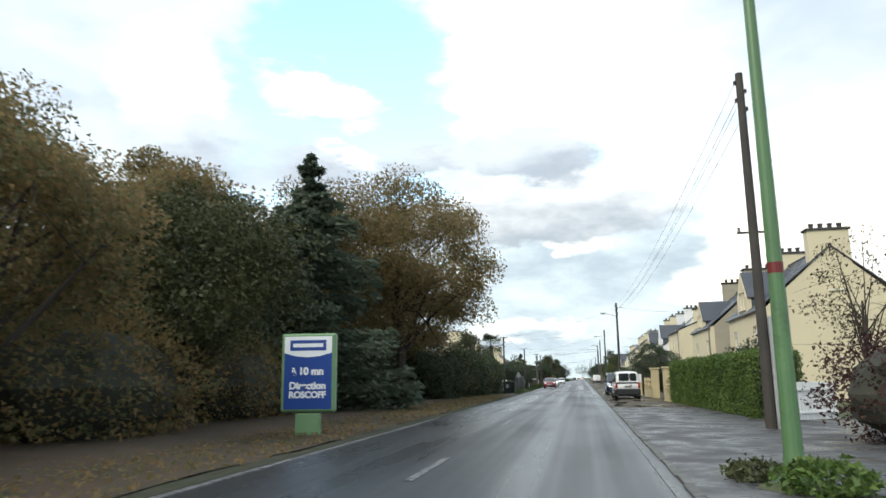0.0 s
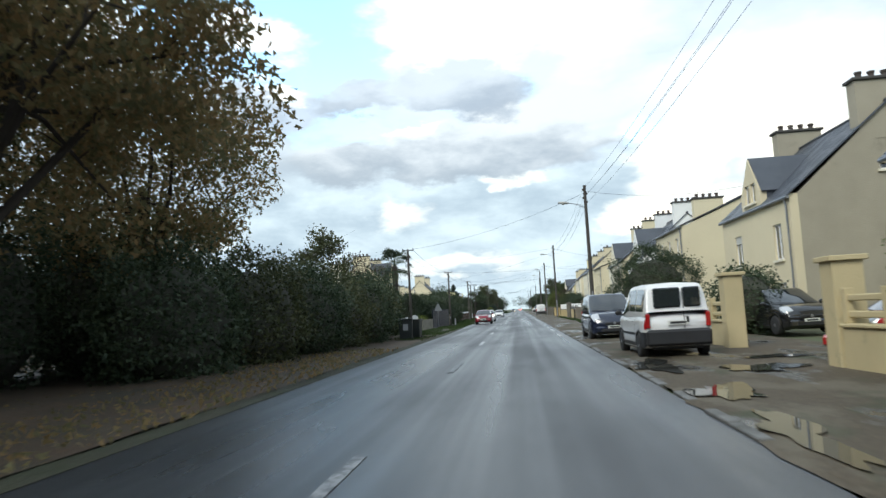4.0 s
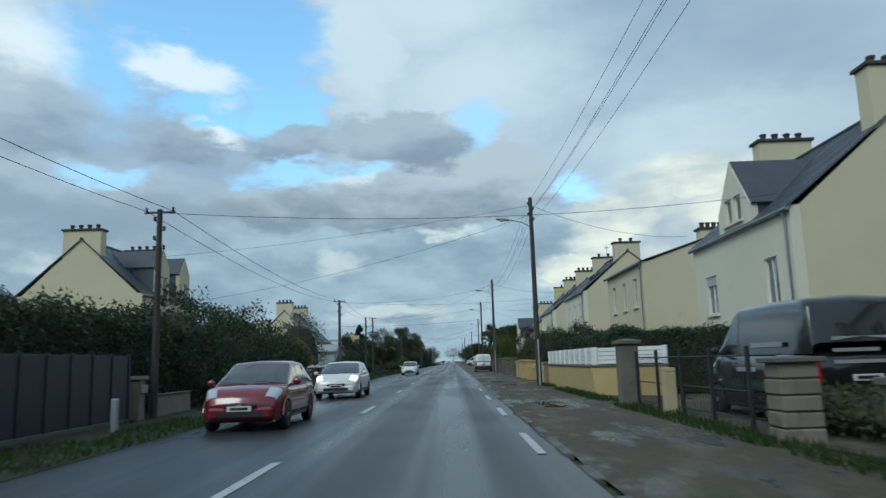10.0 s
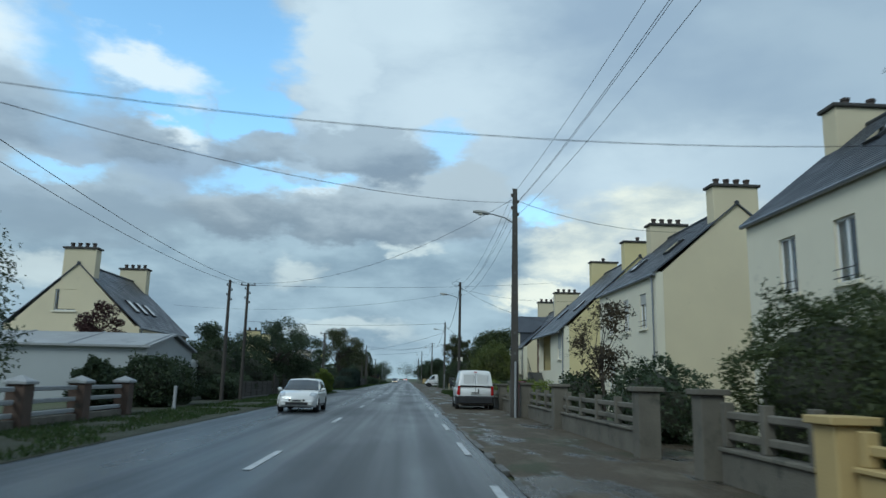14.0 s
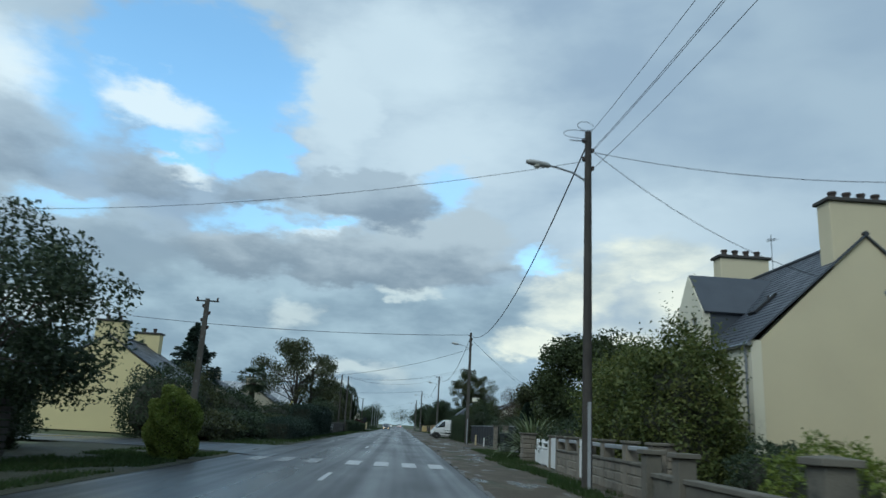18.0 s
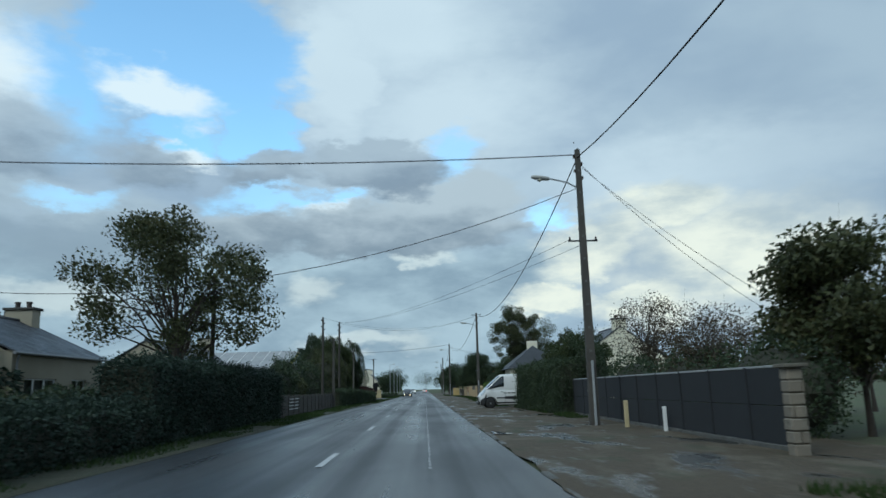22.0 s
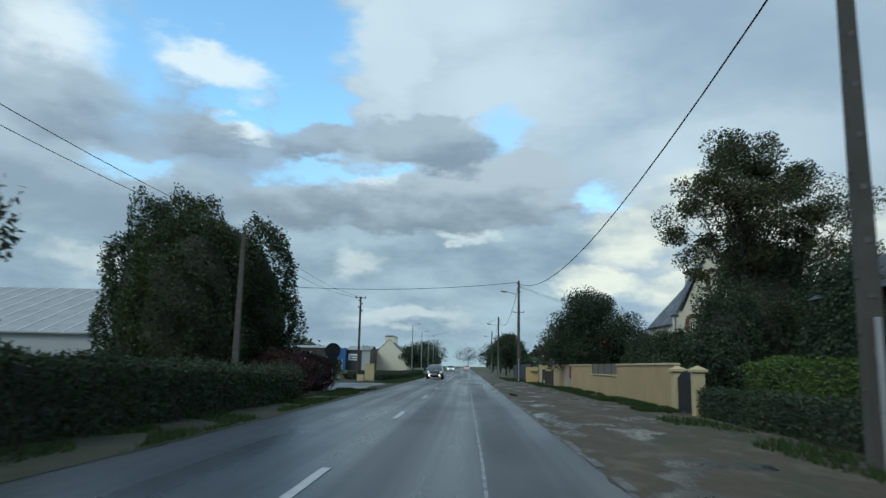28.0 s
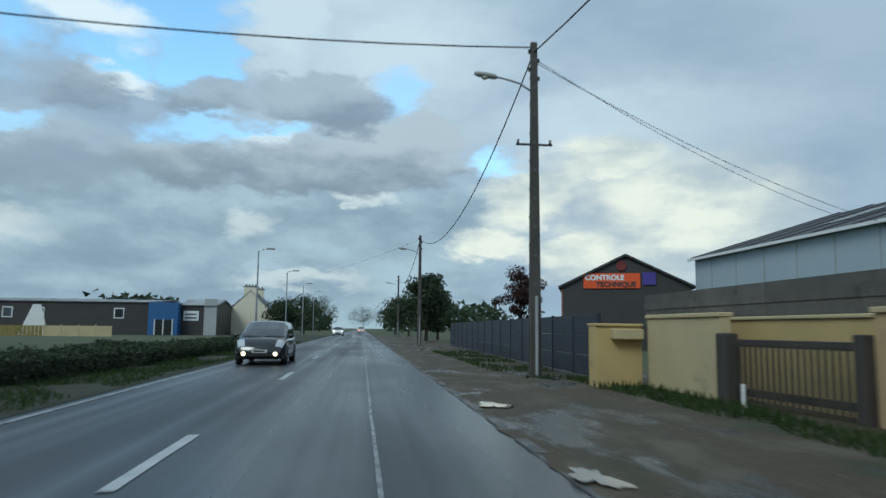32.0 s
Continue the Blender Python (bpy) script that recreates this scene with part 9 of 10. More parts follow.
for k, (y0, y1, z) in enumerate(((-1.6, -0.3, 1.42), (-1.3, 0.0, 1.12), (-0.4, 0.5, 0.95))):
    part("writing_bar", rbox(-0.972, y0, z, -0.966, y1, z + 0.09), M_FIBRE, bv, "pale bar of sign writing")
for k in range(3):
    part("writing_bar", rbox(-0.55, -2.512, 1.5 - k * 0.2, 0.45 - 0.2 * (k % 2), -2.506, 1.56 - k * 0.2), M_FIBRE, bv, "pale bar of sign writing")
vehicle(-2.2, 118.0, 180.5, "car", "burgundy hatchback on the wet road", "car", M_CARRED, 4.03, 1.74, 1.47, **HATCH)
vehicle(-2.35, 131.5, 180.0, "car", "white hatchback on the wet road with lamps lit", "car", M_CARWHITE, 4.4, 1.79, 1.45, **HATCH, head=M_HEADON)
vehicle(-2.35, 178.6, 180.0, "car", "old white five-door hatchback on the wet road", "car", M_CARWHITE, 4.07, 1.70, 1.40, belt=0.88, hood=0.84, nose=0.72, base=(0.03, 0.74), top=(0.17, 0.52), side_wins=((0.12, 0.33), (0.35, 0.60), (0.62, 0.95)))
pv = vehicle(5.85, 184.5, -1.0, "panel_van", "white panel van with a black bumper on the verge", "van", M_CARWHITE, 4.2, 1.96, 2.0, belt=1.16, hood=1.05, nose=0.86, base=(0.004, 0.80), top=(0.045, 0.56), tail="tall", wt=0.78, bumper=M_TRIM, rear_win=(), side_wins=((0.64, 0.95),), r=0.31)
part("door_seam", rbox(-0.007, -2.112, 0.78, 0.007, -2.104, 1.9), M_TRIM, pv)
part("door_panel", rbox(-0.62, -2.102, 1.25, -0.08, -2.06, 1.8, 0.03), M_CARWHITE, pv), part("door_panel", rbox(0.08, -2.102, 1.25, 0.62, -2.06, 1.8, 0.03), M_CARWHITE, pv)
part("brake_lamp", rbox(-0.08, -2.08, 1.88, 0.08, -2.02, 1.93, 0.01), M_TAILLIGHT, pv, "high brake lamp")
part("door_latch", rbox(0.12, -2.14, 0.9, 0.18, -2.09, 1.06, 0.01), M_TRIM, pv)
lv = vehicle(8.55, 281.75, 91.0, "large_van", "tall white delivery van backed into a hedge gap", "van", M_CARWHITE, 5.5, 2.05, 2.32, belt=1.32, hood=1.22, nose=0.98, base=(0.003, 0.90), top=(0.02, 0.70), tail="tall", wt=0.86, bumper=M_TRIM, rear_win=(), side_wins=((0.74, 0.965),), r=0.35, wheelbase=3.6)
part("side_moulding", rbox(0.985 + 0.03, -1.8, 0.62, 0.985 + 0.055, 0.9, 0.80, 0.01), M_TRIM, lv, "black side moulding"), part("side_moulding", rbox(-1.04, -1.8, 0.62, -1.015, 0.9, 0.80, 0.01), M_TRIM, lv, "black side moulding")
for k in range(3):
    part("writing_bar", rbox(-1.036, 0.2 + 0.28 * k, 1.0, -1.03, 0.42 + 0.28 * k, 1.06), M_BINGREEN, lv, "small dark bar of sign writing")
vehicle(-1.5, 376.8, 180.0, "people_carrier", "dark people carrier with headlamps lit on the wet road", "car", M_CARBLACK, 4.4, 1.74, 1.54, belt=0.95, hood=0.86, nose=0.68, base=(0.03, 0.84), top=(0.10, 0.56), fog=M_FOGON)
vehicle(1.9, 545.0, 0.0, "car", "white car ahead with red tail lamps lit", "car", M_CARWHITE, 4.4, 1.8, 1.62, belt=1.0, hood=0.96, nose=0.84, base=(0.02, 0.76), top=(0.10, 0.54), tail_mat=M_TAILON)
vehicle(-1.9, 470.0, 180.0, "car", "pale oncoming car far along the road", "car", M_CARWHITE, 4.2, 1.75, 1.5, **HATCH, head=M_HEADON)


# ---- road sign, bins, industrial buildings and other single things ----
M_SIGNBLUE = surf("sign_blue", (0.012, 0.055, 0.26), (0.011, 0.05, 0.24), rough=0.35, size=0.8, bump=0.0, vary=0.08)
M_SIGNWHITE = surf("sign_white", (0.74, 0.77, 0.80), rough=0.4, size=0.8, bump=0.0, vary=0.06)
M_SIGNGREEN = surf("sign_green_frame", (0.17, 0.30, 0.15), (0.15, 0.27, 0.135), rough=0.45, size=0.6, bump=0.05)
M_POLEGREEN = surf("green_pole_paint", (0.10, 0.20, 0.085), (0.085, 0.17, 0.075), rough=0.45, size=0.6, bump=0.08, stain=(0.07, 0.12, 0.06), stain_size=0.3)
M_YELLOWTRIM = surf("yellow_trim", (0.72, 0.60, 0.02), rough=0.5, size=1.5, bump=0.05, vary=0.12)
M_CLAD = surf("grey_cladding", (0.38, 0.40, 0.41), (0.33, 0.35, 0.36), rough=0.55, size=3.0, bump=0.05, vary=0.12)
M_CLADBLUE = surf("pale_blue_cladding", (0.40, 0.47, 0.52), (0.36, 0.43, 0.48), rough=0.5, size=3.0, bump=0.05, vary=0.12)
M_CLADDARK = surf("dark_brown_cladding", (0.045, 0.042, 0.042), (0.036, 0.034, 0.034), rough=0.55, size=2.0, bump=0.1)
M_BLUE = surf("blue_cladding", (0.035, 0.12, 0.30), (0.03, 0.10, 0.26), rough=0.45, size=2.0, bump=0.05)
M_ORANGE = surf("orange_sign", (0.75, 0.10, 0.02), rough=0.4, size=2.0, bump=0.0, vary=0.1)
M_PURPLE = surf("violet_sign", (0.07, 0.05, 0.28), rough=0.4, size=2.0, bump=0.0, vary=0.1)
M_BRICKBROWN = surf("orange_brown_wall", (0.33, 0.16, 0.075), rough=0.8, size=1.0, bump=0.2)
M_YELLOWFENCE = surf("faded_yellow_boards", (0.27, 0.21, 0.06), (0.22, 0.175, 0.055), rough=0.7, size=0.9, bump=0.2, flex=0.3)


def words(text, size, place, turn, material, parent, name="lettering", label=""):
    cu = bpy.data.curves.new(name, "FONT")
    cu.body, cu.size, cu.align_x, cu.align_y, cu.extrude = text, size, "CENTER", "CENTER", 0.004
    cu.offset = 0.012 * size / 0.25
    cu.materials.append(material)
    ob = new(name, cu)
    dg = bpy.context.evaluated_depsgraph_get()
    me = bpy.data.meshes.new_from_object(ob.evaluated_get(dg))
    bpy.data.objects.remove(ob)
    ob = new(name, me)
    ob.parent = parent
    ob.matrix_local = pose(*place, *turn)
    return tagged(ob, label or "white lettering")


# town panel at the road side
S = thing("advertising_panel", "blue and white roadside panel with directions on a green stand", "sign", -4.67, 28.9, 0.0, 4.0)
part("stand", rbox(-0.33, -0.12, -0.1, 0.33, 0.12, 0.62, 0.02), M_SIGNGREEN, S, "green sheet stand")
part("case", rbox(-0.75, -0.13, 0.65, 0.75, 0.13, 2.74, 0.05), M_SIGNGREEN, S, "pale green rounded frame")
part("panel", rbox(-0.66, -0.139, 0.73, 0.66, -0.132, 2.66, 0.002), M_SIGNBLUE, S, "blue poster sheet")
bm = bmesh.new()
prism(bm, [(-0.66, 2.66), (-0.66, 2.22), (-0.34, 2.13), (0, 2.10), (0.34, 2.13), (0.66, 2.22), (0.66, 2.66)], lambda u, v, w: (u, w, v), -0.145, -0.1395)
part("header", bm, M_SIGNWHITE, S, "white curved header")
part("logo_bar", rbox(-0.5, -0.151, 2.28, 0.5, -0.146, 2.56, 0.002), M_SIGNBLUE, S, "dark blue emblem bar")
part("logo_stripe", rbox(-0.42, -0.157, 2.37, 0.42, -0.152, 2.47, 0.001), M_SIGNWHITE, S, "pale strip of unreadable writing")
words("à 10 mn", 0.27, (0.0, -0.146, 1.72), (90, 0, 0), M_SIGNWHITE, S)
words("Direction", 0.26, (0.0, -0.146, 1.34), (90, 0, 0), M_SIGNWHITE, S)
words("ROSCOFF", 0.235, (0.0, -0.146, 1.10), (90, 0, 0), M_SIGNWHITE, S)

# green pole at the kerb
G = thing("green_pole", "leaning green painted steel pole with a red band", "pole", 5.25, 20.8, 0.0)
bm = bmesh.new()
lathe(bm, [(0.28, -0.05), (0.26, 0.10), (0.15, 0.22), (0.125, 0.5), (0.10, 3.2), (0.075, 7.6)], seg=14)
part("shaft", bm, M_POLEGREEN, G)
part("base_mound", lathe(bmesh.new(), [(0.5, -0.05), (0.46, 0.05), (0.3, 0.10), (0.1, 0.12)], seg=16), M_SOIL, G, "grassy mound")
part("band", lathe(bmesh.new(), [(0.106, 2.84), (0.106, 2.99)], seg=14), M_RED, G, "red band")

# triangular warning sign seen from behind
W = thing("warning_sign", "triangular road sign on a thin grey post", "road sign", -6.0, 108.3, 0.0)
bm = bmesh.new()
rod(bm, (0, 0, -0.1), (0, 0, 2.3), 0.035, seg=8)
part("post", bm, M_STEEL, W)
bm = bmesh.new()
prism(bm, [(-0.42, 1.62), (0.42, 1.62), (0.0, 2.36)], lambda u, v, w: (u, w, v), -0.06, -0.04)
part("plate", bm, M_STEEL, W, "grey back of a triangular plate")
# round sign seen from behind near the side road
W = thing("road_sign", "round road sign seen from its grey back", "road sign", -5.2, 336.8, 0.0)
bm = bmesh.new()
rod(bm, (0, 0, -0.1), (0, 0, 2.4), 0.04, seg=8)
part("post", bm, M_STEEL, W)
bm = bmesh.new()
rod(bm, (0, -0.06, 2.1), (0, -0.04, 2.1), 0.42, seg=24)
rod(bm, (0, -0.062, 1.55), (0, -0.04, 1.55), 0.3, seg=20)
part("plate", bm, M_DARKSTEEL, W, "dark back of a round plate")


def bin_at(x, y, turn, label="dark green wheeled rubbish bin with a lid", w=0.62, h=1.05, sticker=False):
    B = thing("wheelie_bin", label, "bin", x, y, 0.0, turn, group="rubbish bins")
    bm = bmesh.new()
    a, b = w * 0.42, w * 0.5
    lo = [bm.verts.new(p) for p in ((-a, -a, 0.06), (a, -a, 0.06), (a, a, 0.06), (-a, a, 0.06))]
    hi = [bm.verts.new(p) for p in ((-b, -b * 1.1, h), (b, -b * 1.1, h), (b, b * 1.1, h), (-b, b * 1.1, h))]
    for k in range(4):
        bm.faces.new((lo[k], lo[(k + 1) % 4], hi[(k + 1) % 4], hi[k]))
    bm.faces.new(lo[::-1]), bm.faces.new(hi)
    bmesh.ops.bevel(bm, geom=list(bm.edges), offset=0.03, segments=2, affect="EDGES")
    part("body", bm, M_BINGREEN, B)
    part("lid", rbox(-b - 0.03, -b * 1.1 - 0.04, h + 0.002, b + 0.03, b * 1.1 + 0.05, h + 0.09, 0.03), M_BINGREEN, B)
    bm = bmesh.new()
    rod(bm, (-b, b * 1.1 + 0.07, h - 0.02), (b, b * 1.1 + 0.07, h - 0.02), 0.02, seg=6)
    part("handle", bm, M_TRIM, B)
    for s in (-1, 1):
        bm = bmesh.new()
        rod(bm, (s * (a - 0.02), a * 0.8, 0.1), (s * (a + 0.06), a * 0.8, 0.1), 0.1, seg=12)
        part("wheel", bm, M_RUBBER, B)
    if sticker:
        part("sticker", rbox(-0.14, -b * 1.02 - 0.012, 0.55, 0.14, -b * 1.02 - 0.0, 0.9), M_FIBRE, B, "pale sticker")
    return B


bin_at(-4.75, 81.3, 6, w=0.78, h=1.12, sticker=True), bin_at(-4.35, 82.5, -8, w=0.6)
bin_at(8.95, 236.3, 12, "black wheeled rubbish bin beside a conifer", 0.8, 1.2)
W = thing("small_sign", "small pale notice board on a short stake", "sign", 9.35, 236.0, 0.0, 5)
part("stake", rbox(-0.03, 0.0, -0.1, 0.03, 0.03, 0.45), M_POLEWOOD, W)
part("board", rbox(-0.24, -0.03, 0.12, 0.24, -0.002, 0.42, 0.006), M_FIBRE, W, "pale board with faint unreadable writing")
for k in range(3):
    part("text_bar", rbox(-0.17, -0.036, 0.2 + k * 0.07, 0.14, -0.031, 0.225 + k * 0.07), M_GREYWALL, W)
# hydrant
Hd = thing("fire_hydrant", "red and white fire hydrant on the pavement", "hydrant", 9.55, 241.6, 0.0)
part("barrel", lathe(bmesh.new(), [(0.14, -0.05), (0.14, 0.05), (0.09, 0.07), (0.09, 0.30)], seg=14), M_RED, Hd)
part("middle", lathe(bmesh.new(), [(0.095, 0.301), (0.12, 0.42), (0.125, 0.5)], seg=14), M_PVC, Hd)
part("bonnet", lathe(bmesh.new(), [(0.13, 0.501), (0.16, 0.56), (0.16, 0.80), (0.12, 0.92), (0.05, 0.97)], seg=14), M_CARBRIGHTRED, Hd)
bm = bmesh.new()
rod(bm, (-0.2, 0, 0.7), (0.2, 0, 0.7), 0.06, seg=10)
part("outlet", bm, M_CARBRIGHTRED, Hd)

# cabinets at the side road
for x, y, w, h, lab in ((-6.0, 357.2, 0.75, 1.45, "tall beige street cabinet beside a pole"), (-6.6, 356.4, 0.55, 0.55, "low beige street cabinet beside a pole")):
    C = thing("street_cabinet", lab, "cabinet", x, y, 0.0, group="street cabinets")
    part("plinth", rbox(-w / 2, -0.2, -0.1, w / 2, 0.2, 0.08, 0.01), M_KERB, C)
    part("body", rbox(-w / 2, -0.19, 0.082, w / 2, 0.19, h, 0.02), M_WALLCREAM, C)
    part("door", rbox(-w / 2 + 0.05, -0.2, 0.14, w / 2 - 0.05, -0.192, h - 0.08, 0.003), M_WALLCREAM, C), part("roof", rbox(-w / 2 - 0.03, -0.22, h + 0.002, w / 2 + 0.03, 0.22, h + 0.05, 0.01), M_WALLCREAM, C)


def street_lamp(x, y, h, arm=1.3, label="slim grey street lamp with a flat head"):
    T = thing("street_lamp", label, "street lamp", x, y, 0.0, group="street lamps")
    bm = bmesh.new()
    rod(bm, (0, 0, -0.1), (0, 0, h), 0.09, 0.05, 10)
    part("post", bm, M_STEEL, T)
    bm = bmesh.new()
    pipe(bm, [(0, 0, h - 0.05), (0.2, 0, h + 0.1), (arm, 0, h + 0.22)], 0.035)
    part("arm", bm, M_STEEL, T)
    part("head", rbox(arm - 0.1, -0.14, h + 0.14, arm + 0.6, 0.14, h + 0.28, 0.04), M_LAMPBODY, T)
    return T


for y in (408, 430.5, 453, 476):
    street_lamp(-6.5, y, 7.5, 0.7)


def shed(name, label, x0, y0, x1, y1, eave, ridge, wall, roof, along="y", verge=None):
    """A plain hall with a ribbed roof; the ridge runs along the axis given."""
    T = tagged(new(name), label, "building", "halls and workshops")
    part("wall", rbox(x0, y0, -0.1, x1, y1, eave, 0), wall, T)

    def put(u, v, w):
        return Vector((u, w, v)) if along == "y" else Vector((w, u, v))

    a0, a1, b0, b1 = (x0, x1, y0, y1) if along == "y" else (y0, y1, x0, x1)
    mid = (a0 + a1) / 2
    part("gable", prism(bmesh.new(), [(a0 + 0.02, eave), (a1 - 0.02, eave), (mid, ridge - 0.05)], put, b0 + 0.02, b1 - 0.02), wall, T)
    for s in (0, 1):
        e = a0 - 0.3 if s == 0 else a1 + 0.3
        ez = eave - 0.3 * (ridge - eave) / (mid - a0)
        part("roof", prism(bmesh.new(), [(e, ez), (mid, ridge), (mid, ridge + 0.12), (e, ez + 0.12)] if s == 0 else [(mid, ridge), (e, ez), (e, ez + 0.12), (mid, ridge + 0.12)], put, b0 - 0.25, b1 + 0.25), roof, T)
        n = int((b1 - b0) / 3.0)
        for k in range(n + 1):
            bm = bmesh.new()
            w = b0 + (b1 - b0) * k / max(n, 1)
            rod(bm, put(e, ez + 0.14, w), put(mid, ridge + 0.14, w), 0.05, seg=5)
            part("roof_rib", bm, roof if k % 2 or roof is M_CLADDARK else M_FIBRE, T)
        if verge:
            for w in (b0 - 0.3, b1 + 0.3):
                part("verge_board", prism(bmesh.new(), [(e, ez - 0.35), (mid, ridge - 0.35), (mid, ridge + 0.2), (e, ez + 0.2)] if s == 0 else [(mid, ridge - 0.35), (e, ez - 0.35), (e, ez + 0.2), (mid, ridge + 0.2)], put, w - 0.06, w + 0.06), verge, T, "bright yellow verge board")
    return T


Hl = tagged(new("hall"), "grey hall with a ribbed single-slope roof and yellow verge", "building", "halls and workshops")
yz = lambda u, v, w: Vector((w, u, v))
part("wall", prism(bmesh.new(), [(371.5, -0.1), (391, -0.1), (391, 10.35), (371.5, 4.0)], yz, -64, -26.3), M_CLAD, Hl)
part("roof", prism(bmesh.new(), [(371.0, 3.9), (391.1, 10.45), (391.1, 10.6), (371.0, 4.05)], yz, -64.2, -26.1), M_FIBRE, Hl, "ribbed grey roof sheet")
for k in range(15):
    part("roof_rib", rod(bmesh.new(), (-27.5 - 2.5 * k, 371.0, 4.08), (-27.5 - 2.5 * k, 391.1, 10.64), 0.07, seg=5), M_PVC, Hl)
part("verge_board", prism(bmesh.new(), [(370.9, 3.5), (391.2, 10.1), (391.2, 10.75), (370.9, 4.15)], yz, -26.09, -25.95), M_YELLOWTRIM, Hl, "bright yellow verge board")
part("notice", rbox(-26.28, 384.0, 4.2, -26.2, 387.0, 4.7), M_SIGNWHITE, Hl, "pale notice with a dark bar")
D = shed("workshop", "long dark brown workshop with a flat grey roof edge", -95, 462, -30.3, 486, 4.9, 5.6, M_CLADDARK, M_FIBRE, "x")
for k, x in enumerate((-51.5, -47.0, -35.5)):
    wn = part("window", rbox(x, 461.93, 2.4, x + 1.5, 461.99, 4.0, 0.01), M_PVC, D, "white framed window")
    part("pane", rbox(x + 0.15, 461.92, 2.55, x + 1.35, 461.929, 3.85), M_CARGLASS, wn)
B = tagged(new("entrance_block"), "blue clad entrance block with a glass door", "building", "halls and workshops")
part("wall", rbox(-30.2, 461.0, -0.1, -25.85, 470, 4.9, 0.03), M_BLUE, B)
part("door", rbox(-29.2, 460.93, 0, -26.6, 460.99, 2.3, 0.01), M_CARGLASS, B, "dark glass door")
for x in (-29.25, -28.0, -26.65):
    part("door_post", rbox(x, 460.9, 0, x + 0.14, 460.925, 2.4), M_PVC, B)
D = shed("workshop", "grey workshop with a pale gable and sign", -25.8, 463, -20.6, 476, 4.6, 5.6, M_CLADDARK, M_FIBRE, "x")
part("sign_panel", rbox(-25.5, 462.93, 2.2, -23.2, 462.99, 3.7, 0.01), M_SIGNWHITE, D, "white sign with unreadable writing")
for k in range(2):
    part("text_bar", rbox(-25.2, 462.92, 2.5 + 0.55 * k, -23.5, 462.928, 2.75 + 0.55 * k), M_GREYWALL, D, "grey bar of unreadable writing")
part("pale_wall", rbox(-22.4, 462.95, -0.1, -20.5, 463, 5.6), M_CLAD, D, "pale end panel")
house_at(-13.0, 476, 9, 9, 3.6, 7.6, side=-1, wall=M_PALE, label="pale house with a slate roof past the workshops", chim_top=8.3, group="houses across the road")
T = tagged(new("yellow_fence"), "faded yellow board fence of a yard", "fence", "fences")
for k in range(24):
    part("board", rbox(-47.5 + k * 0.45, 441.0, -0.1, -47.1 + k * 0.45, 441.05, 1.25, 0.008), M_YELLOWFENCE, T)
T = tagged(new("cream_wall"), "cream concrete wall with posts of a yard", "wall", "garden walls")
for k in range(4):
    part("panel", rbox(-36.5 + k * 2.0, 441, -0.1, -34.65 + k * 2.0, 441.1, 1.25, 0.01), M_WALLCREAM, T), part("post", rbox(-36.65 + k * 2.0, 440.95, -0.1, -36.5 + k * 2.0, 441.15, 1.4, 0.01), M_WALLCREAM, T)
# pointed white shed by the yard
T = tagged(new("white_sail"), "white pointed front of a small shed", "roof")
part("sheet", prism(bmesh.new(), [(0, 0), (3.6, 0), (2.5, 3.9), (1.6, 3.9)], lambda u, v, w: (-40.8 + u, 443.7 + w, v), 0, 0.15), M_PVC, T)

# halls on the house side
Dk = shed("hall", "dark hall with an orange sign on its gable", 16.4, 398.6, 25.4, 406, 4.5, 6.7, M_CLADDARK, M_CLADDARK, "y")
part("brown_side", rbox(16.3, 398.6, -0.1, 16.39, 406, 4.3), M_BRICKBROWN, Dk, "orange-brown side wall")
sg = part("sign_board", rbox(17.9, 398.48, 4.35, 21.9, 398.56, 5.45, 0.02), M_ORANGE, Dk, "orange sign board")
words("CONTROLE", 0.52, (19.4, 398.46, 5.12), (90, 0, 0), M_SIGNWHITE, sg)
words("TECHNIQUE", 0.5, (20.2, 398.46, 4.63), (90, 0, 0), M_CLADDARK, sg, label="dark lettering")
part("round_emblem", rod(bmesh.new(), (20.6, 398.55, 6.0), (20.6, 398.49, 6.0), 0.36, seg=20), M_RED, Dk, "red round emblem")
part("violet_board", rbox(22.05, 398.48, 4.6, 23.0, 398.56, 5.5, 0.02), M_PURPLE, Dk, "violet sign with unreadable bars")
Dk.matrix_world = Matrix.Translation((20.0, 398.6, 0)) @ Matrix.Rotation(radians(-18), 4, "Z") @ Matrix.Translation((-20.0, -398.6, 0))
Ph2 = shed("hall", "pale blue-grey hall with a dark roof and white gutter", 24.4, 366.0, 46, 394.8, 6.2, 9.6, M_CLADBLUE, M_CLADDARK, "y")
part("gutter", rbox(24.0, 365.7, 6.06, 24.08, 395.1, 6.22), M_PVC, Ph2, "white gutter edge")
for k in range(9):
    part("wall_seam", rbox(24.37, 368.5 + 3.0 * k, 0, 24.39, 368.6 + 3.0 * k, 6.0), M_CLAD, Ph2)
part("roof_light", prism(bmesh.new(), [(0, 0), (1.6, 0), (1.6, 3.2), (0, 3.2)], lambda u, v, w: (27.5 + v * 0.954, 384.0 + u, 7.32 + v * 0.30 + w), 0.02, 0.06), M_FIBRE, Ph2, "pale roof light")
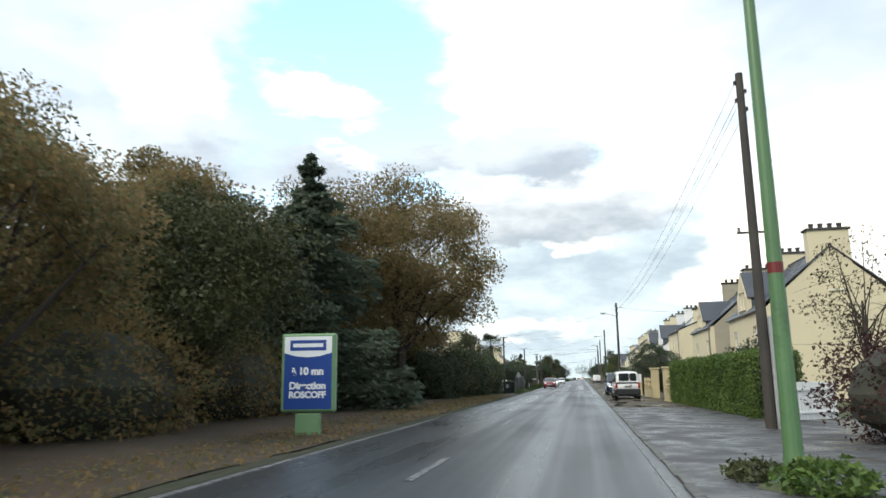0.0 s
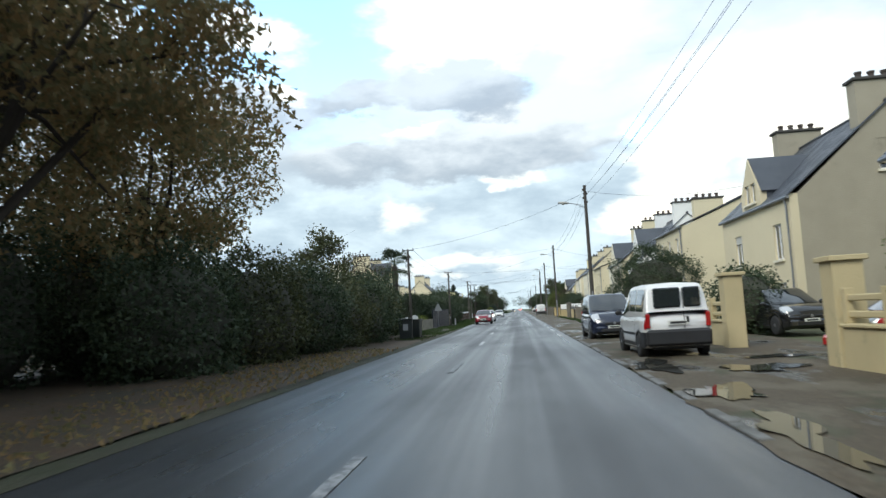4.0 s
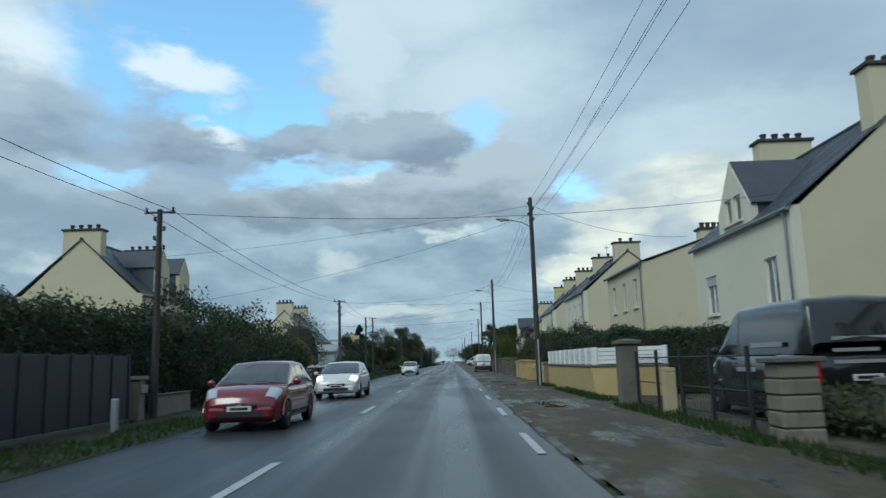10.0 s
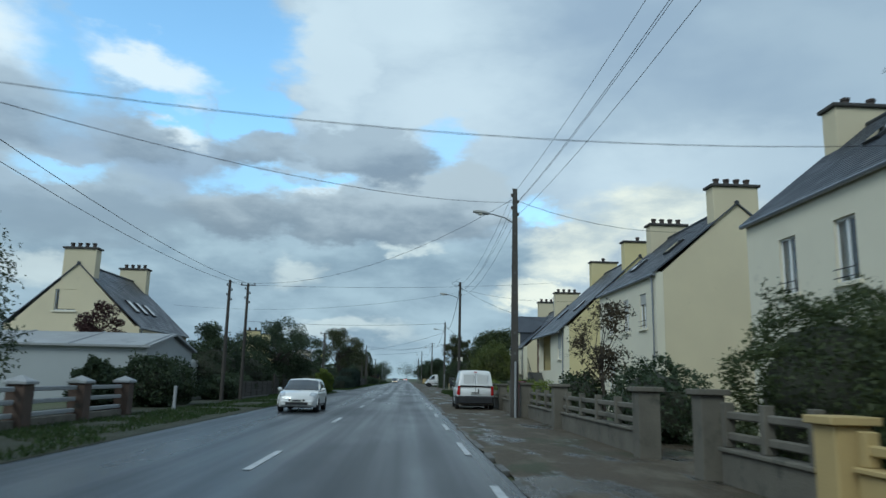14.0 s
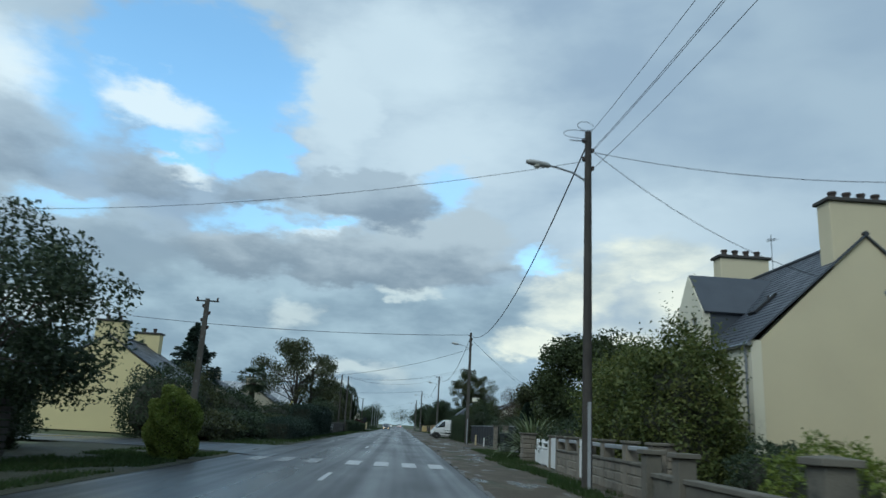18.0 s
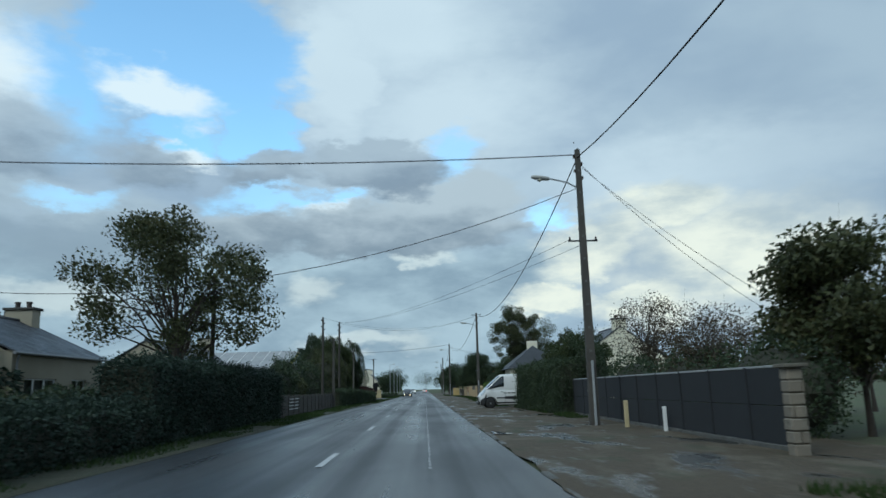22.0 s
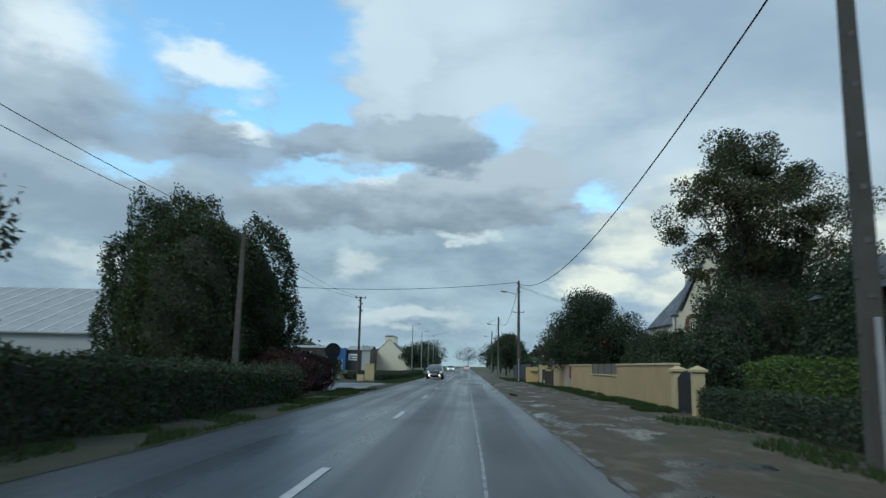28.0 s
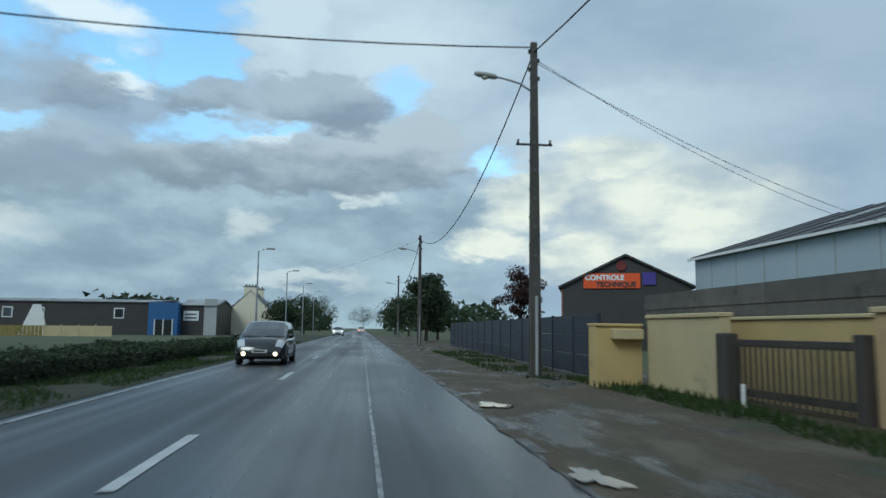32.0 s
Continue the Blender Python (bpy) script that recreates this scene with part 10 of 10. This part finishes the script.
# house behind the ochre wall
house_at(14.95, 343.75, 6.5, 6.4, 4.5, 8.0, wall=M_PALE, label="pale house with a dark slate roof behind a hedge", chims=(1,), chim_top=8.35, chim_w=1.2, pots=0, skylights=((0.7, 1.2, 0.7, 0.9),), group=ROW)
HJ, PJ = house_at(14.7, 342.6, 1.1, 4.3, 5.0, 9.1, wall=M_PALE, gable=M_PALE, label="tall steep gable with arched stone windows", gable_wins=((2.05, 6.35, 2.45, 7.25), (0.75, 3.5, 1.1, 4.4)), chims=(0,), chim_top=9.4, chim_w=1.3, pots=0, group=ROW)
for cx, cz in ((16.95, 7.25), (15.62, 4.4)):
    for k in range(7):
        a = math.pi * (k + 0.5) / 7
        part("arch_stone", rbox(cx - 0.11 + 0.36 * math.cos(a), 342.52, cz + 0.36 * math.sin(a) - 0.1, cx + 0.11 + 0.36 * math.cos(a), 342.59, cz + 0.36 * math.sin(a) + 0.1, 0.02), M_BROWNSTONE, HJ)
    for k in range(4):
        for sd in (-1, 1):
            part("jamb_stone", rbox(cx + sd * 0.36 - (0.11 if k % 2 else 0.16), 342.52, cz - 0.95 + k * 0.24, cx + sd * 0.36 + (0.11 if k % 2 else 0.16), 342.59, cz - 0.73 + k * 0.24, 0.02), M_BROWNSTONE, HJ)
shed("annexe", "low grey lean-to with a dark roof", 14.4, 351.5, 19, 357, 3.4, 4.5, M_CLAD, M_SLATE, "y")
house_at(15.9, 299.5, 8.4, 11, 3.2, 7.0, wall=M_PALE, label="pale house with a steep slate roof behind a hedge", chims=(0,), chim_top=7.7, chim_w=1.3, pots=2, skylights=((2.0, 2.4, 0.8, 1.0),), group=ROW)
HH = tagged(new("house"), "pale bungalow with a dark hipped roof and twin chimney", "house", ROW)
part("wall", rbox(11.75, 310.7, -0.1, 17.7, 318.7, 3.46), M_PALE, HH)
bm = bmesh.new()
lo = [bm.verts.new(p) for p in ((11.3, 310.3, 3.42), (18.1, 310.3, 3.42), (18.1, 319.0, 3.42), (11.3, 319.0, 3.42))]
hi = [bm.verts.new((14.8, 313.2, 6.1)), bm.verts.new((14.8, 316.2, 6.1))]
bm.faces.new((lo[0], lo[1], hi[0])), bm.faces.new((lo[1], lo[2], hi[1], hi[0])), bm.faces.new((lo[2], lo[3], hi[1])), bm.faces.new((lo[3], lo[0], hi[0], hi[1])), bm.faces.new(lo[::-1])
part("roof", bm, M_SLATE2, HH, "dark hipped slate roof")
ch = part("chimney", rbox(14.3, 314.2, 5.4, 15.5, 314.8, 6.7, 0.02), M_PALE, HH, "pale rendered chimney")
for k in range(2):
    part("pot", lathe(bmesh.new(), [(0.12, 0), (0.1, 0.2), (0.13, 0.25), (0.08, 0.3)], (14.6 + 0.6 * k, 314.5, 6.7), 9), M_POT, ch)
wn = part("window", rbox(15.9, 310.63, 1.5, 16.9, 310.69, 2.8, 0.01), M_PVC, HH, "white framed window")
part("pane", rbox(16.0, 310.62, 1.6, 16.8, 310.629, 2.7), M_CARGLASS, wn)
# lean-to and caravan across the road
shed("lean_to", "pale grey lean-to with a corrugated roof", -23.5, 184.5, -11.6, 192.5, 2.9, 3.7, M_CLAD, M_FIBRE, "x")
C = thing("caravan", "white touring caravan parked behind a hedge", "caravan", -13.5, 196.0, 0.0, 90)
bm = rbox(-2.6, -1.1, 0.5, 2.6, 1.1, 2.5, 0.18)
part("body", bm, M_CARWHITE, C)
part("window", rbox(1.4, -1.115, 1.4, 2.1, -1.102, 1.95, 0.004), M_CARGLASS, C), part("window", rbox(-1.6, -1.115, 1.4, -0.2, -1.102, 1.95, 0.004), M_CARGLASS, C)
for x in (-0.4, 0.4):
    bm = bmesh.new()
    rod(bm, (x, -1.08, 0.32), (x, -0.88, 0.32), 0.32, seg=16)
    rod(bm, (x, 0.88, 0.32), (x, 1.08, 0.32), 0.32, seg=16)
    part("wheels", bm, M_RUBBER, C)
house_at(-13.3, 236.4, 7.6, 8.2, 3.6, 6.1, side=-1, wall=M_YELLOW, label="yellow-gabled house with a dark slate roof", front=((2.0, 1.0, 3.2, 2.4), (5.6, 1.4, 6.5, 2.9)), chim_top=7.0, chim_w=1.9, pots=2, group="houses across the road", skylights=((4.6, 1.6, 0.5, 0.8),))
house_at(-14.4, 259.5, 8.0, 8.0, 3.4, 5.3, side=-1, wall=M_ROUGHCAST, label="grey-beige house with a low slate roof", front=((1.0, 0.9, 3.6, 2.3), (5.0, 0.9, 6.4, 2.3)), chims=(1,), chim_top=5.9, chim_w=1.4, pots=2, group="houses across the road")
HB, _ = house_at(-13.4, 279.5, 6.6, 7.0, 3.1, 5.2, side=-1, wall=M_ROUGHCAST, label="low grey house with a dark slate roof and chimney", chims=(1,), chim_top=6.0, chim_w=1.3, pots=2, group="houses across the road")
aerial(HB, (-17.6, 284.6, 5.3))
house_at(-17.2, 297.5, 8.0, 7.0, 3.4, 6.2, side=-1, wall=M_ROUGHCAST, label="grey-beige house with two chimneys behind shrubs", chim_top=7.1, chim_w=1.4, pots=2, group="houses across the road")
house_at(-24.0, 272, 10.0, 8.0, 3.2, 6.4, side=-1, wall=M_WHITE, label="white house with dark solar panels on its roof", chim_top=7.2, chims=(1,), group="houses across the road", skylights=((1.0, 0.6, 3.0, 2.4), (4.5, 0.6, 3.0, 2.4)))
house_at(-22.0, 205, 9.0, 8.0, 3.2, 7.0, side=-1, wall=M_CREAM, label="cream house behind garden trees", chim_top=8.0, group="houses across the road")
